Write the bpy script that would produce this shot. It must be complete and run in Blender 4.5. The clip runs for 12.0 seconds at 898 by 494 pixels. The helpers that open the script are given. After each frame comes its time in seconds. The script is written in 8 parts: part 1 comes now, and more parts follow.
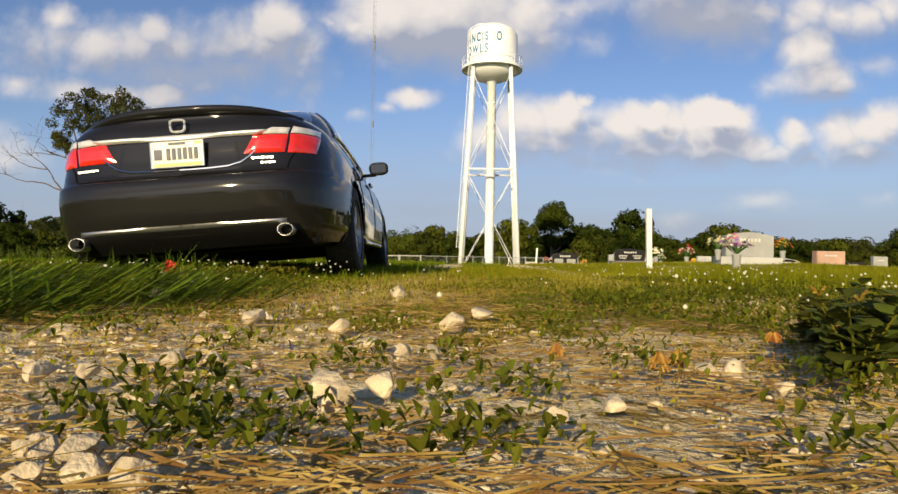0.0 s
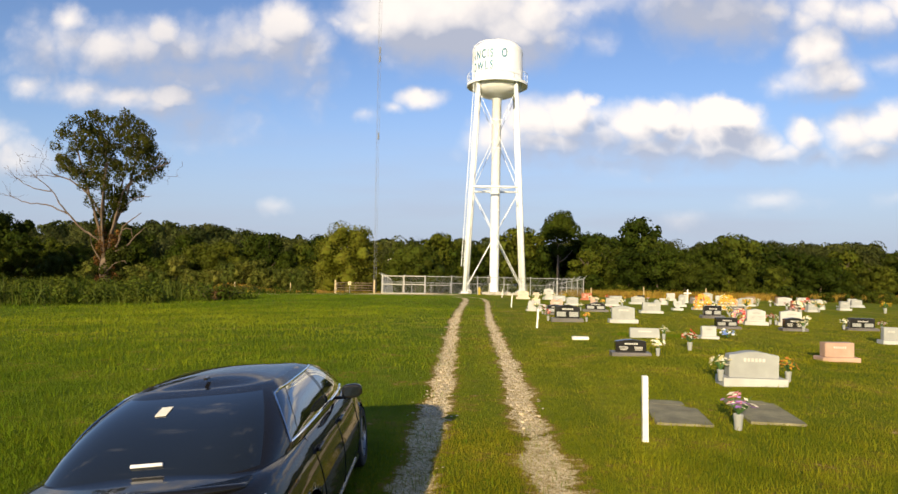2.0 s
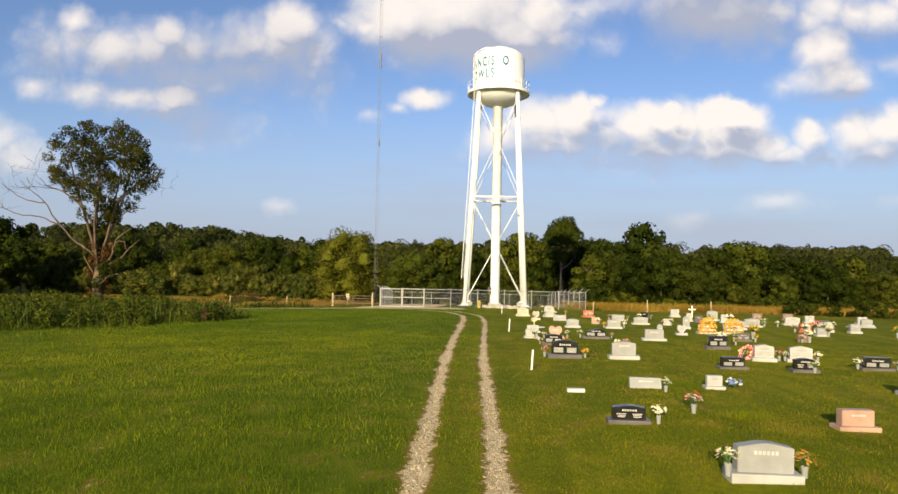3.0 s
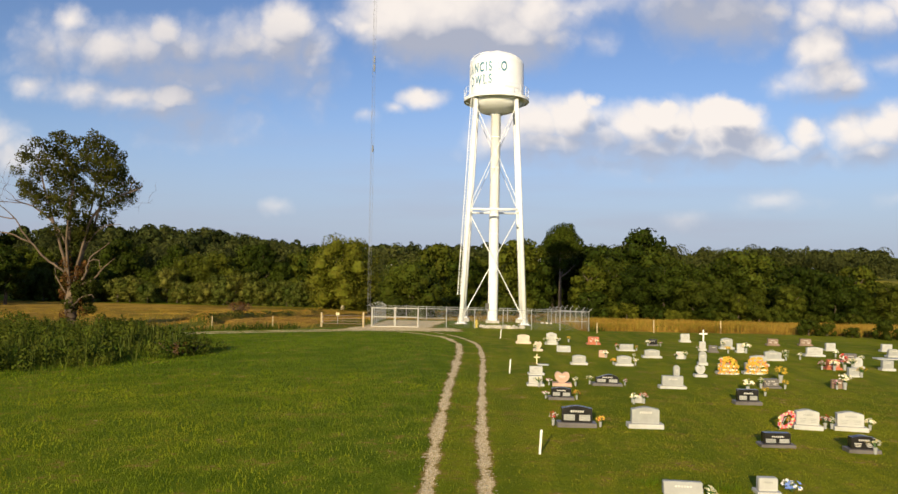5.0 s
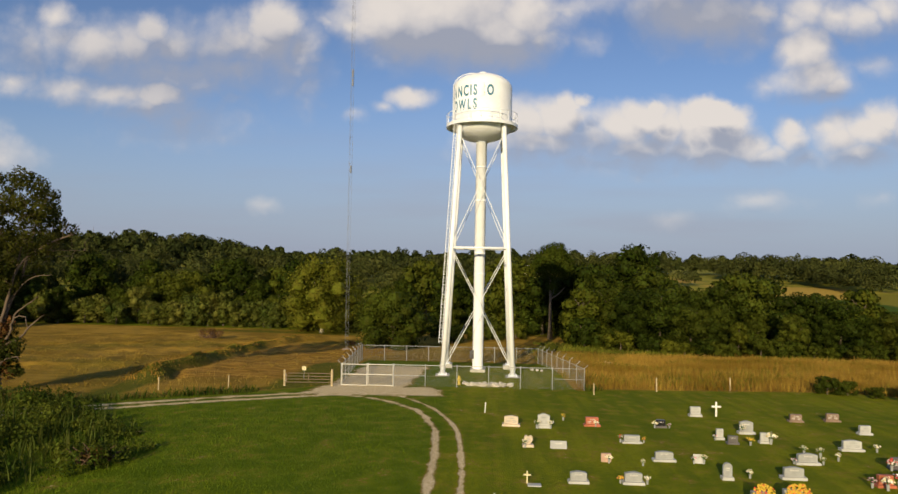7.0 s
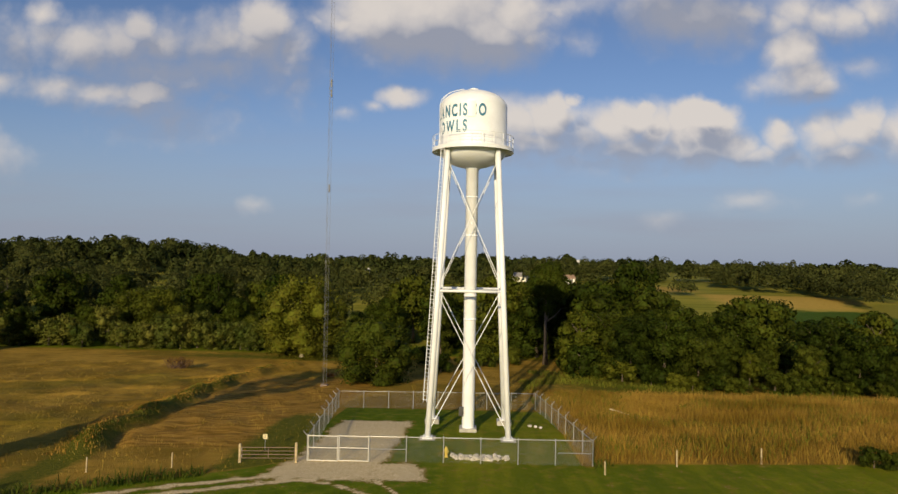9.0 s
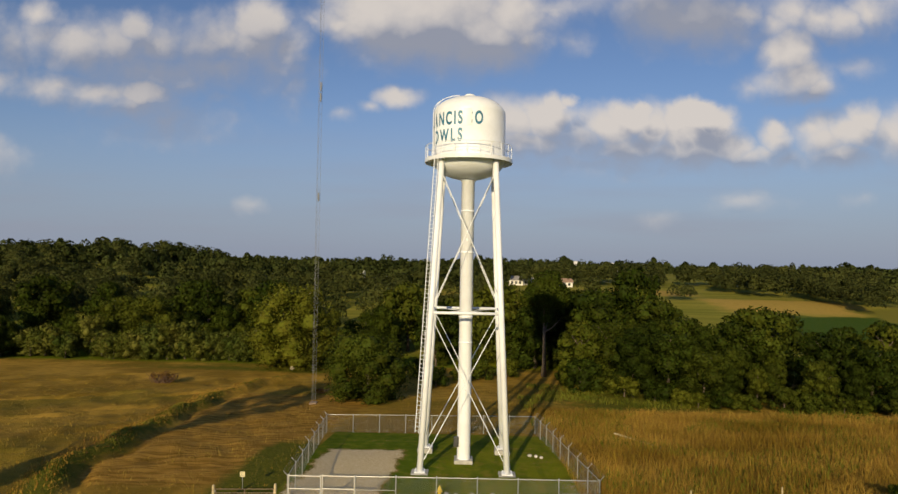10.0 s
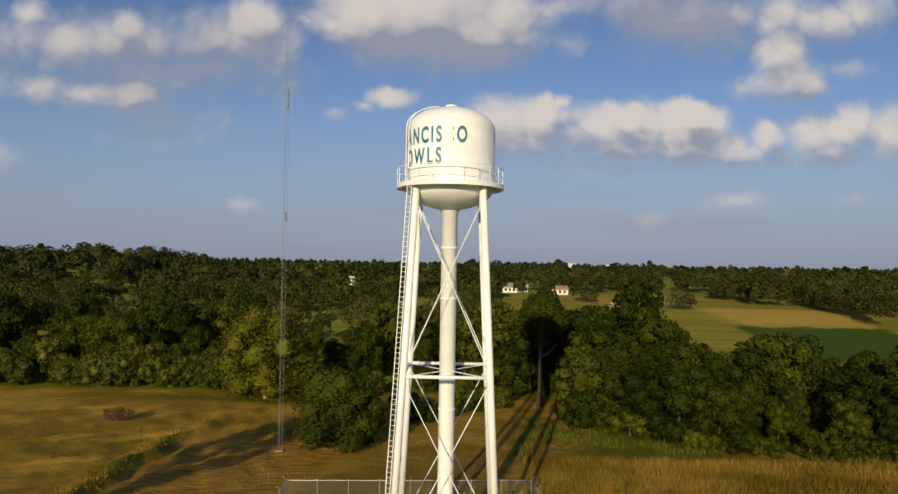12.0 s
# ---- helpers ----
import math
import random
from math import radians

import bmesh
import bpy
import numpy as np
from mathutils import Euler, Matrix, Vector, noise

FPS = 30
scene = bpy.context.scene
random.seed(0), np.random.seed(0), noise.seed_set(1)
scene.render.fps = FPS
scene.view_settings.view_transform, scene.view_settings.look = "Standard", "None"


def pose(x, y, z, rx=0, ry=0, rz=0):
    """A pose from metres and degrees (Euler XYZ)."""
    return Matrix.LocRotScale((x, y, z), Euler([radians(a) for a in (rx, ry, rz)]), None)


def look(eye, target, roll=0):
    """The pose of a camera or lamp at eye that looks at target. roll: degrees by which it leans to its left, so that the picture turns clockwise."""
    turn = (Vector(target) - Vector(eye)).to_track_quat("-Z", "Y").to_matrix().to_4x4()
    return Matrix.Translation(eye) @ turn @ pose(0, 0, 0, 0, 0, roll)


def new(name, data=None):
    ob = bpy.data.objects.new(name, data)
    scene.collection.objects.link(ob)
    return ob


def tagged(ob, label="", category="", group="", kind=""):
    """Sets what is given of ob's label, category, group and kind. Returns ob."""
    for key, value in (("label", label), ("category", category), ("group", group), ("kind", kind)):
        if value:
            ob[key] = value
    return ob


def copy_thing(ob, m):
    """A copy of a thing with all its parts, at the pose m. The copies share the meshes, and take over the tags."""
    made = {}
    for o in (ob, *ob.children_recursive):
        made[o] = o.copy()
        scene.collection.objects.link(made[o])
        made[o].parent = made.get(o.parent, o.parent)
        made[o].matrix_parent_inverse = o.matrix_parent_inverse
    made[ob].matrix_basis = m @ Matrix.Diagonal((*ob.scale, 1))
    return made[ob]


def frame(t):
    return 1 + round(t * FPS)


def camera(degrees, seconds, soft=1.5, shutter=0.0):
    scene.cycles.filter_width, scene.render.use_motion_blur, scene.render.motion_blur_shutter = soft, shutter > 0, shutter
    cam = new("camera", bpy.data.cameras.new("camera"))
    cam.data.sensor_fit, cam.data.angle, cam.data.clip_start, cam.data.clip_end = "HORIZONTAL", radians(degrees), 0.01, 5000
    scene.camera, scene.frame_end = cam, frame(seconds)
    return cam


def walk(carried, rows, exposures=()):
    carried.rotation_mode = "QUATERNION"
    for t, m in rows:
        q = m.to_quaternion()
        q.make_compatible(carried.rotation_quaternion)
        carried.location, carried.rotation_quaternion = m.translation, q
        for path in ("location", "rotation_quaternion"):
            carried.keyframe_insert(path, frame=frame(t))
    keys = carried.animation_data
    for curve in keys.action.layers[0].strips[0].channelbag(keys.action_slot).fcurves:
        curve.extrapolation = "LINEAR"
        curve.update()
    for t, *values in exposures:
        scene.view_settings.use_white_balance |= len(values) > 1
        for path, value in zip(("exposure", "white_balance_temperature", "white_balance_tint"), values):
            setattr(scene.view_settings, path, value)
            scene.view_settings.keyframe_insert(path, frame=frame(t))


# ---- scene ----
cam = camera(70.0, 12.0)
# seconds, x, y, z, yaw, pitch, roll
PATH = [
    (0.0, 0.595, -1.406, 0.132, 2.87, 1.25, -1.04),
    (0.5, 0.454, -1.320, 0.396, 2.94, 1.26, -1.08),
    (1.0, 0.364, -1.304, 0.848, 3.13, 1.25, -1.12),
    (1.5, 0.406, -1.285, 1.554, 3.38, 1.24, -1.04),
    (2.0, 0.809, -1.040, 2.227, 3.52, 1.24, -1.04),
    (2.5, 1.098, -0.430, 2.807, 3.83, 1.30, -1.10),
    (3.0, 1.193, 0.190, 3.447, 3.90, 1.28, -1.13),
    (4.8, 1.050, 3.060, 4.930, 3.66, 1.25, -1.08),
    (5.0, 1.063, 3.579, 5.165, 3.62, 1.25, -1.08),
    (5.5, 1.174, 4.901, 6.269, 3.45, 1.25, -1.15),
    (6.0, 1.272, 6.415, 7.337, 3.13, 1.24, -1.14),
    (6.5, 1.345, 8.130, 8.455, 2.85, 1.23, -1.13),
    (7.0, 1.390, 10.071, 9.505, 2.63, 1.22, -1.11),
    (9.0, 1.346, 18.076, 13.369, 1.80, 1.20, -1.07),
    (9.5, 1.355, 19.976, 14.197, 1.67, 1.21, -1.06),
    (10.0, 1.412, 21.980, 14.887, 1.50, 1.23, -1.04),
    (10.5, 1.521, 24.278, 15.643, 1.30, 1.23, -1.00),
    (11.0, 1.735, 26.538, 16.447, 1.15, 1.21, -0.96),
    (11.5, 2.000, 28.998, 17.275, 1.07, 1.20, -0.94),
    (12.0, 2.234, 31.672, 18.155, 0.97, 1.23, -0.93),
]
EXPOSURES = [(0.0, 0.28), (1.0, 0.40), (2.0, 0.60), (2.5, 0.53), (3.0, 0.50), (5.0, 0.42), (5.5, 0.28), (7.0, 0.08), (9.5, -0.12), (12.0, -0.18)]
walk(cam, [(t, pose(x, y, z, 90 + pitch, roll, yaw)) for t, x, y, z, yaw, pitch, roll in PATH], EXPOSURES)

# ---------------------------------------------------------------- light and sky
SUN_UP, SUN_AZ = 17.0, 13.0       # low evening sun, behind and to the left of the drive
sun_dir = Vector((-math.sin(radians(SUN_AZ)) * math.cos(radians(SUN_UP)),
                  -math.cos(radians(SUN_AZ)) * math.cos(radians(SUN_UP)), math.sin(radians(SUN_UP))))
sun_data = bpy.data.lights.new("sun", "SUN")
sun_data.energy, sun_data.angle, sun_data.color = 5.0, radians(0.6), (1.0, 0.80, 0.465)
sun = new("sun", sun_data)
sun.matrix_world = look(sun_dir * 100, (0, 0, 0))


def node(tree, kind, **settings):
    n = tree.nodes.new(kind)
    if "operation" in settings:
        n.operation = settings["operation"]
    if "use_clamp" in settings:
        n.use_clamp = settings["use_clamp"]
    if "interpolation_type" in settings:
        n.interpolation_type = settings["interpolation_type"]
    if "data_type" in settings:
        n.data_type, n.blend_type = settings["data_type"], settings["blend_type"]
    if "node_tree" in settings:
        n.node_tree = settings["node_tree"]
    if "sky_type" in settings:
        n.sky_type, n.sun_disc = settings["sky_type"], settings["sun_disc"]
    if "attribute_name" in settings:
        n.attribute_name = settings["attribute_name"]
    if "feature" in settings:
        n.feature = settings["feature"]
    return n


def join(tree, a, b):
    tree.links.new(a, b)


def calc(tree, op, a, b=None, clamp=False):
    n = node(tree, "ShaderNodeMath", operation=op, use_clamp=clamp)
    for i, v in enumerate((a, b)):
        if v is None:
            continue
        if isinstance(v, (int, float)):
            n.inputs[i].default_value = v
        else:
            join(tree, v, n.inputs[i])
    return n.outputs[0]


def smooth(tree, value, lo, hi, to_lo=0.0, to_hi=1.0):
    n = node(tree, "ShaderNodeMapRange", interpolation_type="SMOOTHSTEP")
    join(tree, value, n.inputs[0])
    for i, v in enumerate((lo, hi, to_lo, to_hi)):
        n.inputs[i + 1].default_value = v
    return n.outputs[0]


def blend(tree, fac, a, b, mode="MIX"):
    n = node(tree, "ShaderNodeMix", data_type="RGBA", blend_type=mode)
    for socket, v in ((n.inputs["Factor"], fac), (n.inputs[6], a), (n.inputs[7], b)):
        if isinstance(v, (int, float)):
            socket.default_value = v
        elif isinstance(v, tuple):
            socket.default_value = (*v, 1.0)
        else:
            join(tree, v, socket)
    return n.outputs[2]


def fbm(tree, vector, scale, detail=4.0, rough=0.55):
    n = node(tree, "ShaderNodeTexNoise")
    n.inputs["Scale"].default_value = scale
    n.inputs["Detail"].default_value = detail
    n.inputs["Roughness"].default_value = rough
    if vector is not None:
        join(tree, vector, n.inputs["Vector"])
    return n.outputs[0]


# cumulus clouds: centre across, centre up, half width, half height as slopes from the drive's axis, thickness
CLOUD_WEST = [
    (-0.733, 0.334, 0.049, 0.042, 0.60), (-0.691, 0.386, 0.029, 0.021, 0.90), (-0.680, 0.343, 0.068, 0.033, 0.65),
    (-0.616, 0.329, 0.058, 0.039, 1.00), (-0.564, 0.329, 0.067, 0.042, 1.00), (-0.531, 0.357, 0.029, 0.026, 1.20),
    (-0.488, 0.338, 0.057, 0.037, 0.85), (-0.515, 0.292, 0.114, 0.037, 0.70), (-0.421, 0.338, 0.057, 0.037, 0.85),
    (-0.384, 0.348, 0.056, 0.037, 1.00), (-0.329, 0.371, 0.041, 0.037, 1.60), (-0.346, 0.338, 0.065, 0.037, 1.00),
    (-0.286, 0.338, 0.032, 0.032, 0.85), (-0.308, 0.302, 0.046, 0.037, 0.60), (-0.280, 0.283, 0.019, 0.037, 0.40),
    (-0.402, 0.301, 0.085, 0.037, 0.60), (-0.457, 0.273, 0.057, 0.019, 0.50),
]
CLOUD_WEST_ARM = [
    (-0.755, 0.275, 0.029, 0.017, 0.70), (-0.658, 0.268, 0.068, 0.021, 0.85), (-0.590, 0.259, 0.067, 0.023, 1.00),
    (-0.514, 0.259, 0.043, 0.020, 1.40), (-0.532, 0.241, 0.071, 0.030, 0.70), (-0.484, 0.211, 0.080, 0.028, 0.45),
    (-0.391, 0.255, 0.028, 0.011, 0.30), (-0.110, 0.250, 0.029, 0.015, 1.20), (-0.152, 0.236, 0.016, 0.009, 0.60),
    (-0.200, 0.229, 0.013, 0.007, 0.35), (-0.341, 0.079, 0.019, 0.013, 0.80), (-0.785, 0.150, 0.064, 0.030, 0.90),
    (-0.840, 0.177, 0.059, 0.038, 0.90),
]
CLOUD_OVERHEAD = [
    (-0.199, 0.375, 0.051, 0.026, 1.10), (-0.245, 0.373, 0.020, 0.012, 0.60), (-0.144, 0.384, 0.073, 0.055, 1.90),
    (-0.107, 0.361, 0.064, 0.041, 1.50), (-0.072, 0.393, 0.127, 0.077, 1.90), (0.010, 0.356, 0.090, 0.050, 1.50), (0.063, 0.383, 0.062, 0.054, 1.20),
    (0.090, 0.352, 0.030, 0.025, 1.00), (0.019, 0.320, 0.058, 0.025, 0.70), (0.112, 0.356, 0.019, 0.018, 0.60), (0.152, 0.347, 0.022, 0.013, 0.30),
    (0.134, 0.399, 0.079, 0.020, 0.50), (0.256, 0.401, 0.052, 0.022, 0.60), (0.300, 0.400, 0.069, 0.052, 1.00), (0.352, 0.387, 0.095, 0.046, 1.20),
    (0.420, 0.391, 0.047, 0.028, 0.90),
]
CLOUD_NORTHEAST = [
    (0.471, 0.373, 0.038, 0.031, 0.80), (0.496, 0.395, 0.051, 0.035, 0.90), (0.538, 0.386, 0.050, 0.026, 0.95), (0.580, 0.382, 0.038, 0.028, 0.90),
    (0.614, 0.395, 0.042, 0.030, 0.90), (0.497, 0.329, 0.042, 0.037, 1.40), (0.514, 0.294, 0.049, 0.031, 1.30), (0.539, 0.281, 0.030, 0.020, 1.10),
    (0.472, 0.285, 0.042, 0.023, 0.70), (0.438, 0.277, 0.027, 0.014, 0.50), (0.597, 0.312, 0.028, 0.014, 0.50), (0.427, 0.102, 0.036, 0.017, 0.95),
    (0.427, 0.093, 0.044, 0.010, 0.60), (0.295, 0.071, 0.026, 0.011, 0.50), (0.607, 0.113, 0.018, 0.010, 0.40),
]
CLOUD_BANK = [
    (0.013, 0.194, 0.040, 0.031, 1.00), (0.066, 0.217, 0.053, 0.034, 1.30), (0.119, 0.226, 0.044, 0.031, 1.70), (0.136, 0.244, 0.023, 0.018, 1.80),
    (0.158, 0.251, 0.011, 0.011, 1.30), (0.093, 0.186, 0.088, 0.025, 0.90), (0.172, 0.195, 0.052, 0.031, 0.85), (0.215, 0.214, 0.044, 0.031, 1.50),
    (0.250, 0.227, 0.040, 0.025, 1.90), (0.271, 0.241, 0.019, 0.012, 1.60), (0.285, 0.212, 0.041, 0.032, 1.40), (0.242, 0.183, 0.087, 0.031, 1.00),
    (0.328, 0.219, 0.031, 0.026, 2.00), (0.358, 0.226, 0.039, 0.029, 2.80), (0.368, 0.241, 0.023, 0.016, 2.40),
]
CLOUD_BANK_EAST = [
    (0.354, 0.197, 0.053, 0.044, 1.90), (0.398, 0.184, 0.038, 0.026, 1.40), (0.320, 0.170, 0.069, 0.022, 0.90), (0.422, 0.171, 0.068, 0.019, 0.85),
    (0.472, 0.198, 0.025, 0.026, 1.20), (0.477, 0.211, 0.019, 0.016, 1.40), (0.456, 0.176, 0.042, 0.017, 0.80), (0.490, 0.168, 0.042, 0.017, 0.60),
    (0.548, 0.203, 0.042, 0.030, 1.10), (0.531, 0.212, 0.025, 0.017, 1.00), (0.585, 0.212, 0.042, 0.026, 1.50), (0.610, 0.229, 0.030, 0.023, 1.50),
    (0.573, 0.177, 0.058, 0.022, 0.85), (0.672, 0.208, 0.058, 0.036, 1.20), (0.216, 0.156, 0.122, 0.016, 0.50), (0.345, 0.153, 0.094, 0.014, 0.50),
    (0.040, 0.167, 0.053, 0.013, 0.50),
]
# their shaded undersides: the same five numbers, the last one how grey
GREY_WEST = [
    (-0.455, 0.300, 0.330, 0.115, 0.62),
    (-0.493, 0.216, 0.114, 0.042, 1.00), (-0.543, 0.282, 0.124, 0.022, 0.45), (-0.392, 0.292, 0.084, 0.030, 0.40),
    (-0.737, 0.320, 0.078, 0.057, 0.55), (-0.289, 0.288, 0.046, 0.046, 0.40), (-0.638, 0.247, 0.087, 0.017, 0.35),
]
GREY_EAST = [
    (-0.053, 0.331, 0.135, 0.045, 0.80), (0.024, 0.313, 0.098, 0.041, 1.00), (0.334, 0.387, 0.146, 0.067, 1.15), (0.489, 0.261, 0.084, 0.023, 0.50),
    (0.547, 0.347, 0.042, 0.019, 0.35), (0.463, 0.356, 0.042, 0.026, 0.30), (0.084, 0.161, 0.115, 0.025, 0.90), (0.181, 0.182, 0.044, 0.032, 0.60),
    (0.242, 0.158, 0.113, 0.025, 0.80), (0.388, 0.152, 0.145, 0.021, 0.80), (0.481, 0.161, 0.059, 0.023, 0.60), (0.577, 0.160, 0.083, 0.024, 0.70),
    (0.423, 0.086, 0.051, 0.009, 0.60),
]


def ellipse(g, p, cx, cy, rx, ry, peak):
    """peak at the centre of an ellipse, falling to nothing at its rim."""
    a = node(g, "ShaderNodeVectorMath", operation="MULTIPLY_ADD")
    join(g, p, a.inputs[0])
    a.inputs[1].default_value = (1 / rx, 1 / ry, 0.0)
    a.inputs[2].default_value = (-cx / rx, -cy / ry, 0.0)
    c = node(g, "ShaderNodeVectorMath", operation="LENGTH")
    join(g, a.outputs[0], c.inputs[0])
    d = node(g, "ShaderNodeMath", operation="MULTIPLY_ADD")
    join(g, c.outputs["Value"], d.inputs[0])
    d.inputs[1].default_value, d.inputs[2].default_value = -peak, peak
    return d.outputs[0]


def bent(g, p, scale, detail, reach):
    """The direction p, shifted by noise."""
    w = node(g, "ShaderNodeTexNoise")
    w.inputs["Scale"].default_value, w.inputs["Detail"].default_value, w.inputs["Roughness"].default_value = scale, detail, 0.55
    join(g, p, w.inputs["Vector"])
    q = node(g, "ShaderNodeVectorMath", operation="MULTIPLY_ADD")
    join(g, w.outputs["Color"], q.inputs[0])
    q.inputs[1].default_value = (reach, reach * 0.8, 0.0)
    off = node(g, "ShaderNodeVectorMath", operation="ADD")
    join(g, p, off.inputs[0])
    off.inputs[1].default_value = (-reach / 2, -reach * 0.4, 0.0)
    join(g, off.outputs[0], q.inputs[2])
    return q.outputs[0]


def cloud_group():
    """Density of cloud at a direction given as (across, up)."""
    g = bpy.data.node_groups.new("cloud_density", "ShaderNodeTree")
    g.interface.new_socket("P", in_out="INPUT", socket_type="NodeSocketVector")
    g.interface.new_socket("D", in_out="OUTPUT", socket_type="NodeSocketFloat")
    start, end = g.nodes.new("NodeGroupInput"), g.nodes.new("NodeGroupOutput")
    p = start.outputs[0]
    q = bent(g, p, 13.0, 6.0, 0.062)
    total = None
    for cx, cy, rx, ry, peak in CLOUD_WEST + CLOUD_WEST_ARM + CLOUD_OVERHEAD + CLOUD_NORTHEAST + CLOUD_BANK + CLOUD_BANK_EAST:
        d = ellipse(g, q, cx, cy, rx * 1.36, ry * 1.42, peak)
        total = d if total is None else calc(g, "MAXIMUM", total, d)
    # sparse cloud elsewhere in the sky
    far = fbm(g, p, 2.2, 6.0, 0.6)
    away = node(g, "ShaderNodeVectorMath", operation="LENGTH")
    join(g, p, away.inputs[0])
    far = calc(g, "MULTIPLY", smooth(g, far, 0.5, 0.7), smooth(g, away.outputs["Value"], 0.85, 1.2))
    total = calc(g, "MAXIMUM", total, calc(g, "SUBTRACT", far, 0.85))
    # round billows of two sizes, and fine fraying
    for scale, much in ((24.0, 0.17), (58.0, 0.09)):
        v = node(g, "ShaderNodeTexVoronoi", feature="SMOOTH_F1")
        v.inputs["Scale"].default_value, v.inputs["Smoothness"].default_value = scale, 0.35
        join(g, q, v.inputs["Vector"])
        total = calc(g, "ADD", total, calc(g, "MULTIPLY", calc(g, "SUBTRACT", 0.42, v.outputs["Distance"]), much * 1.6))
    fine = fbm(g, p, 34.0, 5.0, 0.6)
    total = calc(g, "ADD", total, calc(g, "MULTIPLY", calc(g, "SUBTRACT", fine, 0.5), 0.34))
    join(g, total, end.inputs[0])
    return g


world = bpy.data.worlds.new("world")
scene.world = world
world.use_nodes = True
wt = world.node_tree
wt.nodes.clear()
sky = node(wt, "ShaderNodeTexSky", sky_type="NISHITA", sun_disc=False)
sky.sun_elevation, sky.sun_rotation = radians(SUN_UP), radians(180 + SUN_AZ)
sky.air_density, sky.dust_density, sky.ozone_density = 1.0, 0.6, 2.0
coord = node(wt, "ShaderNodeTexCoord")
axes = node(wt, "ShaderNodeSeparateXYZ")
join(wt, coord.outputs["Generated"], axes.inputs[0])
depth = calc(wt, "MAXIMUM", calc(wt, "ABSOLUTE", axes.outputs[1]), 0.05)
flat = node(wt, "ShaderNodeCombineXYZ")
join(wt, calc(wt, "DIVIDE", axes.outputs[0], depth), flat.inputs[0])
join(wt, calc(wt, "DIVIDE", axes.outputs[2], depth), flat.inputs[1])
join(wt, calc(wt, "SIGN", axes.outputs[1]), flat.inputs[2])
density_nodes = cloud_group()
here = node(wt, "ShaderNodeGroup", node_tree=density_nodes)
join(wt, flat.outputs[0], here.inputs[0])
towards = node(wt, "ShaderNodeVectorMath", operation="ADD")
join(wt, flat.outputs[0], towards.inputs[0])
towards.inputs[1].default_value = (-0.016, 0.034, 0.0)
lit = node(wt, "ShaderNodeGroup", node_tree=density_nodes)
join(wt, towards.outputs[0], lit.inputs[0])
cover = smooth(wt, here.outputs[0], -0.30, 0.95)
glow = smooth(wt, calc(wt, "SUBTRACT", here.outputs[0], lit.outputs[0]), -1.0, 0.85)
flat_up = calc(wt, "DIVIDE", axes.outputs[2], depth)
# grey undersides
soft_p = bent(wt, flat.outputs[0], 9.0, 4.0, 0.06)
grey = None
for cx, cy, rx, ry, peak in GREY_WEST + GREY_EAST:
    d = ellipse(wt, soft_p, cx, cy, rx * 1.2, ry * 1.2, peak)
    grey = d if grey is None else calc(wt, "MAXIMUM", grey, d)
grey = smooth(wt, grey, 0.0, 0.75, 0.0, 0.80)
glow = calc(wt, "SUBTRACT", glow, grey, True)
cloud_color = blend(wt, glow, (0.33, 0.345, 0.41), (0.76, 0.69, 0.625))
dim = node(wt, "ShaderNodeVectorMath", operation="SCALE")
join(wt, sky.outputs[0], dim.inputs[0])
SKY_STRENGTH = 0.086
dim.inputs["Scale"].default_value = SKY_STRENGTH
low = smooth(wt, flat_up, 0.03, 0.22, 0.28, 0.93)
deep = blend(wt, 1.0, dim.outputs[0], (0.93, 0.97, 1.18), "MULTIPLY")
hazy = blend(wt, smooth(wt, flat_up, -0.01, 0.30, 0.86, 0.0), deep, (0.285, 0.335, 0.455))
# thin grey bands low in the sky
long_map = node(wt, "ShaderNodeMapping")
long_map.inputs["Scale"].default_value = (1.6, 13.0, 1.0)
join(wt, flat.outputs[0], long_map.inputs["Vector"])
bands = calc(wt, "MULTIPLY", smooth(wt, fbm(wt, long_map.outputs[0], 1.5, 4.0, 0.5), 0.42, 0.70), smooth(wt, flat_up, 0.01, 0.26, 0.35, 0.0))
hazy = blend(wt, bands, hazy, (0.33, 0.33, 0.40))
shown = blend(wt, calc(wt, "MULTIPLY", cover, low), hazy, cloud_color)
back = node(wt, "ShaderNodeBackground")
join(wt, shown, back.inputs[0])
join(wt, back.outputs[0], node(wt, "ShaderNodeOutputWorld").inputs[0])


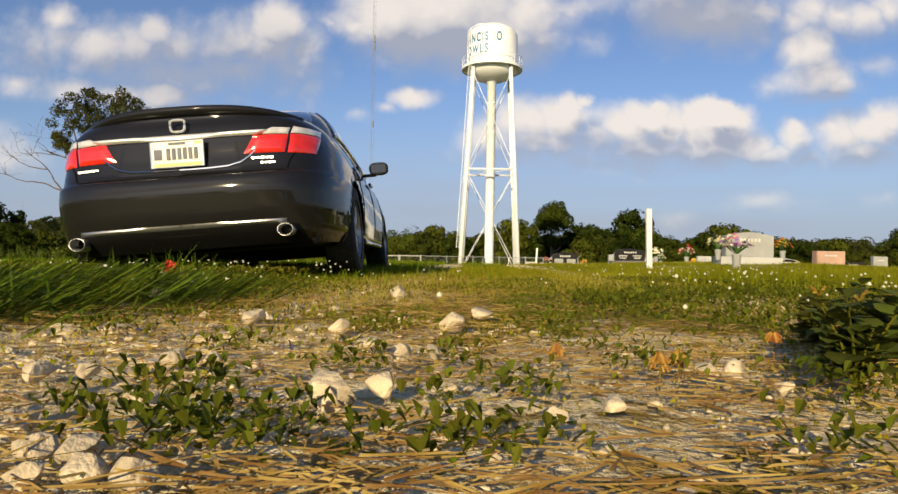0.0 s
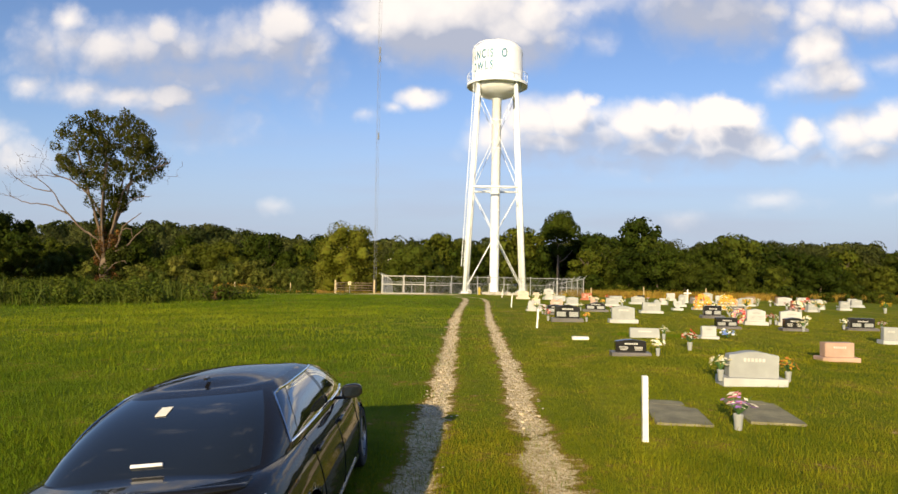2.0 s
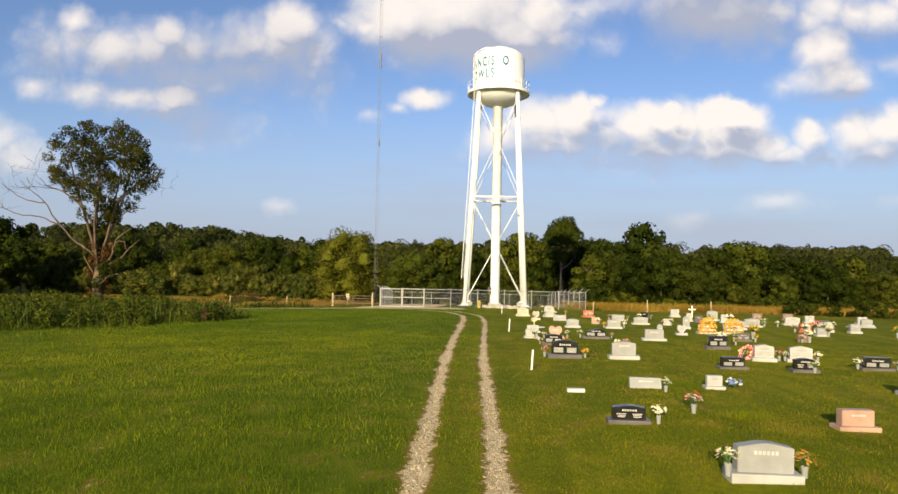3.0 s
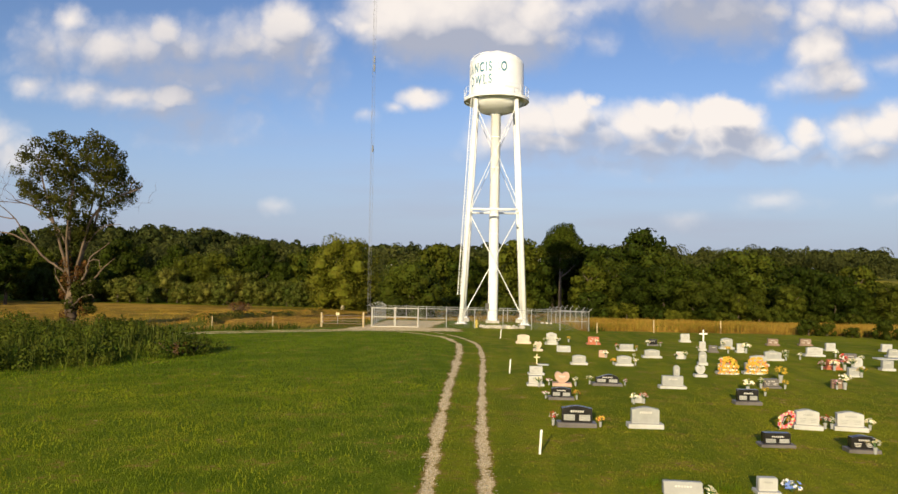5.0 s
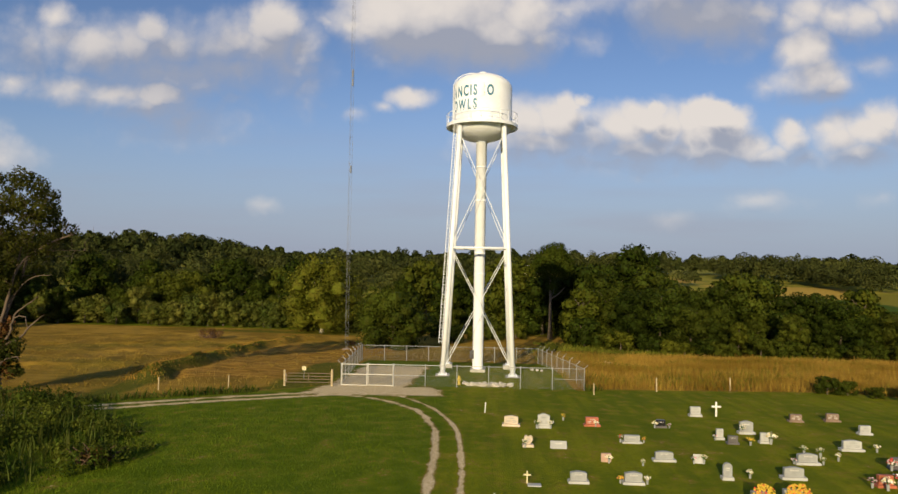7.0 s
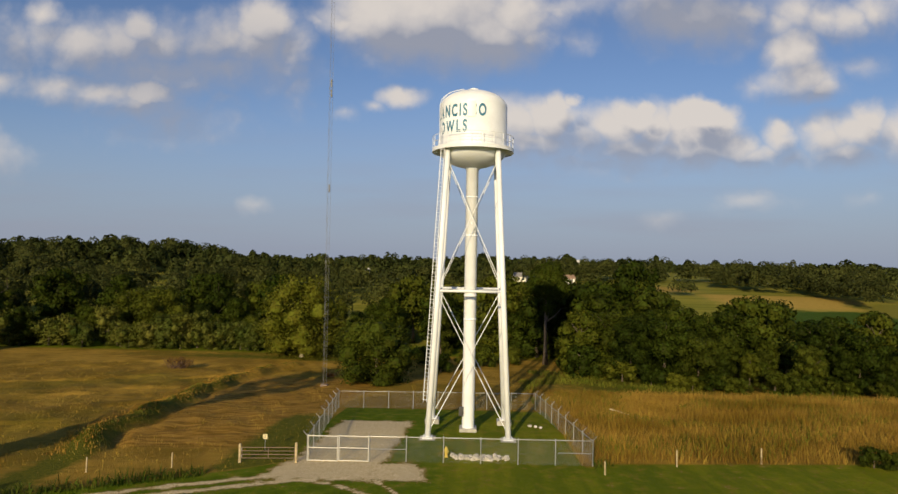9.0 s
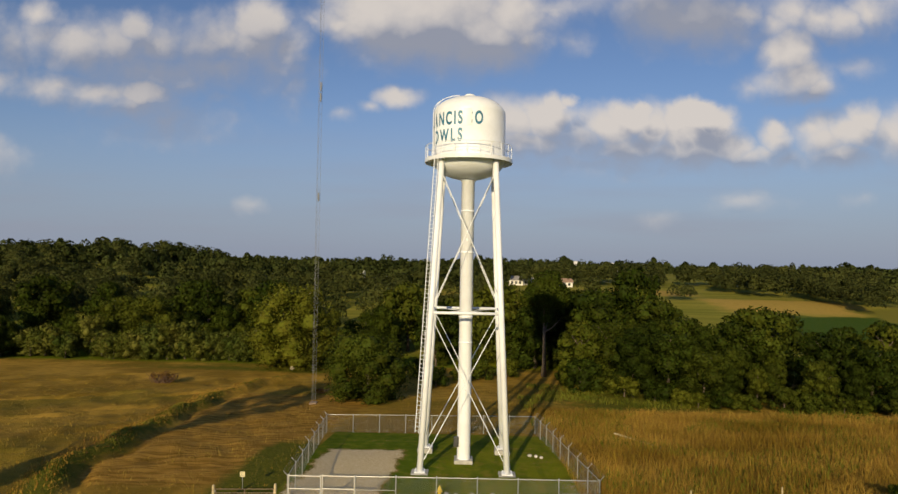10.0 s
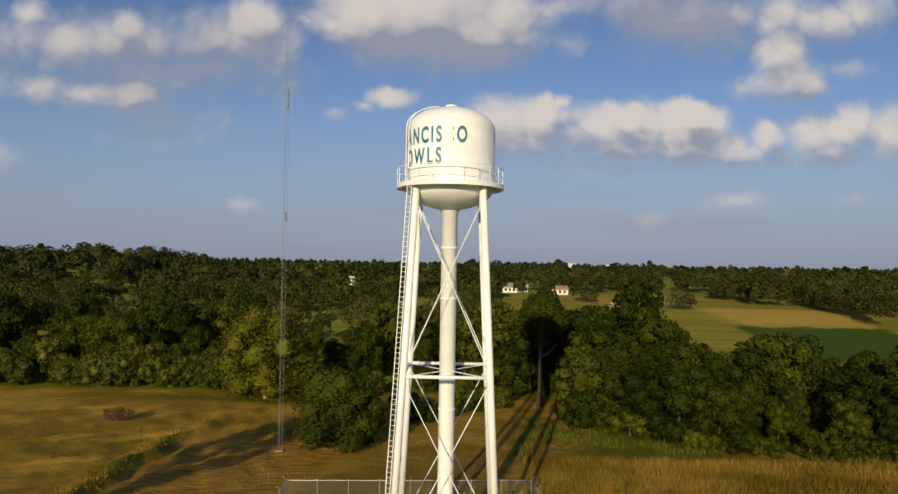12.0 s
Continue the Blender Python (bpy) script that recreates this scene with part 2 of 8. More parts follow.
# ---------------------------------------------------------------- materials
def material(name, base, rough=0.6, metal=0.0, var=0.25, scale=3.0, fine=40.0, bump=0.15, coat=0.0, tint=None, random_tone=0.0, leaf=0.0):
    """A surface with large stains and fine grain in object space."""
    m = bpy.data.materials.new(name)
    m.use_nodes = True
    t = m.node_tree
    b = t.nodes["Principled BSDF"]
    tc = node(t, "ShaderNodeTexCoord")
    big, small = fbm(t, tc.outputs["Object"], scale, 5.0), fbm(t, tc.outputs["Object"], fine, 3.0)
    dark = tuple(c * (1 - var) for c in base)
    light = tint if tint else tuple(min(1.0, c * (1 + var)) for c in base)
    color = blend(t, smooth(t, big, 0.3, 0.7), dark, light)
    color = blend(t, calc(t, "MULTIPLY", smooth(t, small, 0.35, 0.7), var * 0.8), color, tuple(c * 0.55 for c in base))
    if random_tone:
        info = node(t, "ShaderNodeObjectInfo")
        k = node(t, "ShaderNodeHueSaturation")
        join(t, smooth(t, info.outputs["Random"], 0.0, 1.0, 1 - random_tone, 1 + random_tone), k.inputs["Value"])
        join(t, smooth(t, info.outputs["Random"], 0.0, 1.0, 0.5 + random_tone * 0.03, 0.5 - random_tone * 0.04), k.inputs["Hue"])
        join(t, color, k.inputs["Color"])
        color = k.outputs[0]
    join(t, color, b.inputs["Base Color"])
    b.inputs["Metallic"].default_value = metal
    join(t, smooth(t, small, 0.2, 0.8, max(0.02, rough - 0.12 * var * 4), min(1.0, rough + 0.1 * var * 4)), b.inputs["Roughness"])
    b.inputs["Coat Weight"].default_value = coat
    b.inputs["Coat Roughness"].default_value = 0.04
    if bump:
        n = node(t, "ShaderNodeBump")
        n.inputs["Strength"].default_value, n.inputs["Distance"].default_value = bump, 0.02
        join(t, small, n.inputs["Height"])
        join(t, n.outputs[0], b.inputs["Normal"])
    if leaf:
        tr = node(t, "ShaderNodeBsdfTranslucent")
        join(t, color, tr.inputs[0])
        mix = node(t, "ShaderNodeMixShader")
        mix.inputs[0].default_value = leaf
        join(t, b.outputs[0], mix.inputs[1])
        join(t, tr.outputs[0], mix.inputs[2])
        join(t, mix.outputs[0], t.nodes["Material Output"].inputs[0])
    return m


def foliage(name, dark, light, scale=0.35, rough=0.55, leaf=0.25, random_tone=0.2):
    """Leaves or blades: tone by clump, and by leaf."""
    m = bpy.data.materials.new(name)
    m.use_nodes = True
    t = m.node_tree
    b = t.nodes["Principled BSDF"]
    geo, info = node(t, "ShaderNodeNewGeometry"), node(t, "ShaderNodeObjectInfo")
    clump = fbm(t, geo.outputs["Position"], scale, 3.0)
    color = blend(t, smooth(t, clump, 0.3, 0.7), dark, light)
    k = node(t, "ShaderNodeHueSaturation")
    island = geo.outputs["Random Per Island"]
    join(t, calc(t, "ADD", smooth(t, island, 0.0, 1.0, 0.80, 1.20), smooth(t, info.outputs["Random"], 0.0, 1.0, -random_tone, random_tone)), k.inputs["Value"])
    join(t, calc(t, "ADD", smooth(t, island, 0.0, 1.0, 0.485, 0.512), smooth(t, info.outputs["Random"], 0.0, 1.0, 0.020, -0.016)), k.inputs["Hue"])
    join(t, color, k.inputs["Color"])
    join(t, k.outputs[0], b.inputs["Base Color"])
    b.inputs["Roughness"].default_value = rough
    b.inputs["Specular IOR Level"].default_value = 0.05
    tr = node(t, "ShaderNodeBsdfTranslucent")
    join(t, k.outputs[0], tr.inputs[0])
    mix = node(t, "ShaderNodeMixShader")
    mix.inputs[0].default_value = leaf
    join(t, b.outputs[0], mix.inputs[1])
    join(t, tr.outputs[0], mix.inputs[2])
    join(t, mix.outputs[0], t.nodes["Material Output"].inputs[0])
    return m


M = {}
M["tower_paint"] = material("tower_paint", (0.84, 0.87, 0.92), 0.42, var=0.07, scale=0.5, fine=6.0, bump=0.04)
M["tower_blue"] = material("tower_blue", (0.03, 0.17, 0.29), 0.5, var=0.2, scale=1.5, fine=9.0, bump=0.0)
M["tower_patch"] = material("tower_patch", (0.84, 0.82, 0.78), 0.4, var=0.04, scale=1.0, bump=0.02)
M["concrete"] = material("concrete", (0.42, 0.41, 0.38), 0.85, var=0.2, scale=2.0, fine=30.0, bump=0.3)
M["steel"] = material("galvanised_steel", (0.52, 0.53, 0.53), 0.42, 0.7, var=0.15, scale=8.0, bump=0.05)
M["pale_pipe"] = material("pale_pipe", (0.55, 0.54, 0.50), 0.5, 0.1, var=0.1, scale=5.0, bump=0.05)
M["wire"] = material("wire", (0.28, 0.29, 0.28), 0.5, 0.5, var=0.1, bump=0.0)
M["mast"] = material("mast_steel", (0.20, 0.21, 0.23), 0.7, 0.0, var=0.2, scale=0.2, bump=0.0)
M["wood_post"] = material("wood_post", (0.46, 0.37, 0.22), 0.8, var=0.3, scale=4.0, bump=0.3)
M["white_post"] = material("white_post", (0.78, 0.76, 0.70), 0.55, var=0.1, scale=6.0, bump=0.1)
M["yellow"] = material("yellow_paint", (0.62, 0.46, 0.05), 0.5, var=0.15, bump=0.05)
M["dark_box"] = material("dark_box", (0.05, 0.05, 0.05), 0.5, var=0.2, bump=0.05)
M["bark"] = material("bark", (0.11, 0.085, 0.06), 0.9, var=0.4, scale=2.0, fine=14.0, bump=0.6)
M["pale_bark"] = material("pale_bark", (0.115, 0.082, 0.056), 0.85, var=0.35, scale=1.5, fine=12.0, bump=0.5)
M["crown"] = foliage("crown_leaves", (0.037, 0.050, 0.006), (0.076, 0.096, 0.011), 0.16, leaf=0.36, random_tone=0.35)
M["crown_light"] = foliage("light_leaves", (0.043, 0.058, 0.006), (0.092, 0.110, 0.012), 0.2, leaf=0.36, random_tone=0.3)
# distance haze is put into this leaf colour, bluer than the nearer crowns
M["crown_hazed"] = foliage("hazed_leaves", (0.028, 0.038, 0.011), (0.070, 0.084, 0.022), 0.06, leaf=0.3)
M["sycamore"] = foliage("sycamore_leaves", (0.080, 0.090, 0.008), (0.150, 0.155, 0.018), 0.35, leaf=0.3)
M["sycamore_bark"] = material("sycamore_bark", (0.52, 0.46, 0.36), 0.8, var=0.3, scale=1.5, fine=10.0, bump=0.3)
M["old_leaves"] = foliage("old_tree_leaves", (0.030, 0.038, 0.006), (0.068, 0.076, 0.012), 0.4, leaf=0.35)
M["brush"] = foliage("brush_leaves", (0.052, 0.068, 0.010), (0.125, 0.135, 0.026), 0.3)
M["weed_tall"] = foliage("tall_weeds", (0.046, 0.070, 0.007), (0.142, 0.155, 0.019), 0.35)
M["dead_wood"] = material("dead_wood", (0.105, 0.060, 0.034), 0.85, var=0.35, scale=3.0, fine=20.0, bump=0.3)
M["dead_leaves"] = foliage("dead_leaves", (0.090, 0.045, 0.014), (0.170, 0.085, 0.026), 0.8, leaf=0.2)
M["grass"] = foliage("grass_blades", (0.165, 0.180, 0.006), (0.295, 0.275, 0.014), 0.9, leaf=0.42)
M["grass_lush"] = foliage("lush_grass_blades", (0.108, 0.158, 0.006), (0.222, 0.262, 0.012), 0.3, leaf=0.38)
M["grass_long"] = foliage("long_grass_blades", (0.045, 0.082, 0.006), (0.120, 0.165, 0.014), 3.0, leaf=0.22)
M["hay"] = foliage("dry_grass", (0.20, 0.118, 0.017), (0.40, 0.24, 0.048), 0.12, leaf=0.2)
M["cut_hay"] = foliage("cut_hay", (0.22, 0.134, 0.018), (0.41, 0.248, 0.040), 0.1, leaf=0.15)
M["straw"] = foliage("straw", (0.24, 0.125, 0.030), (0.52, 0.34, 0.115), 14.0, leaf=0.1)
M["straw_grass"] = foliage("dry_short_grass", (0.24, 0.185, 0.030), (0.46, 0.35, 0.095), 1.2, leaf=0.2)
M["clover"] = foliage("clover_leaves", (0.085, 0.100, 0.008), (0.205, 0.190, 0.020), 5.0, leaf=0.3)
M["dry_floret"] = foliage("dry_florets", (0.34, 0.14, 0.03), (0.55, 0.28, 0.08), 60.0, leaf=0.2)
M["clover_head"] = material("clover_heads", (0.62, 0.60, 0.46), 0.8, var=0.2, scale=40, bump=0.0)
M["gravel"] = material("gravel_stone", (0.58, 0.48, 0.33), 0.85, var=0.35, scale=9.0, fine=90.0, bump=0.4)
M["rubble"] = material("rubble_stone", (0.58, 0.54, 0.47), 0.85, var=0.3, scale=3.0, fine=20.0, bump=0.4, random_tone=0.15)
M["granite_grey"] = material("granite_grey", (0.32, 0.33, 0.33), 0.5, var=0.14, scale=2.0, fine=160.0, bump=0.08)
M["granite_white"] = material("granite_white", (0.43, 0.435, 0.43), 0.55, var=0.12, scale=2.0, fine=140.0, bump=0.08)
M["granite_black"] = material("granite_black", (0.022, 0.021, 0.022), 0.16, var=0.3, scale=2.0, fine=160.0, bump=0.02)
M["granite_pink"] = material("granite_pink", (0.46, 0.30, 0.23), 0.55, var=0.18, scale=2.0, fine=140.0, bump=0.1)
M["granite_red"] = material("granite_red", (0.40, 0.12, 0.06), 0.5, var=0.2, scale=2.0, fine=140.0, bump=0.1)
M["granite_brown"] = material("granite_brown", (0.22, 0.15, 0.11), 0.5, var=0.2, scale=2.0, fine=140.0, bump=0.1)
M["granite_tan"] = material("granite_tan", (0.55, 0.46, 0.36), 0.6, var=0.15, scale=2.0, fine=140.0, bump=0.1)
M["granite_dark"] = material("granite_dark", (0.12, 0.11, 0.11), 0.4, var=0.2, scale=2.0, fine=140.0, bump=0.05)
M["slab"] = material("slab_stone", (0.25, 0.225, 0.13), 0.8, var=0.3, scale=2.5, fine=50.0, bump=0.25)
M["cut_pale"] = material("cut_pale", (0.55, 0.54, 0.52), 0.8, var=0.1, bump=0.0)
M["cut_dark"] = material("cut_dark", (0.18, 0.17, 0.16), 0.8, var=0.1, bump=0.0)
for tone, rgb in (("yellow", (0.58, 0.38, 0.03)), ("red", (0.60, 0.05, 0.03)), ("white", (0.78, 0.76, 0.70)), ("pink", (0.66, 0.25, 0.36)),
                  ("purple", (0.34, 0.18, 0.52)), ("orange", (0.65, 0.24, 0.05)), ("blue", (0.16, 0.26, 0.60)), ("cream", (0.72, 0.63, 0.36))):
    M["petal_" + tone] = material("petal_" + tone, rgb, 0.7, var=0.15, scale=20.0, bump=0.0)
M["stem"] = material("stem_green", (0.06, 0.13, 0.03), 0.7, var=0.2, bump=0.0)
M["house_wall"] = material("house_wall", (0.70, 0.68, 0.64), 0.7, var=0.08, scale=0.5, bump=0.05)
M["house_roof"] = material("house_roof", (0.26, 0.25, 0.25), 0.8, var=0.2, scale=0.6, bump=0.2)
M["house_glass"] = material("house_glass", (0.04, 0.05, 0.06), 0.1, var=0.1, bump=0.0)
M["rust"] = material("rusty_roof", (0.36, 0.24, 0.17), 0.7, var=0.3, scale=0.8, bump=0.1)
# car
M["paint"] = material("car_paint", (0.010, 0.0095, 0.010), 0.6, 0.0, var=0.06, scale=4.0, fine=600.0, bump=0.0, coat=0.8)
M["paint"].node_tree.nodes["Principled BSDF"].inputs["Specular IOR Level"].default_value = 0.05
M["black_trim"] = material("black_trim", (0.006, 0.006, 0.006), 0.45, var=0.1, scale=20.0, fine=200.0, bump=0.05)
M["black_trim"].node_tree.nodes["Principled BSDF"].inputs["Specular IOR Level"].default_value = 0.04
M["chrome"] = material("chrome", (0.80, 0.80, 0.80), 0.08, 1.0, var=0.03, bump=0.0)
M["bright_trim"] = material("bright_trim", (0.82, 0.82, 0.82), 0.3, 0.55, var=0.04, bump=0.0)
M["rubber"] = material("rubber", (0.02, 0.02, 0.02), 0.85, var=0.2, scale=12.0, bump=0.2)
M["alloy"] = material("alloy", (0.34, 0.34, 0.35), 0.3, 0.9, var=0.08, bump=0.0)
M["glass"] = material("tinted_glass", (0.010, 0.013, 0.016), 0.03, 0.0, var=0.05, bump=0.0, coat=1.0)
M["lamp_red"] = material("lamp_red", (0.62, 0.022, 0.012), 0.12, var=0.12, scale=14.0, fine=90.0, bump=0.05, coat=1.0)
M["lamp_clear"] = material("lamp_clear", (0.76, 0.74, 0.72), 0.2, 0.3, var=0.15, scale=16.0, bump=0.05, coat=1.0)
M["plate"] = material("plate_face", (0.78, 0.75, 0.66), 0.45, var=0.06, scale=12.0, bump=0.0)
M["plate_ink"] = material("plate_ink", (0.05, 0.06, 0.10), 0.5, var=0.1, bump=0.0)
M["plate_band"] = material("plate_band", (0.62, 0.52, 0.20), 0.5, var=0.1, bump=0.0)


# ---------------------------------------------------------------- mesh helpers
def raw_mesh(name, verts, faces, mats=(), smooth_shade=False, picks=None):
    """A mesh from an array of points and an array of faces with the same number of corners."""
    me = bpy.data.meshes.new(name)
    verts, faces = np.asarray(verts, np.float32), np.asarray(faces, np.int32)
    k = faces.shape[1]
    me.vertices.add(len(verts))
    me.vertices.foreach_set("co", verts.ravel())
    me.loops.add(faces.size)
    me.loops.foreach_set("vertex_index", faces.ravel())
    me.polygons.add(len(faces))
    me.polygons.foreach_set("loop_start", np.arange(len(faces), dtype=np.int32) * k)
    if picks is not None:
        me.polygons.foreach_set("material_index", np.asarray(picks, np.int32))
    me.polygons.foreach_set("use_smooth", np.full(len(faces), smooth_shade))
    for m in mats:
        me.materials.append(m)
    me.update(calc_edges=True)
    me.validate()
    return me


def part(name, bm, mat, parent=None, label="", shade=False, mats=None):
    """Links a bmesh as one mesh object, under a thing or a part where a parent is given."""
    me = bpy.data.meshes.new(name)
    if bm.faces:
        bmesh.ops.recalc_face_normals(bm, faces=bm.faces)
    for f in bm.faces:
        f.smooth = shade
    bm.to_mesh(me)
    bm.free()
    for m in (mats or [mat]):
        me.materials.append(m)
    ob = new(name, me)
    if parent is not None:
        ob.parent = parent
    if label:
        ob["label"] = label
    return ob


def thing(name, m, label, category, group="", kind=""):
    e = new(name)
    e.empty_display_size = 0.1
    e.matrix_world = m
    return tagged(e, label, category, group, kind)


def box(bm, cx, cy, cz, sx, sy, sz, bevel=0.0, turn=None):
    made = bmesh.ops.create_cube(bm, size=1.0)["verts"]
    m = Matrix.Translation((cx, cy, cz)) @ (turn or Matrix.Identity(4)) @ Matrix.Diagonal((sx, sy, sz, 1))
    bmesh.ops.transform(bm, matrix=m, verts=made)
    if bevel:
        edges = list({e for v in made for e in v.link_edges})
        bmesh.ops.bevel(bm, geom=edges, offset=bevel, segments=2, affect="EDGES", profile=0.6)


def rod(bm, a, b, r0, r1=None, sides=8, cap=True):
    a, b = Vector(a), Vector(b)
    d = b - a
    if d.length < 1e-6:
        return
    q = d.to_track_quat("Z", "Y").to_matrix().to_4x4()
    bmesh.ops.create_cone(bm, cap_ends=cap, segments=sides, radius1=r0, radius2=r0 if r1 is None else r1, depth=d.length,
                          matrix=Matrix.Translation((a + b) / 2) @ q)


def turned(bm, profile, sides=32, centre=(0, 0, 0)):
    """A surface of revolution through (radius, height) pairs."""
    rings = []
    for r, z in profile:
        if r < 1e-5:
            rings.append([bm.verts.new((centre[0], centre[1], centre[2] + z))])
        else:
            rings.append([bm.verts.new((centre[0] + r * math.cos(a), centre[1] + r * math.sin(a), centre[2] + z))
                          for a in (2 * math.pi * i / sides for i in range(sides))])
    for lo, hi in zip(rings, rings[1:]):
        for i in range(sides):
            j = (i + 1) % sides
            if len(lo) == 1 and len(hi) > 1:
                bm.faces.new((lo[0], hi[i], hi[j]))
            elif len(hi) == 1 and len(lo) > 1:
                bm.faces.new((lo[i], lo[j], hi[0]))
            elif len(lo) > 1:
                bm.faces.new((lo[i], lo[j], hi[j], hi[i]))


def tube(bm, points, r, sides=6):
    """A round bar through several points."""
    pts = [Vector(p) for p in points]
    rings = []
    for i, p in enumerate(pts):
        d = (pts[min(i + 1, len(pts) - 1)] - pts[max(i - 1, 0)]).normalized()
        q = d.to_track_quat("Z", "Y").to_matrix()
        rr = r[i] if isinstance(r, (list, tuple)) else r
        rings.append([bm.verts.new(p + q @ Vector((rr * math.cos(a), rr * math.sin(a), 0))) for a in (2 * math.pi * k / sides for k in range(sides))])
    for lo, hi in zip(rings, rings[1:]):
        for k in range(sides):
            j = (k + 1) % sides
            bm.faces.new((lo[k], lo[j], hi[j], hi[k]))
    bm.faces.new(rings[0][::-1])
    bm.faces.new(rings[-1])


# ---------------------------------------------------------------- ground
GY = [-5000, -200, -20, 3, 12, 20, 36, 45, 52, 64, 75, 82, 90, 105, 125, 145, 165, 200, 240, 271, 330, 700, 1500, 5000]
GZ = [-4, -1, -0.02, 0.0, 0.05, 0.0, -0.35, -0.5, -0.75, -1.15, -1.6, -2.1, -2.9, -4.0, -5.2, -6.0, -6.4, -5.8, -2.6, 0.3, 2.6, 3.0, 0.0, -4.0]


def ditch_line(y):
    return np.interp(y, [62, 71, 78, 85, 95, 105, 113, 125, 134], [-25.4, -28.0, -28.4, -29.2, -30.6, -31.2, -30.8, -29.2, -27.0]) + 0.4 * np.sin(y * 0.5)


# old plough furrows in the west meadow: from, to, depth
FURROWS = ((-62, 100, -50, 106, 0.28), (-50, 107, -44, 111, 0.30), (-70, 118, -57, 123, 0.25), (-44, 96, -37, 100, 0.24), (-40, 108, -35, 113, 0.30),
           (-56, 88, -44, 92, 0.24), (-62, 78, -48, 82, 0.22), (-46, 71, -36, 75, 0.24), (-60, 128, -50, 131, 0.2), (-36, 84, -33, 89, 0.2))


def lay(x, y):
    """The height of the ground."""
    x, y = np.asarray(x, float), np.asarray(y, float)
    z = np.interp(y, GY, GZ)
    near = np.exp(-((y - 20) / 60.0) ** 2)
    z = z + 0.14 * near * np.exp(-((x - 6.0) / 3.6) ** 2 - ((y - 12) / 6.5) ** 2)
    z = z - 0.5 * np.clip((-x - 2.2) / 30, 0, 1) * near
    far = np.clip((y - 190) / 200, 0, 1)
    z = z + 12.0 * np.exp(-((x + 215) / 75) ** 2 - ((y - 420) / 90) ** 2)
    rough = np.clip((y - 67) / 6, 0, 1) * np.clip((140 - y) / 10, 0, 1) * np.clip((np.abs(x + 1) - 14) / 4, 0, 1)
    z = z + rough * (0.13 * np.sin(x * 0.8 + 1.4 * np.sin(y * 0.31)) * np.sin(y * 0.62 + 0.9 * np.sin(x * 0.37)) + 0.05 * np.sin(x * 2.1 + y * 0.9))
    # a ditch with a raised bank on its west side crosses the meadow
    d = x - ditch_line(y)
    run = np.clip((y - 63) / 5, 0, 1) * np.clip((136 - y) / 8, 0, 1)
    z = z + run * (0.62 * np.exp(-((d + 1.3) / 1.25) ** 2) - 0.45 * np.exp(-((d - 0.5) / 0.75) ** 2))
    for ax, ay, bx, by, deep in FURROWS:
        t = np.clip(((x - ax) * (bx - ax) + (y - ay) * (by - ay)) / ((bx - ax) ** 2 + (by - ay) ** 2), 0, 1)
        off = np.hypot(x - ax - t * (bx - ax), y - ay - t * (by - ay))
        z = z - deep * np.exp(-(off / 0.7) ** 2) + 0.6 * deep * np.exp(-((off - 1.5) / 0.7) ** 2)
    return z + far * (2.5 * np.sin(x / 90.0 + 0.6) + 1.2 * np.sin(y / 70.0 + x / 150.0))


def on(x, y):
    return float(lay(x, y))


LEFT_RUT = [(-0.1, -60), (-0.1, -2), (0.1, 1), (0.12, 4), (0.05, 8.5), (0.0, 11), (-0.2, 17), (-0.42, 22.3), (-0.6, 30.4), (-0.69, 43.8),
            (-1.0, 48.5), (-1.8, 51.9), (-2.7, 54.5), (-4.6, 57), (-7, 59), (-9.6, 59.9)]
RIGHT_RUT = [(1.5, -60), (1.5, -1), (1.62, 1.4), (1.6, 3.8), (1.5, 6.5), (1.36, 9), (1.28, 12.7), (1.2, 15), (0.94, 22.5), (0.83, 30.6), (0.8, 40),
             (0.6, 45), (0.3, 48.5), (-0.2, 51), (-1.5, 55), (-3.2, 58), (-5.0, 60.5)]
SIDE_ROAD = [(-6.5, 61.5), (-10, 60.4), (-17.9, 57.0), (-24.9, 53.4), (-34, 49)]


def away_from(line, x, y):
    """Distance to a line of points in plan."""
    best = np.full(np.shape(x), 1e9)
    for (ax, ay), (bx, by) in zip(line, line[1:]):
        dx, dy = bx - ax, by - ay
        t = np.clip(((x - ax) * dx + (y - ay) * dy) / (dx * dx + dy * dy), 0, 1)
        best = np.minimum(best, np.hypot(x - ax - t * dx, y - ay - t * dy))
    return best


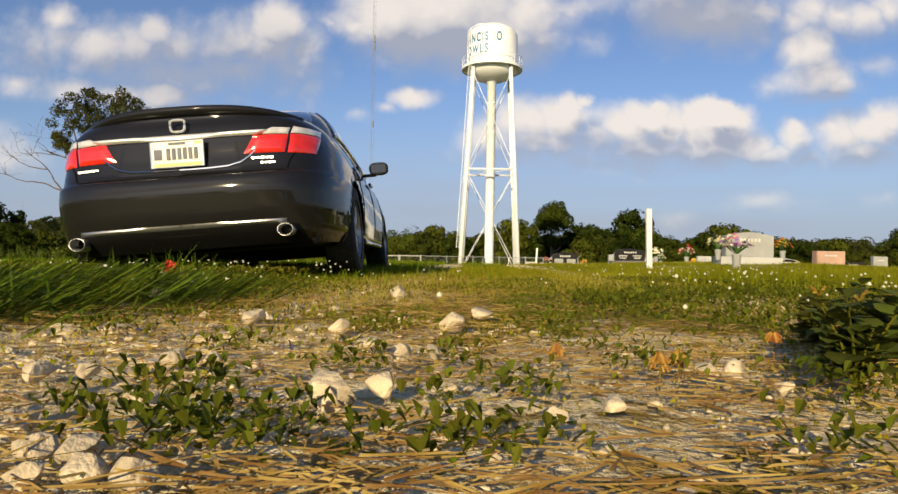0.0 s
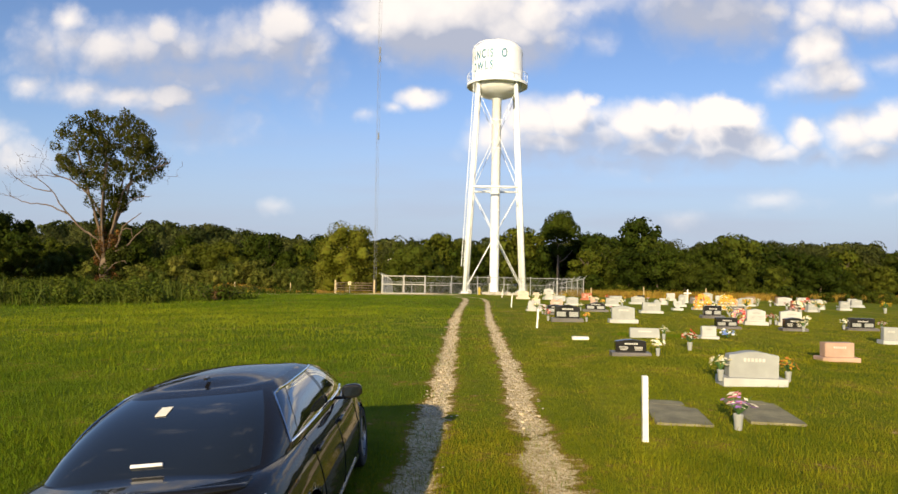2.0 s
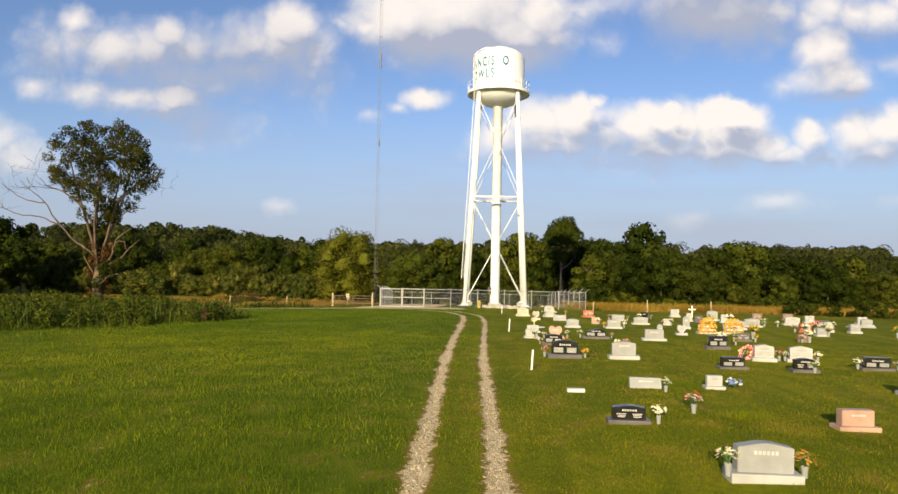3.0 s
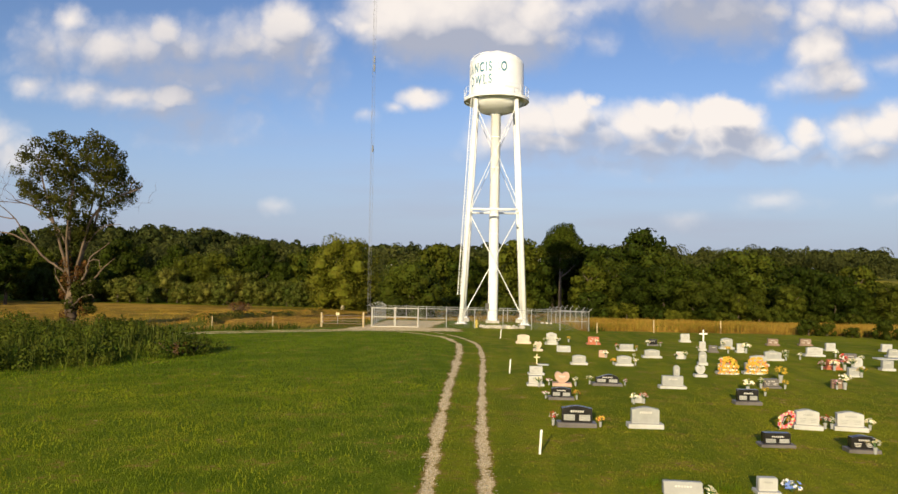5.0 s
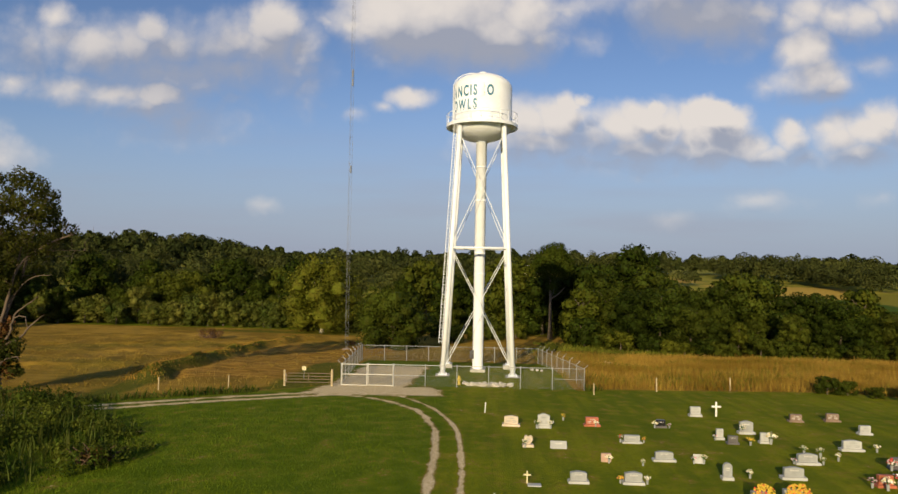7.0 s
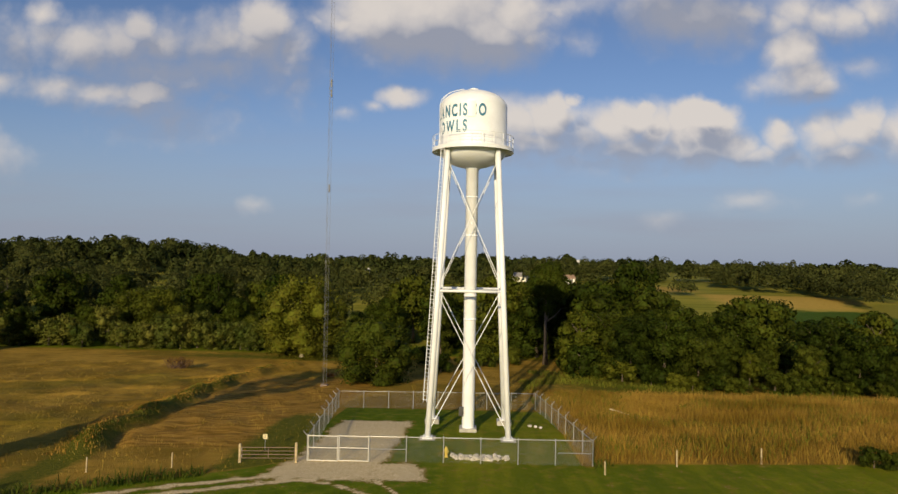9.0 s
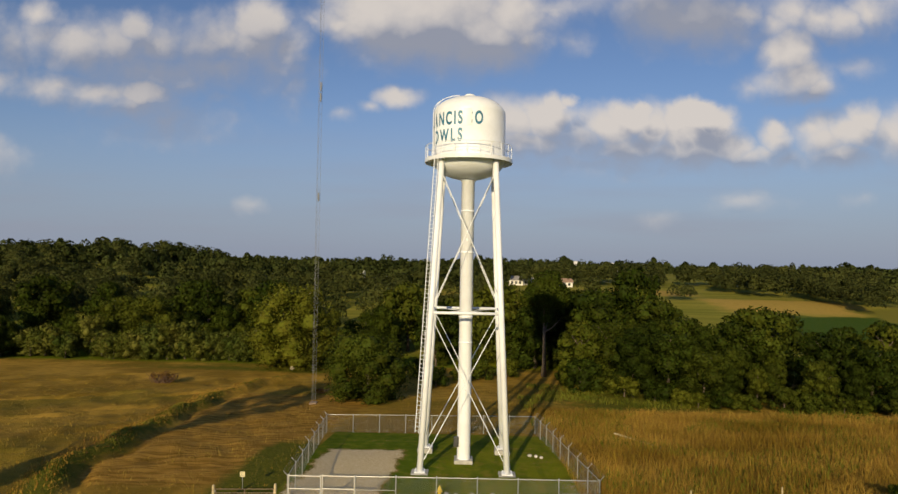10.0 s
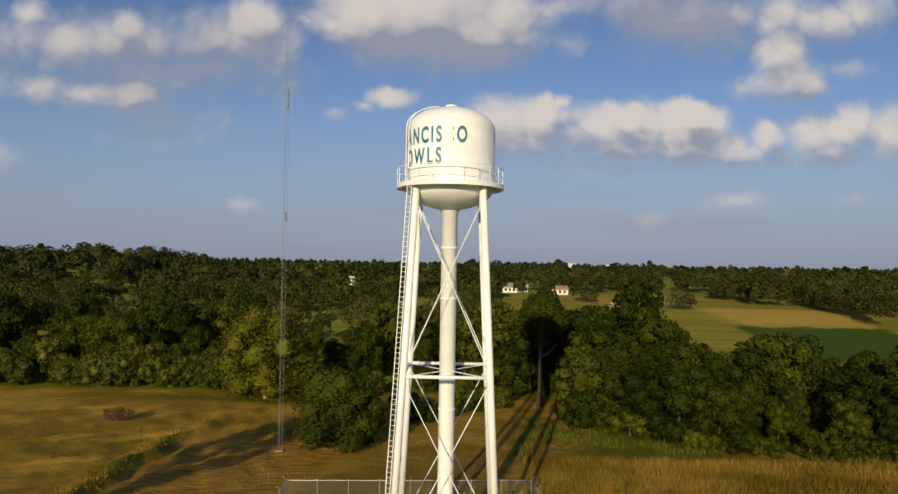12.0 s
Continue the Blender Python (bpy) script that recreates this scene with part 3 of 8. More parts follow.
def rut_mask(x, y):
    left, right = away_from(LEFT_RUT, x, y), away_from(RIGHT_RUT, x, y)
    wide = np.interp(y, [-2, 1, 3, 8, 20, 60], [0.48, 0.36, 0.21, 0.17, 0.16, 0.19])
    m = np.maximum(1 - left / (2 * wide), 1 - right / (2 * np.interp(y, [-2, 3, 6, 12, 30], [0.30, 0.28, 0.24, 0.17, 0.13]))) * np.interp(y, [-2, 0.5, 2.5, 6], [0.62, 0.62, 0.92, 1.0])
    m = np.maximum(m, 0.40 * np.exp(-((x - 0.5) / 1.0) ** 4) * np.clip((1.6 - y) / 1.4, 0, 1))
    m = np.maximum(m, 0.62 * np.exp(-((x - 0.5) / 1.1) ** 4) * np.clip((0.4 - y) / 0.7, 0, 1))
    side = away_from(SIDE_ROAD, x, y)
    m = np.maximum(m, np.where(side < 1.3, 1 - np.abs(side - 0.7) / 0.6, -1))
    pad = np.maximum(np.abs(x + 7.4 - (y - 70) * 0.06) - 2.9, np.abs(y - 69.3) - 9.0)
    m = np.maximum(m, 0.8 - pad / 1.2)
    mouth = np.maximum(np.abs(x + 6.8) - 5.0 + (y - 62.2) * 0.2, np.abs(y - 62.0) - 2.0)
    return np.clip(np.maximum(m, 0.5 - mouth / 1.4), 0, 1)


def lawn_edge(x):
    """Where mown grass ends and the meadow begins, going away from the drive."""
    return np.interp(x, [-60, -34, -24, -15, -11, 10, 12, 33, 45, 80], [40, 50, 56, 60.5, 63.5, 63.5, 64.5, 66.5, 60, 50])


def hay_mask(x, y):
    yard = (x > -11.5) & (x < 9.6) & (y < 86.8)
    m = np.clip((y - lawn_edge(x)) / 1.5, 0, 1) * np.clip((152 - y) / 6, 0, 1)
    return np.where(yard, 0.0, m)


def axis(stops):
    out = [stops[0][0]]
    for (a, _), (b, step) in zip(stops, stops[1:]):
        k = max(1, round(abs(b - a) / step))
        out += [a + (b - a) * i / k for i in range(1, k + 1)]
    return np.array(out)


def ground():
    xs = axis([(-5000, 0), (-600, 700), (-120, 60), (-70, 5), (-40, 0.9), (-12, 0.6), (-3, 0.22), (4, 0.1), (16, 0.5), (40, 1.5), (120, 8), (600, 60), (5000, 700)])
    ys = axis([(-5000, 0), (-300, 700), (-30, 30), (-2.5, 1.5), (5, 0.1), (22, 0.3), (80, 0.4), (112, 0.6), (140, 0.9), (420, 10), (1000, 60), (5000, 700)])
    X, Y = np.meshgrid(xs, ys)
    Z = lay(X, Y)
    fine = np.array([noise.noise((x * 2.3, y * 2.3, 0.3)) + 0.6 * noise.noise((x * 7.0, y * 7.0, 2.0)) for x, y in zip(X.ravel(), Y.ravel())]).reshape(X.shape)
    close = np.clip((30 - np.abs(Y - 10)) / 20, 0, 1) * np.clip((20 - np.abs(X)) / 10, 0, 1)
    R = rut_mask(X, Y)
    Z = Z + close * (0.012 * fine - 0.025 * np.clip(R * 2 - 0.5, 0, 1))
    nx, ny = len(xs), len(ys)
    idx = np.arange(nx * ny).reshape(ny, nx)
    faces = np.stack([idx[:-1, :-1], idx[:-1, 1:], idx[1:, 1:], idx[1:, :-1]], -1).reshape(-1, 4)
    me = raw_mesh("ground", np.stack([X, Y, Z], -1).reshape(-1, 3), faces, [ground_material()], True)
    H = hay_mask(X, Y)
    F = np.clip((Y - 160) / 10, 0, 1)
    east = np.clip((X - ditch_line(Y)) / 1.0, 0, 1)
    stub = H * east * np.clip((-14.5 + 0.13 * (Y - 66) - X) / 3.0, 0, 1) * np.clip((116 - Y) / 6, 0, 1) * np.clip((Y - 66) / 3, 0, 1)
    bank = H * np.exp(-((X - ditch_line(Y) + 1.6) / 1.8) ** 2) * np.clip((118 - Y) / 10, 0, 1)
    corner = H * np.clip((X + 17.5) / 2.5, 0, 1) * np.clip((-9.5 - X) / 1.5, 0, 1) * np.clip((84 - Y) / 5, 0, 1)
    strip = H * np.exp(-((X - 26) / 16) ** 2) * np.clip((Y - 102) / 5, 0, 1) * np.clip((128 - Y) / 6, 0, 1)
    back = H * np.clip((Y - 134 + 0.12 * (X + 40)) / 6, 0, 1) * np.clip((-18 - X) / 6, 0, 1)
    G = np.clip(np.maximum.reduce([bank, corner, strip * 0.8, back * 0.8]), 0, 1)
    for key, values in (("rut", R), ("hay", H), ("far", F), ("stubble", stub), ("green", G)):
        a = me.attributes.new(key, "FLOAT", "POINT")
        a.data.foreach_set("value", values.astype(np.float32).ravel())
    return tagged(new("ground", me), "mown lawn, gravel ruts and rough meadow", "ground", kind="structure")


def ground_material():
    m = bpy.data.materials.new("ground")
    m.use_nodes = True
    t = m.node_tree
    b = t.nodes["Principled BSDF"]
    b.inputs["Roughness"].default_value = 0.9
    b.inputs["Specular IOR Level"].default_value = 0.04
    geo = node(t, "ShaderNodeNewGeometry")
    p = geo.outputs["Position"]
    n1, n2, n3, n4 = fbm(t, p, 0.12, 4), fbm(t, p, 0.9, 4), fbm(t, p, 6.0, 5, 0.65), fbm(t, p, 38.0, 4, 0.7)
    lawn = blend(t, smooth(t, n1, 0.35, 0.65), (0.125, 0.168, 0.004), (0.225, 0.242, 0.008))
    lawn = blend(t, calc(t, "MULTIPLY", smooth(t, n2, 0.42, 0.68), 0.60), lawn, (0.29, 0.265, 0.016))
    lawn = blend(t, calc(t, "MULTIPLY", smooth(t, n3, 0.40, 0.66), 0.5), lawn, (0.075, 0.105, 0.004))
    lawn = blend(t, calc(t, "MULTIPLY", smooth(t, n4, 0.45, 0.62), 0.35), lawn, (0.25, 0.255, 0.03))
    mow = node(t, "ShaderNodeMapping")
    mow.inputs["Rotation"].default_value = (0, 0, radians(14))
    mow.inputs["Scale"].default_value = (0.55, 0.05, 1.0)
    join(t, p, mow.inputs["Vector"])
    lawn = blend(t, calc(t, "MULTIPLY", smooth(t, fbm(t, mow.outputs[0], 2.0, 3, 0.5), 0.42, 0.62), 0.4), lawn, (0.085, 0.120, 0.006))
    side = node(t, "ShaderNodeSeparateXYZ")
    join(t, p, side.inputs[0])
    lush = calc(t, "ADD", side.outputs[0], calc(t, "MULTIPLY", calc(t, "SUBTRACT", n2, 0.5), 1.5))
    lawn = blend(t, smooth(t, lush, -1.2, 0.2, 0.85, 0.0), lawn, blend(t, smooth(t, n2, 0.35, 0.65), (0.080, 0.130, 0.005), (0.145, 0.190, 0.010)))
    # pale crushed stone with dry straw between
    cells = node(t, "ShaderNodeTexVoronoi", feature="F1")
    cells.inputs["Scale"].default_value = 34.0
    join(t, p, cells.inputs["Vector"])
    tone = node(t, "ShaderNodeSeparateColor")
    join(t, cells.outputs["Color"], tone.inputs[0])
    stone = blend(t, tone.outputs[0], (0.76, 0.61, 0.35), (0.92, 0.79, 0.54))
    stone = blend(t, smooth(t, cells.outputs["Distance"], 0.5, 0.9), stone, (0.44, 0.30, 0.11))
    stone = blend(t, calc(t, "MULTIPLY", smooth(t, n3, 0.45, 0.6), 0.45), stone, (0.42, 0.29, 0.10))
    rut = node(t, "ShaderNodeAttribute", attribute_name="rut")
    wear = calc(t, "ADD", rut.outputs["Fac"], calc(t, "MULTIPLY", calc(t, "SUBTRACT", n3, 0.5), 1.5))
    wear = calc(t, "ADD", wear, calc(t, "MULTIPLY", calc(t, "SUBTRACT", n4, 0.5), 0.5))
    wear = calc(t, "ADD", wear, calc(t, "MULTIPLY", calc(t, "SUBTRACT", n2, 0.52), 1.5))
    color = blend(t, smooth(t, wear, 0.10, 0.42), lawn, (0.26, 0.17, 0.036))
    color = blend(t, smooth(t, wear, 0.36, 0.58), color, stone)
    # meadow cut for hay; darker streaks put the shade of its ridges into the colour
    turn = node(t, "ShaderNodeMapping")
    turn.inputs["Rotation"].default_value = (0, 0, radians(-52))
    turn.inputs["Scale"].default_value = (0.30, 0.8, 1.0)
    join(t, p, turn.inputs["Vector"])
    rows = fbm(t, turn.outputs[0], 1.1, 5, 0.6)
    hay = blend(t, smooth(t, n1, 0.38, 0.62), (0.235, 0.142, 0.017), (0.445, 0.270, 0.042))
    hay = blend(t, calc(t, "MULTIPLY", smooth(t, rows, 0.45, 0.66), 0.5), hay, (0.15, 0.10, 0.012))
    hay = blend(t, calc(t, "MULTIPLY", smooth(t, n2, 0.5, 0.7), 0.35), hay, (0.16, 0.14, 0.014))
    hay = blend(t, calc(t, "MULTIPLY", smooth(t, n4, 0.45, 0.6), 0.4), hay, (0.38, 0.25, 0.055))
    broad = fbm(t, p, 0.035, 3)
    hay = blend(t, calc(t, "MULTIPLY", smooth(t, broad, 0.52, 0.64), 0.5), hay, (0.115, 0.115, 0.012))
    stub = node(t, "ShaderNodeAttribute", attribute_name="stubble")
    lined = node(t, "ShaderNodeMapping")
    lined.inputs["Rotation"].default_value = (0, 0, radians(62))
    lined.inputs["Scale"].default_value = (0.25, 1.5, 1.0)
    join(t, p, lined.inputs["Vector"])
    earth = blend(t, smooth(t, fbm(t, lined.outputs[0], 1.3, 5, 0.65), 0.36, 0.64), (0.22, 0.120, 0.018), (0.48, 0.275, 0.052))
    hay = blend(t, smooth(t, calc(t, "ADD", stub.outputs["Fac"], calc(t, "MULTIPLY", calc(t, "SUBTRACT", n2, 0.5), 0.9)), 0.25, 0.75), hay, earth)
    lush_at = node(t, "ShaderNodeAttribute", attribute_name="green")
    hay = blend(t, smooth(t, calc(t, "ADD", lush_at.outputs["Fac"], calc(t, "MULTIPLY", calc(t, "SUBTRACT", n2, 0.5), 0.9)), 0.25, 0.80), hay, blend(t, smooth(t, n3, 0.35, 0.65), (0.075, 0.092, 0.009), (0.165, 0.150, 0.018)))
    h = node(t, "ShaderNodeAttribute", attribute_name="hay")
    color = blend(t, smooth(t, calc(t, "ADD", h.outputs["Fac"], calc(t, "MULTIPLY", calc(t, "SUBTRACT", n3, 0.5), 0.5)), 0.35, 0.65), color, hay)
    # far fields: pasture, a tan strip of stubble and a dark green crop
    at = node(t, "ShaderNodeSeparateXYZ")
    join(t, p, at.inputs[0])
    px = calc(t, "ADD", at.outputs[0], calc(t, "MULTIPLY", calc(t, "SUBTRACT", n1, 0.5), 14.0))
    py = calc(t, "ADD", at.outputs[1], calc(t, "MULTIPLY", calc(t, "SUBTRACT", n1, 0.5), 14.0))

    def plot(x0, x1, y0, y1, soft=3.0):
        k = calc(t, "MULTIPLY", smooth(t, px, x0 - soft, x0 + soft), smooth(t, px, x1 - soft, x1 + soft, 1.0, 0.0))
        return calc(t, "MULTIPLY", k, calc(t, "MULTIPLY", smooth(t, py, y0 - soft, y0 + soft), smooth(t, py, y1 - soft, y1 + soft, 1.0, 0.0)))

    streak = node(t, "ShaderNodeMapping")
    streak.inputs["Scale"].default_value = (0.012, 0.16, 1.0)
    streak.inputs["Rotation"].default_value = (0, 0, radians(8))
    join(t, p, streak.inputs["Vector"])
    lines = fbm(t, streak.outputs[0], 1.0, 4, 0.6)
    field = blend(t, smooth(t, lines, 0.35, 0.65), (0.165, 0.175, 0.022), (0.285, 0.255, 0.042))
    field = blend(t, plot(95, 150, 247, 284, 5.0), field, (0.44, 0.30, 0.065))
    field = blend(t, plot(52, 100, 292, 318, 5.0), field, (0.36, 0.25, 0.055))
    field = blend(t, plot(-20, 48, 250, 300, 6.0), field, (0.27, 0.215, 0.035))
    field = blend(t, plot(92, 141, 196, 244, 2.0), field, (0.050, 0.092, 0.012))
    field = blend(t, plot(141, 330, 190, 262, 3.0), field, (0.20, 0.185, 0.03))
    field = blend(t, calc(t, "MULTIPLY", smooth(t, n2, 0.45, 0.75), 0.3), field, (0.12, 0.115, 0.02))
    f = node(t, "ShaderNodeAttribute", attribute_name="far")
    color = blend(t, f.outputs["Fac"], color, field)
    join(t, color, b.inputs["Base Color"])
    bump = node(t, "ShaderNodeBump")
    bump.inputs["Strength"].default_value, bump.inputs["Distance"].default_value = 0.9, 0.07
    height = calc(t, "ADD", calc(t, "MULTIPLY", n3, 0.7), calc(t, "MULTIPLY", n4, 0.5))
    join(t, height, bump.inputs["Height"])
    join(t, bump.outputs[0], b.inputs["Normal"])
    return m


ground()


# ---------------------------------------------------------------- water tower
TX, TY = 1.5, 75.0
TZ = on(TX, TY)


def curved_text(words, size, z0, end_angle, radius, squeeze, parent, mat):
    """Block letters bent round the tank, ending at end_angle (degrees from the near side, to the right)."""
    width = 0.0
    made = []
    for ch in words:
        cu = bpy.data.curves.new("lettering", "FONT")
        cu.body, cu.size, cu.offset, cu.extrude = ch, size, 0.045, 0.0
        ob = new("lettering", cu)
        me = bpy.data.meshes.new_from_object(ob.evaluated_get(bpy.context.evaluated_depsgraph_get()))
        bpy.data.objects.remove(ob)
        bm = bmesh.new()
        bm.from_mesh(me)
        bpy.data.meshes.remove(me)
        xs = [v.co.x for v in bm.verts]
        lo, hi = min(xs), max(xs)
        made.append((ch, bm, lo, (hi - lo) * squeeze, width))
        width += (hi - lo) * squeeze + 0.19
    width -= 0.19
    for ch, bm, lo, w, at in made:
        bmesh.ops.triangulate(bm, faces=bm.faces)
        for _ in range(2):
            bmesh.ops.subdivide_edges(bm, edges=[e for e in bm.edges if e.calc_length() > 0.22], cuts=1)
            bmesh.ops.triangulate(bm, faces=bm.faces)
        for v in bm.verts:
            a = radians(end_angle) - (width - at - (v.co.x - lo) * squeeze) / radius
            z = z0 + v.co.y
            v.co = Vector((radius * math.sin(a), -radius * math.cos(a), z))
        ob = part("letter", bm, mat, parent, "blue painted block letter")


def water_tower():
    t = thing("water_tower", pose(TX, TY, TZ), "white steel water tower with round tank, four legs and blue lettering", "water tower")
    up = 1.6          # heights below are over the yard at -1.6 m
    tank_r, base, top = 3.0, 23.2 + up, 26.9 + up
    bm = bmesh.new()
    prof = [(0.5, base - 1.62)] + [(tank_r * math.sin(radians(a)), base - 1.62 * math.cos(radians(a))) for a in range(16, 91, 6)]
    prof += [(tank_r, base + 0.02), (tank_r + 0.012, base + 1.3), (tank_r, base + 1.32), (tank_r + 0.01, base + 2.8), (tank_r, base + 2.82), (tank_r, top)]
    prof += [(tank_r * math.cos(radians(a)), top + 1.57 * math.sin(radians(a))) for a in range(6, 87, 6)] + [(0.0, top + 1.57)]
    turned(bm, prof, 64)
    tank = part("tank", bm, M["tower_paint"], t, "white painted round steel tank", True)
    bm = bmesh.new()
    turned(bm, [(0.36, 0), (0.36, 0.16), (0.46, 0.18), (0.42, 0.26), (0.2, 0.34), (0, 0.36)], 20, (0, 0, top + 1.50))
    box(bm, 0.75, 0.1, top + 1.54, 0.5, 0.5, 0.16, 0.02)
    part("roof_vent", bm, M["tower_paint"], t, shade=True)
    # balcony
    bm = bmesh.new()
    turned(bm, [(tank_r - 0.05, base - 0.03), (3.58, base - 0.03), (3.58, base - 0.26), (3.62, base - 0.26), (3.62, base + 0.05), (tank_r - 0.05, base + 0.05)], 64)
    part("balcony_floor", bm, M["tower_paint"], t)
    bm = bmesh.new()
    for h, r in ((1.08, 0.026), (0.56, 0.02)):
        tube(bm, [(3.57 * math.cos(2 * math.pi * i / 64), 3.57 * math.sin(2 * math.pi * i / 64), base + h) for i in range(65)], r, 6)
    part("handrail", bm, M["tower_paint"], t)
    for i in range(22):
        a = 2 * math.pi * (i + 0.3) / 22
        bm = bmesh.new()
        c, s = math.cos(a), math.sin(a)
        rod(bm, (3.57 * c, 3.57 * s, base), (3.57 * c, 3.57 * s, base + 1.09), 0.022, sides=6)
        part("rail_post", bm, M["tower_paint"], t)
    # riser pipe
    bm = bmesh.new()
    turned(bm, [(0.54, 0.3), (0.54, base - 1.75), (0.66, base - 1.7), (0.66, base - 1.5)], 32)
    for z in (9.8, 11.9, 17.2, 20.6):
        turned(bm, [(0.54, z - 0.06), (0.57, z - 0.06), (0.57, z + 0.06), (0.54, z + 0.06)], 32)
    part("riser_pipe", bm, M["tower_paint"], t, "thick white vertical riser pipe", True)
    bm = bmesh.new()
    box(bm, 0, 0, 0.05, 1.5, 1.5, 0.5, 0.04)
    part("riser_footing", bm, M["concrete"], t)
    bm = bmesh.new()
    box(bm, -0.62, -0.35, 1.75, 0.4, 0.3, 0.8, 0.03)
    part("control_box", bm, M["dark_box"], t, "dark metal control box")
    # legs
    foot, head, h_top = 3.35, 2.13, base - 0.55
    feet = {}
    for sx, sy in ((-1, -1), (1, -1), (1, 1), (-1, 1)):
        a, b = Vector((sx * foot, sy * foot, 0.25)), Vector((sx * head, sy * head, base + 0.1))
        feet[sx, sy] = (a, b)
        bm = bmesh.new()
        rod(bm, a, b, 0.245, 0.235, 16)
        leg = part("leg", bm, M["tower_paint"], t, "white tubular steel leg", True)
        bm = bmesh.new()
        box(bm, sx * foot, sy * foot, -0.16, 1.3, 1.3, 0.76, 0.05)
        part("footing", bm, M["concrete"], t)
        bm = bmesh.new()
        box(bm, sx * foot, sy * foot, 0.25, 0.85, 0.85, 0.07, 0.01)
        for k in range(4):
            rod(bm, (sx * foot + (0.32 if k % 2 else -0.32), sy * foot + (0.32 if k > 1 else -0.32), 0.25), (sx * foot + (0.32 if k % 2 else -0.32), sy * foot + (0.32 if k > 1 else -0.32), 0.4), 0.04, sides=6)
        part("base_plate", bm, M["tower_paint"], t)
        bm = bmesh.new()
        d = Vector((sx, sy, 0)).normalized()
        box(bm, *(Vector((sx * head, sy * head, base - 0.9))), 0.5, 0.06, 1.2, 0.01, Matrix.Rotation(math.atan2(sy, sx), 4, "Z"))
        part("leg_bracket", bm, M["tower_paint"], t)

    def along(key, z):
        a, b = feet[key]
        return a + (b - a) * ((z - a.z) / (b.z - a.z))

    ring = [(-1, -1), (1, -1), (1, 1), (-1, 1)]
    mid = 12.4
    for k in range(4):
        p, q = ring[k], ring[(k + 1) % 4]
        bm = bmesh.new()
        rod(bm, along(p, mid), along(q, mid), 0.115, sides=12)
        part("strut", bm, M["tower_paint"], t, "horizontal white strut", True)
        for lo, hi in ((0.6, mid - 0.25), (mid + 0.25, base - 1.1)):
            for u, v in ((p, q), (q, p)):
                bm = bmesh.new()
                rod(bm, along(u, lo), along(v, hi), 0.032, sides=6)
                part("brace_rod", bm, M["tower_paint"], t)
            bm = bmesh.new()
            c = (along(p, (lo + hi) / 2) + along(q, (lo + hi) / 2)) / 2
            box(bm, *c, 0.16, 0.16, 0.2, 0.02)
            part("turnbuckle", bm, M["tower_paint"], t)
    for z in (mid - 0.02,):
        for k in range(4):
            bm = bmesh.new()
            rod(bm, along(ring[k], z), (0, 0, z), 0.03, sides=6)
            part("tie_rod", bm, M["tower_paint"], t)
    # ladder up the near left leg and over the tank
    d = Vector((-0.42, -0.22, 0))
    a, b = along((-1, -1), 3.2) + d, along((-1, -1), base - 0.2) + d
    bm = bmesh.new()
    side = Vector((0.15, -0.12, 0))
    rod(bm, a - side, b - side, 0.03, sides=6)
    rod(bm, a + side, b + side, 0.03, sides=6)
    k = int((b - a).length / 0.32)
    for i in range(k):
        c = a + (b - a) * (i + 0.5) / k
        rod(bm, c - side, c + side, 0.018, sides=5)
    for i in range(7):
        c = a + (b - a) * (i + 0.5) / 7
        rod(bm, c, c - d * 0.8, 0.02, sides=5)
    part("ladder", bm, M["tower_paint"], t, "steel ladder along one leg")
    bm = bmesh.new()
    ang = radians(-118)
    for off in (-0.075, 0.075):
        c, s = math.cos(ang - off - 0.62), math.sin(ang - off - 0.62)
        pts = [((tank_r + 0.16) * c, (tank_r + 0.16) * s, base + 0.1), ((tank_r + 0.16) * c, (tank_r + 0.16) * s, top - 0.1)]
        pts += [((tank_r + 0.14) * math.cos(radians(e)) * c, (tank_r + 0.14) * math.cos(radians(e)) * s, top + 0.08 + 1.62 * math.sin(radians(e))) for e in range(8, 80, 8)]
        tube(bm, pts, 0.028, 6)
    for i in range(13):
        z = base + 0.3 + i * 0.29
        rod(bm, *[((tank_r + 0.16) * math.cos(ang - o - 0.62), (tank_r + 0.16) * math.sin(ang - o - 0.62), z) for o in (-0.075, 0.075)], 0.016, sides=5)
    part("tank_ladder", bm, M["tower_paint"], t)
    # lettering; one letter is half hidden under fresh paint
    R = tank_r + 0.022
    curved_text("FRANCISCO", 1.42, base + 2.50, 21.0, R, 0.60, t, M["tower_blue"])
    curved_text("OWLS", 1.42, base + 1.14, -10.2, R, 0.60, t, M["tower_blue"])
    bm = bmesh.new()
    rows = []
    for z in (base + 2.35, base + 2.8, base + 3.25, base + 3.7):
        rows.append([bm.verts.new(((R + 0.012) * math.sin(radians(a)), -(R + 0.012) * math.cos(radians(a)), z)) for a in np.linspace(-8.6, 3.4, 7)])
    for lo, hi in zip(rows, rows[1:]):
        for i in range(6):
            bm.faces.new((lo[i], lo[i + 1], hi[i + 1], hi[i]))
    part("paint_patch", bm, M["tower_patch"], t, "fresh white paint over one letter")
    return t


water_tower()


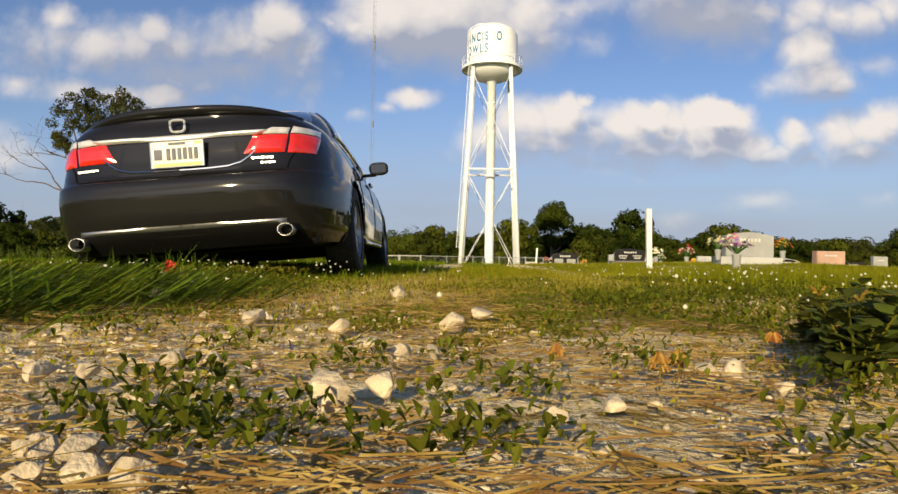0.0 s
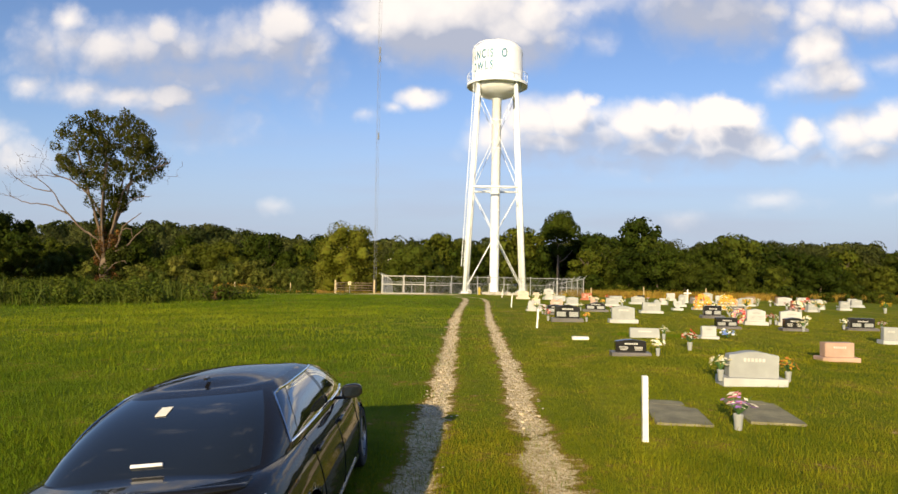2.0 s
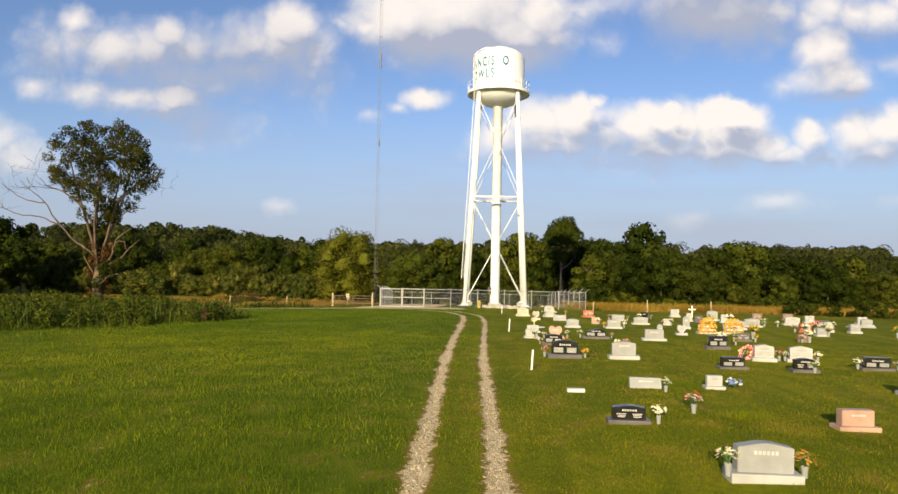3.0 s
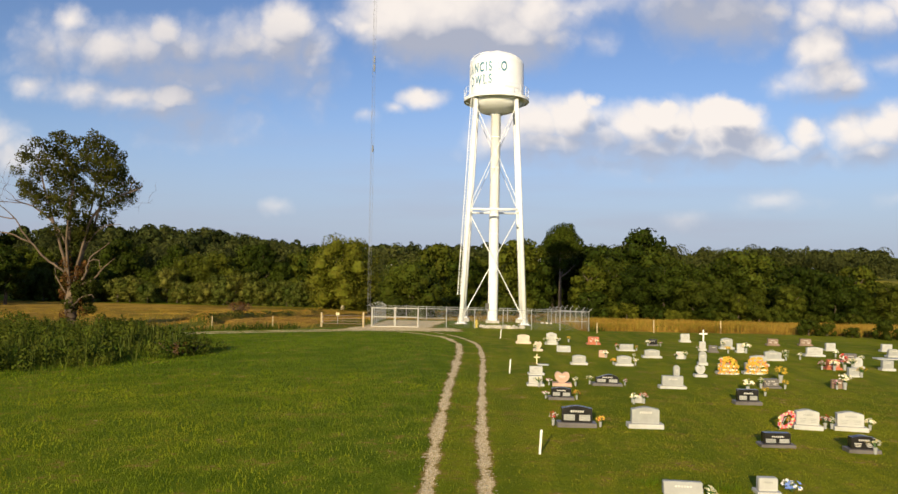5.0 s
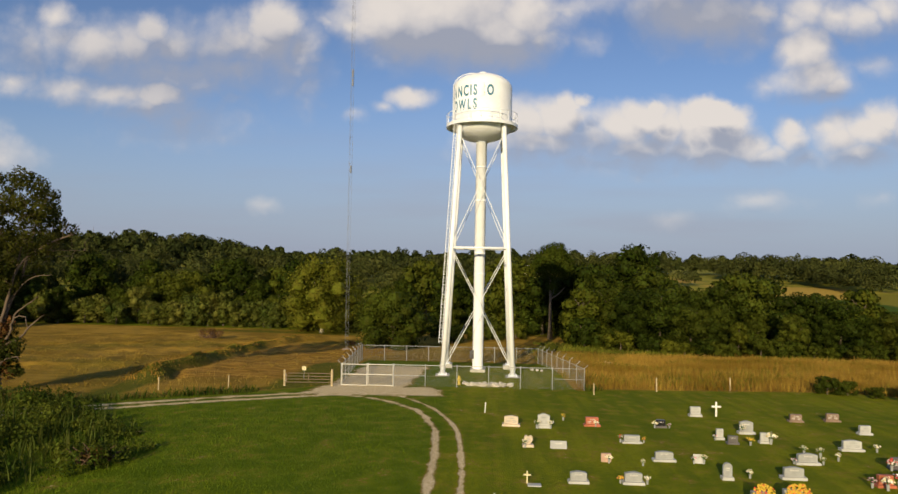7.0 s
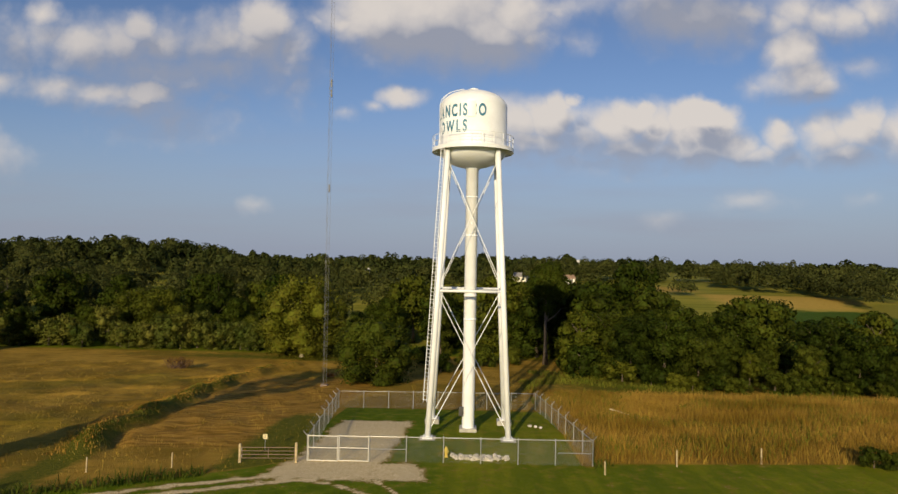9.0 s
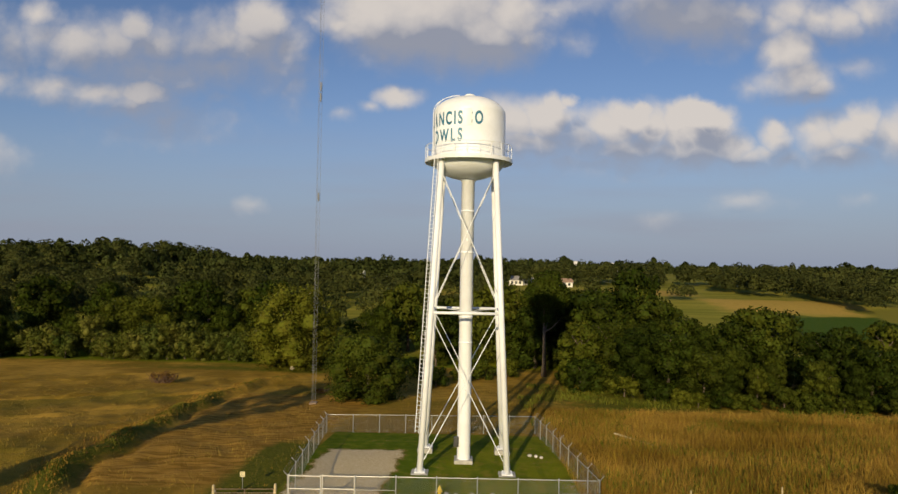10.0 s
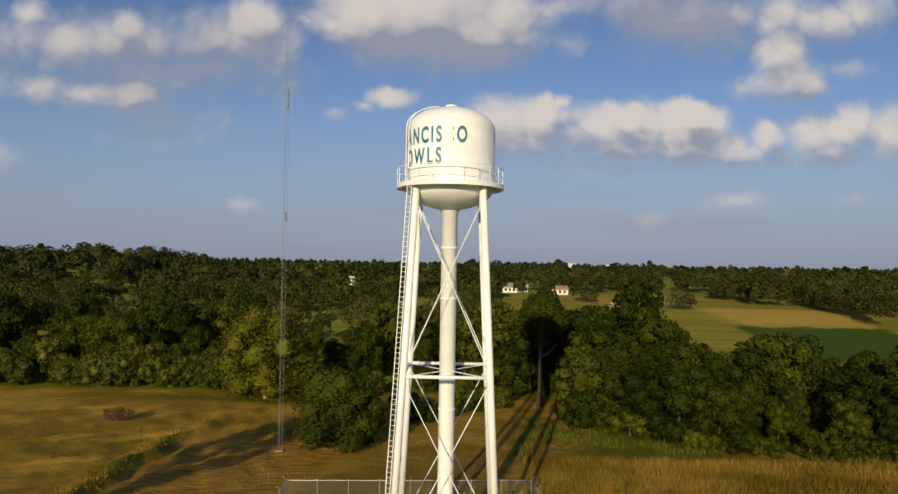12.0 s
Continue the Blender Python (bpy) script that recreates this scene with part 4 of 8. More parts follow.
# ---------------------------------------------------------------- fence round the yard
FL, FR, BR, BL = (-10.05, 64.2), (10.45, 64.6), (8.8, 88.3), (-12.3, 86.6)
GATE_END = (-5.6, 64.3)


def chain_link(bm, a, b, height, step=0.16, r=0.003):
    """Crossed wires between two posts, laid on the ground line."""
    a, b = Vector((*a, on(*a))), Vector((*b, on(*b)))
    n = max(2, int((b - a).length / step))
    rise = height / step
    for s in (0, 1):
        for i in range(-int(rise), n):
            lo, hi = i, i + rise
            lo_c, hi_c = max(lo, 0), min(hi, n)
            if hi_c <= lo_c:
                continue
            f0, f1 = (lo_c - lo) / rise, (hi_c - lo) / rise
            if s:
                p, q = (n - lo_c) / n, (n - hi_c) / n
            else:
                p, q = lo_c / n, hi_c / n
            P = a + (b - a) * p + Vector((0, 0, 0.04 + f0 * height))
            Q = a + (b - a) * q + Vector((0, 0, 0.04 + f1 * height))
            rod(bm, P, Q, r, sides=3, cap=False)


def fence_side(t, a, b, spans, arms=False, rails=True, height=1.8, mesh=True):
    for i in range(spans + 1):
        x, y = a[0] + (b[0] - a[0]) * i / spans, a[1] + (b[1] - a[1]) * i / spans
        z = on(x, y)
        bm = bmesh.new()
        end = i in (0, spans)
        rod(bm, (x, y, z - 0.2), (x, y, z + height + 0.06), 0.045 if end else 0.034, sides=10)
        bmesh.ops.create_icosphere(bm, subdivisions=1, radius=0.05, matrix=Matrix.Translation((x, y, z + height + 0.06)))
        if arms:
            n = Vector((b[1] - a[1], a[0] - b[0], 0)).normalized() * (1 if arms > 0 else -1)
            rod(bm, (x, y, z + height), Vector((x, y, z + height + 0.34)) + n * 0.3, 0.02, sides=6)
        part("post", bm, M["steel"], t)
    za, zb = on(*a), on(*b)
    if rails:
        bm = bmesh.new()
        rod(bm, (*a, za + height), (*b, zb + height), 0.024, sides=8)
        part("top_rail", bm, M["steel"], t)
    if arms:
        bm = bmesh.new()
        n = Vector((b[1] - a[1], a[0] - b[0], 0)).normalized() * (1 if arms > 0 else -1)
        for k in (0.35, 0.7, 1.0):
            rod(bm, Vector((*a, za + height + 0.34 * k)) + n * 0.3 * k, Vector((*b, zb + height + 0.34 * k)) + n * 0.3 * k, 0.006, sides=3)
        part("barbed_wire", bm, M["wire"], t)
    if mesh:
        bm = bmesh.new()
        chain_link(bm, a, b, height)
        part("wire_mesh", bm, M["wire"], t, "galvanised chain-link mesh")


def fences():
    t = thing("chain_link_fence", Matrix.Identity(4), "galvanised chain-link fence with barbed wire round the tower yard", "fence")
    fence_side(t, GATE_END, FR, 6)
    fence_side(t, FR, BR, 8, arms=1)
    fence_side(t, BR, BL, 8)
    fence_side(t, BL, FL, 7, arms=1)
    bm = bmesh.new()
    c = (7.95, 64.55)
    rod(bm, (*c, on(*c) + 0.9), (*FR, on(*FR) + 0.9), 0.02, sides=6)
    part("brace_rail", bm, M["steel"], t)
    bm = bmesh.new()
    rod(bm, (-5.6, 64.3, on(-5.6, 64.3) + 0.9), (-2.9, 64.36, on(-2.9, 64.3) + 0.9), 0.02, sides=6)
    part("brace_rail", bm, M["steel"], t)
    # double gate
    w = (GATE_END[0] - FL[0]) / 2
    for i in range(2):
        x0 = FL[0] + 0.06 + i * w
        g = thing("yard_gate", pose(x0, 64.2 + 0.05 * i, on(x0, 64.2) + 0.06), "pale pipe gate leaf with wire mesh, closed", "gate", "yard gates")
        bm = bmesh.new()
        W, H = w - 0.1, 1.75
        for p, q in (((0, 0), (W, 0)), ((0, H), (W, H)), ((0, 0), (0, H + 0.1)), ((W, 0), (W, H + 0.1)), ((0, H * 0.52), (W, H * 0.52))):
            rod(bm, (p[0], 0, p[1]), (q[0], 0, q[1]), 0.04, sides=8)
        part("gate_frame", bm, M["pale_pipe"], g)
        bm = bmesh.new()
        n, step = int(W / 0.16), 0.16
        for k in range(-11, n):
            lo, hi = max(k, 0), min(k + 11, n)
            if hi > lo:
                f0, f1 = (lo - k) / 11 * H, (hi - k) / 11 * H
                rod(bm, (lo / n * W, 0, f0), (hi / n * W, 0, f1), 0.003, sides=3, cap=False)
                rod(bm, (W - lo / n * W, 0, f0), (W - hi / n * W, 0, f1), 0.003, sides=3, cap=False)
        part("wire_mesh", bm, M["wire"], g)
        for z in (0.3, 1.4):
            bm = bmesh.new()
            rod(bm, (-0.05 if i == 0 else W + 0.05, 0, z - 0.06), (-0.05 if i == 0 else W + 0.05, 0, z + 0.06), 0.05, sides=8)
            part("hinge", bm, M["steel"], g)


fences()


def post(name, x, y, h, r, mat, label, square=False, lean=(0, 0), group=""):
    t = thing(name, pose(x, y, on(x, y), lean[0], lean[1], 0), label, "post", group)
    bm = bmesh.new()
    if square:
        box(bm, 0, 0, h / 2 - 0.1, 2 * r, 2 * r, h + 0.2, r * 0.15)
    else:
        rod(bm, (0, 0, -0.2), (0, 0, h), r, r * 0.9, 12)
        rod(bm, (0, 0, h), (0, 0, h + r * 0.5), r * 0.9, r * 0.4, 12)
    part("shaft", bm, mat, t)
    bm = bmesh.new()
    box(bm, 0, 0, 0.0, 2.3 * r, 2.3 * r, 0.04, 0.01)
    part("foot", bm, mat, t)
    return t


post("white_marker_post", 2.77, 7.03, 0.80, 0.034, M["white_post"], "white painted marker post standing in the lawn", True, (0, -1.0))
for x, y, h in ((2.51, 21.2, 0.66), (2.15, 35.7, 0.70), (2.02, 54.2, 0.72)):
    post("lawn_stake", x, y, h, 0.03, M["white_post"], "thin pale stake in the lawn beside the drive", True, (2, 3), "lawn stakes")
for x, y, h in ((10.9, 62.6, 0.9), (16.6, 65.2, 1.15), (23.2, 66.5, 1.15), (32.3, 66.8, 1.2)):
    post("field_fence_post", x, y, h, 0.06, M["wood_post"], "weathered wooden post at the field edge", False, (1, -1), "field fence posts")
for x, y, h in ((-10.75, 63.8, 1.35), (-14.7, 63.5, 1.3)):
    post("gate_post", x, y, h, 0.10, M["wood_post"], "thick yellowed wooden gate post", False, (0, 0), "farm gate posts")
for x, y in ((-18.9, 62.0), (-24.0, 60.5)):
    post("field_fence_post", x, y, 1.0, 0.05, M["wood_post"], "weathered wooden post at the field edge", False, (0, 1), "field fence posts")


def pipe_gate():
    t = thing("farm_gate", pose(-14.6, 63.5, on(-12.6, 63.6)), "low rusty pipe farm gate between two posts, closed", "gate")
    bm = bmesh.new()
    for z in (0.3, 0.55, 0.8, 1.05):
        rod(bm, (0.05, 0, z), (3.75, 0.28, z), 0.022, sides=6)
    for x in (0.05, 1.9, 3.75):
        rod(bm, (x, x * 0.075, 0.3), (x, x * 0.075, 1.05), 0.022, sides=6)
    part("gate_frame", bm, M["granite_brown"], t)
    for z in (0.35, 0.85):
        bm = bmesh.new()
        rod(bm, (0.0, 0, z), (0.0, 0, z + 0.15), 0.035, sides=8)
        part("hinge", bm, M["steel"], t)


pipe_gate()


def field_sign():
    t = thing("field_sign", pose(-14.0, 67.0, on(-14, 67)), "small cream warning sign on a thin stake in the meadow", "sign")
    bm = bmesh.new()
    rod(bm, (0, 0, -0.1), (0, 0, 1.1), 0.02, sides=8)
    part("stake", bm, M["steel"], t)
    bm = bmesh.new()
    box(bm, 0, -0.03, 1.02, 0.34, 0.02, 0.36, 0.008)
    face = part("panel", bm, M["petal_cream"], t, "cream panel")
    bm = bmesh.new()
    for i in range(3):
        box(bm, 0, -0.043, 1.12 - 0.09 * i, 0.22 - 0.04 * (i % 2), 0.006, 0.03)
    part("lettering", bm, M["cut_dark"], t)


field_sign()


def hydrant():
    t = thing("fire_hydrant", pose(-0.1, 66.0, on(-0.1, 66)), "yellow fire hydrant inside the fenced yard", "hydrant")
    bm = bmesh.new()
    turned(bm, [(0.17, 0), (0.17, 0.05), (0.11, 0.06), (0.11, 0.48), (0.16, 0.5), (0.16, 0.55), (0.12, 0.58), (0.1, 0.68), (0.04, 0.74), (0.03, 0.8), (0, 0.8)], 20)
    part("barrel", bm, M["yellow"], t, shade=True)
    for a, n in ((0, "side_nozzle"), (180, "side_nozzle"), (270, "pumper_nozzle")):
        bm = bmesh.new()
        d = Vector((math.cos(radians(a)), math.sin(radians(a)), 0))
        rod(bm, d * 0.08 + Vector((0, 0, 0.4)), d * 0.2 + Vector((0, 0, 0.4)), 0.065 if n == "pumper_nozzle" else 0.05, sides=12)
        part(n, bm, M["yellow"], t)


hydrant()


def rock(bm, at, size, rng, squash=0.7, level=1):
    made = bmesh.ops.create_icosphere(bm, subdivisions=level, radius=1.0)["verts"]
    seed = rng.random() * 100
    turn = Euler((rng.random() * 6, rng.random() * 6, rng.random() * 6)).to_matrix()
    for v in made:
        k = 1 + 0.45 * noise.noise(v.co * 1.1 + Vector((seed, 0, 0))) + 0.16 * rng.uniform(-1, 1)
        w = turn @ (v.co * k)
        v.co = Vector((w.x * size, w.y * size * 0.85, w.z * size * squash)) + Vector(at)


rng = random.Random(5)
for i in range(95):
    x, y = rng.uniform(0.25, 4.5), 0.0
    y = 65.25 + rng.random() ** 1.3 * 0.95 + 0.15 * math.sin(x * 2)
    s = rng.uniform(0.12, 0.25)
    bm = bmesh.new()
    rock(bm, (0, 0, 0), s, rng)
    ob = part("rubble_stone", bm, M["rubble"])
    ob.matrix_world = pose(x, y, on(x, y) + s * 0.35 + (0.1 if rng.random() < 0.3 else 0), 0, 0, rng.uniform(0, 360))
    tagged(ob, "pale broken limestone lump in a heap by the fence", "stone", "rubble heap")
for x, y, s in ((7.2, 77.6, 0.24), (7.7, 77.4, 0.2), (8.1, 77.0, 0.18), (5.2, 79.0, 0.22)):
    bm = bmesh.new()
    rock(bm, (0, 0, 0), s, rng)
    ob = part("rubble_stone", bm, M["rubble"])
    ob.matrix_world = pose(x, y, on(x, y) + s * 0.3)
    tagged(ob, "pale broken limestone lump in the tower yard", "stone", "rubble heap")

# fallen pole in the meadow
log = thing("fallen_pole", pose(16.6, 87.2, on(17, 87.2) + 0.4, 0, 0, -50), "pale fallen wooden pole lying in dry meadow grass", "pole")
bm = bmesh.new()
tube(bm, [(0, 0, 0.1), (1.8, 0.05, 0.02), (3.6, -0.04, 0.0), (5.4, 0.02, -0.05)], [0.09, 0.085, 0.075, 0.06], 8)
part("shaft", bm, M["wood_post"], log)


def radio_mast():
    x, y = -18.2, 105.8
    z = on(x, y)
    t = thing("radio_mast", pose(x, y, z), "tall slender grey lattice radio mast in the meadow", "mast")
    r, top = 0.28, 88.0
    corners = [(r * math.cos(a), r * math.sin(a)) for a in (0.5, 0.5 + 2.094, 0.5 + 4.189)]
    for c in corners:
        bm = bmesh.new()
        rod(bm, (*c, 0), (*c, top), 0.013, sides=5)
        part("mast_leg", bm, M["mast"], t)
    bm = bmesh.new()
    k, step = 0, 1.0
    while (k + 1) * step < top:
        for i in range(3):
            a, b = corners[i], corners[(i + 1) % 3]
            rod(bm, (*a, k * step), (*b, (k + 1) * step), 0.0055, sides=3, cap=False)
            rod(bm, (*b, k * step), (*a, k * step), 0.0055, sides=3, cap=False)
        k += 1
    part("lattice", bm, M["mast"], t)
    bm = bmesh.new()
    box(bm, 0, 0, 0.0, 0.9, 0.9, 0.4, 0.04)
    part("footing", bm, M["granite_brown"], t)
    for h in (41.0, 39.6, 26.5):
        bm = bmesh.new()
        rod(bm, (0.2, -0.5, h), (0.2, -0.5, h + 1.1), 0.11, sides=8)
        rod(bm, (0, -0.2, h + 0.5), (0.2, -0.5, h + 0.5), 0.03, sides=5)
        part("antenna", bm, M["mast"], t)


radio_mast()


# ---------------------------------------------------------------- gravestones
def outline(style, w, h):
    """The face of a stone as (x, z) points, going round."""
    if style == "plain":
        return [(-w / 2, 0), (w / 2, 0), (w / 2, h), (-w / 2, h)]
    if style == "serp":
        pts = [(-w / 2, 0), (w / 2, 0), (w / 2, h * 0.86)]
        for i in range(1, 12):
            u = 1 - 2 * i / 12
            pts.append((u * w / 2, h * (0.86 + 0.14 * (0.5 + 0.5 * math.cos(math.pi * u)) ** 0.8)))
        return pts + [(-w / 2, h * 0.86)]
    if style == "tablet":
        return [(-w / 2, 0), (w / 2, 0)] + [(w / 2 * math.cos(a), h - w / 2 + w / 2 * math.sin(a)) for a in np.linspace(0, math.pi, 11)]
    if style == "heart":
        pts = [(-w * 0.16, 0), (w * 0.16, 0)]
        lobe = [(0.42, 0.30), (0.50, 0.55), (0.48, 0.80), (0.38, 0.96), (0.25, 1.0), (0.12, 0.95), (0.03, 0.84)]
        return pts + [(x * w, z * h) for x, z in lobe] + [(-x * w, z * h) for x, z in lobe[::-1]]
    if style == "wing":
        pts = [(-w / 2, 0), (w / 2, 0), (w / 2, h * 0.55)]
        for i in range(1, 14):
            u = i / 14
            pts.append((w / 2 - u * w, h * (0.62 + 0.38 * math.sin(math.pi * min(1, u * 0.95 + 0.12)) ** 1.5)))
        return pts + [(-w / 2, h * 0.72)]
    return [(-w / 2, 0), (w / 2, 0), (w / 2, h), (-w / 2, h)]


def slab_of(points, depth, bevel, slope=0.0):
    bm = bmesh.new()
    front = [bm.verts.new((x, -depth / 2 + slope * z, z)) for x, z in points]
    f = bm.faces.new(front)
    ex = bmesh.ops.extrude_face_region(bm, geom=[f])
    moved = [v for v in ex["geom"] if isinstance(v, bmesh.types.BMVert)]
    for v in moved:
        v.co.y = depth / 2
    bmesh.ops.recalc_face_normals(bm, faces=bm.faces)
    if bevel:
        sharp = [e for e in bm.edges if e.is_manifold and e.calc_face_angle(0) > 0.6]
        bmesh.ops.bevel(bm, geom=sharp, offset=bevel, segments=2, affect="EDGES")
    return bm


DIES = {"grey": "granite_grey", "white": "granite_white", "black": "granite_black", "pink": "granite_pink", "red": "granite_red",
        "brown": "granite_brown", "tan": "granite_tan", "dark": "granite_dark"}
WORDS = {"grey": "grey", "white": "pale grey", "black": "polished black", "pink": "pink", "red": "red", "brown": "brown", "tan": "tan", "dark": "dark grey"}
SHAPES = {"plain": "square-topped", "serp": "curved-top", "tablet": "round-topped", "heart": "heart-shaped", "wing": "wing-shaped", "low": "low slant"}


def headstone(x, y, w, h, color="grey", style="plain", turn=0.0, base=True):
    w, h = w * 0.88, h * 0.90
    m = M[DIES[color]]
    t = thing("headstone", pose(x, y, on(x, y) - 0.01, 0, random.uniform(-0.8, 0.8), turn + random.uniform(-2.5, 2.5)),
              f"{WORDS[color]} granite {SHAPES[style]} headstone" + (" on a granite base in the lawn" if base else " set in the lawn"), "headstone", "headstones")
    plinth_h = min(0.16, h * 0.24) if base else 0.0
    dw = w * (0.78 if base else 1.0)
    depth = 0.22 if w > 0.7 else 0.16
    if base:
        bm = bmesh.new()
        box(bm, 0, 0, plinth_h / 2 - 0.02, w, depth + 0.18, plinth_h + 0.04, 0.015)
        part("plinth", bm, M["granite_white"] if color in ("grey", "white") else (M["granite_dark"] if color == "black" else m), t)
    dh = h - plinth_h
    bm = slab_of(outline(style, dw, dh), depth, 0.012, 0.35 if style == "low" else 0.0)
    bmesh.ops.translate(bm, vec=(0, 0, plinth_h), verts=bm.verts)
    die = part("tablet", bm, m, t)
    ink = M["cut_pale"] if color in ("black", "dark", "brown", "red", "grey", "pink") else M["granite_grey"]
    yf = -depth / 2 - 0.004
    slope = 0.35 if style == "low" else 0.0

    def bar(cx, cz, sx, sz):
        bm = bmesh.new()
        box(bm, cx, yf + slope * (cz) + 0.002, plinth_h + cz, sx, 0.008, sz, 0, Matrix.Rotation(-math.atan(slope), 4, "X"))
        part("lettering", bm, ink, t)

    if style in ("heart", "tablet"):
        bar(0, dh * 0.62, dw * 0.42, dh * 0.08)
        bar(0, dh * 0.48, dw * 0.34, dh * 0.05)
    else:
        n = 6
        for i in range(n):
            bar((i - (n - 1) / 2) * dw * 0.075, dh * 0.68, dw * 0.05, dh * 0.13)
        if w > 0.8 and style != "low" and color not in ("grey", "pink"):
            for sx in (-1, 1):
                for k in range(3):
                    bar(sx * dw * 0.24, dh * (0.42 - 0.11 * k), dw * (0.30 - 0.04 * k), dh * 0.05)
    if color == "black" and w > 0.9:
        for sx in (-1, 1):
            bm = bmesh.new()
            box(bm, sx * dw * 0.25, yf + 0.001, plinth_h + dh * 0.3, dw * 0.36, 0.006, dh * 0.36)
            part("frosted_panel", bm, M["granite_grey"], t, "frosted grey panel")
    return t


# the two rows by the drive first, then the rest of the ground, going away
headstone(5.42, 10.5, 1.24, 0.66, "grey", "serp")
headstone(4.1, 14.0, 1.0, 0.42, "black", "serp")
headstone(8.8, 14.2, 0.98, 0.48, "pink", "plain", 4)
headstone(5.45, 18.3, 0.97, 0.32, "grey", "low", 0, False)
headstone(7.4, 18.6, 0.61, 0.42, "white", "plain")
headstone(12.66, 18.7, 0.62, 0.56, "grey", "plain")
headstone(9.5, 23.0, 1.12, 0.46, "black", "plain")
headstone(11.75, 22.7, 1.0, 0.54, "black", "serp")
headstone(14.64, 23.7, 1.3, 0.52, "black", "plain")
headstone(3.95, 24.65, 1.43, 0.76, "black", "serp")
headstone(6.17, 24.82, 1.28, 0.76, "grey", "serp")
headstone(11.54, 25.46, 1.02, 0.72, "white", "serp", -6)
headstone(12.9, 25.46, 1.15, 0.69, "white", "serp", -6)
headstone(6.91, 29.07, 0.54, 0.32, "grey", "low", 0, False)
headstone(3.96, 29.23, 1.14, 0.55, "black", "serp")
headstone(11.19, 29.43, 1.17, 0.66, "black", "plain")
headstone(3.18, 32.26, 0.86, 0.50, "white", "plain")
headstone(4.36, 32.44, 0.95, 0.70, "pink", "heart")
headstone(6.41, 32.88, 1.5, 0.57, "black", "wing")
headstone(9.22, 32.66, 1.32, 0.62, "grey", "plain")
headstone(13.85, 33.6, 0.95, 0.47, "dark", "plain")
headstone(16.97, 33.98, 0.62, 0.46, "brown", "plain", 0, False)
headstone(3.44, 35.52, 0.91, 0.46, "white", "plain")
headstone(10.32, 35.86, 0.33, 0.68, "grey", "tablet", 0, False)
headstone(11.61, 36.34, 0.68, 0.64, "white", "heart")
headstone(13.23, 37.5, 0.99, 0.62, "grey", "plain")
headstone(14.72, 37.8, 1.09, 0.66, "grey", "plain")
headstone(19.8, 37.9, 0.8, 0.52, "grey", "plain")
headstone(6.08, 39.5, 1.06, 0.60, "grey", "serp")
headstone(8.55, 39.6, 1.12, 0.62, "grey", "serp")
headstone(20.08, 40.41, 0.96, 0.62, "red", "plain")
headstone(23.08, 40.61, 0.85, 0.64, "grey", "plain")
headstone(13.14, 40.71, 0.60, 0.88, "grey", "tablet")
headstone(21.76, 41.03, 0.65, 0.72, "white", "tablet")
headstone(16.33, 41.1, 1.30, 0.66, "grey", "serp")
headstone(7.99, 42.94, 0.56, 0.48, "pink", "plain", 0, False)
headstone(11.0, 43.4, 1.30, 0.57, "grey", "serp")
headstone(12.66, 43.22, 0.55, 0.48, "white", "low", 0, False)
headstone(22.53, 43.29, 1.10, 0.65, "dark", "plain")
headstone(18.23, 43.65, 1.42, 0.64, "grey", "serp")
headstone(4.26, 45.3, 0.68, 0.70, "tan", "heart")
headstone(5.89, 45.14, 1.0, 0.44, "grey", "low", 0, False)
headstone(22.14, 46.67, 1.42, 0.68, "white", "serp")
headstone(10.2, 46.9, 1.28, 0.50, "grey", "plain")
headstone(15.99, 47.41, 0.78, 0.53, "dark", "plain")
headstone(17.92, 47.84, 0.66, 0.68, "white", "plain")
headstone(15.64, 48.45, 0.58, 0.70, "white", "plain")
headstone(5.58, 50.1, 1.05, 0.98, "white", "serp")
headstone(3.6, 50.3, 1.25, 0.74, "tan", "serp")
headstone(17.85, 50.14, 1.12, 0.90, "grey", "serp")
headstone(8.7, 51.0, 1.15, 0.64, "red", "plain")
headstone(25.35, 50.97, 0.95, 0.62, "white", "plain")
headstone(13.02, 51.22, 0.85, 0.54, "black", "plain")
headstone(22.75, 54.2, 1.10, 0.58, "brown", "plain")
headstone(25.4, 54.7, 1.15, 0.60, "brown", "plain")
headstone(16.45, 55.1, 0.98, 0.74, "white", "plain")
headstone(27.6, 47.5, 1.1, 0.6, "grey", "serp")
headstone(29.5, 51.5, 1.0, 0.6, "white", "plain")


def ledger(name, x, y, w, d, label, mat="slab", h=0.016):
    t = thing(name, pose(x, y, on(x, y), 0, 0, -5 if d > 1 else 0), label, "grave slab", "grave slabs")
    bm = bmesh.new()
    box(bm, 0, 0, h / 2 - 0.02, w, d, h + 0.04, 0.012)
    part("slab", bm, M[mat], t)
    if d > 1:
        bm = bmesh.new()
        box(bm, 0, d * 0.36, h + 0.001, w * 0.62, 0.24, 0.004, 0.001)
        part("plaque", bm, M["slab"], t)


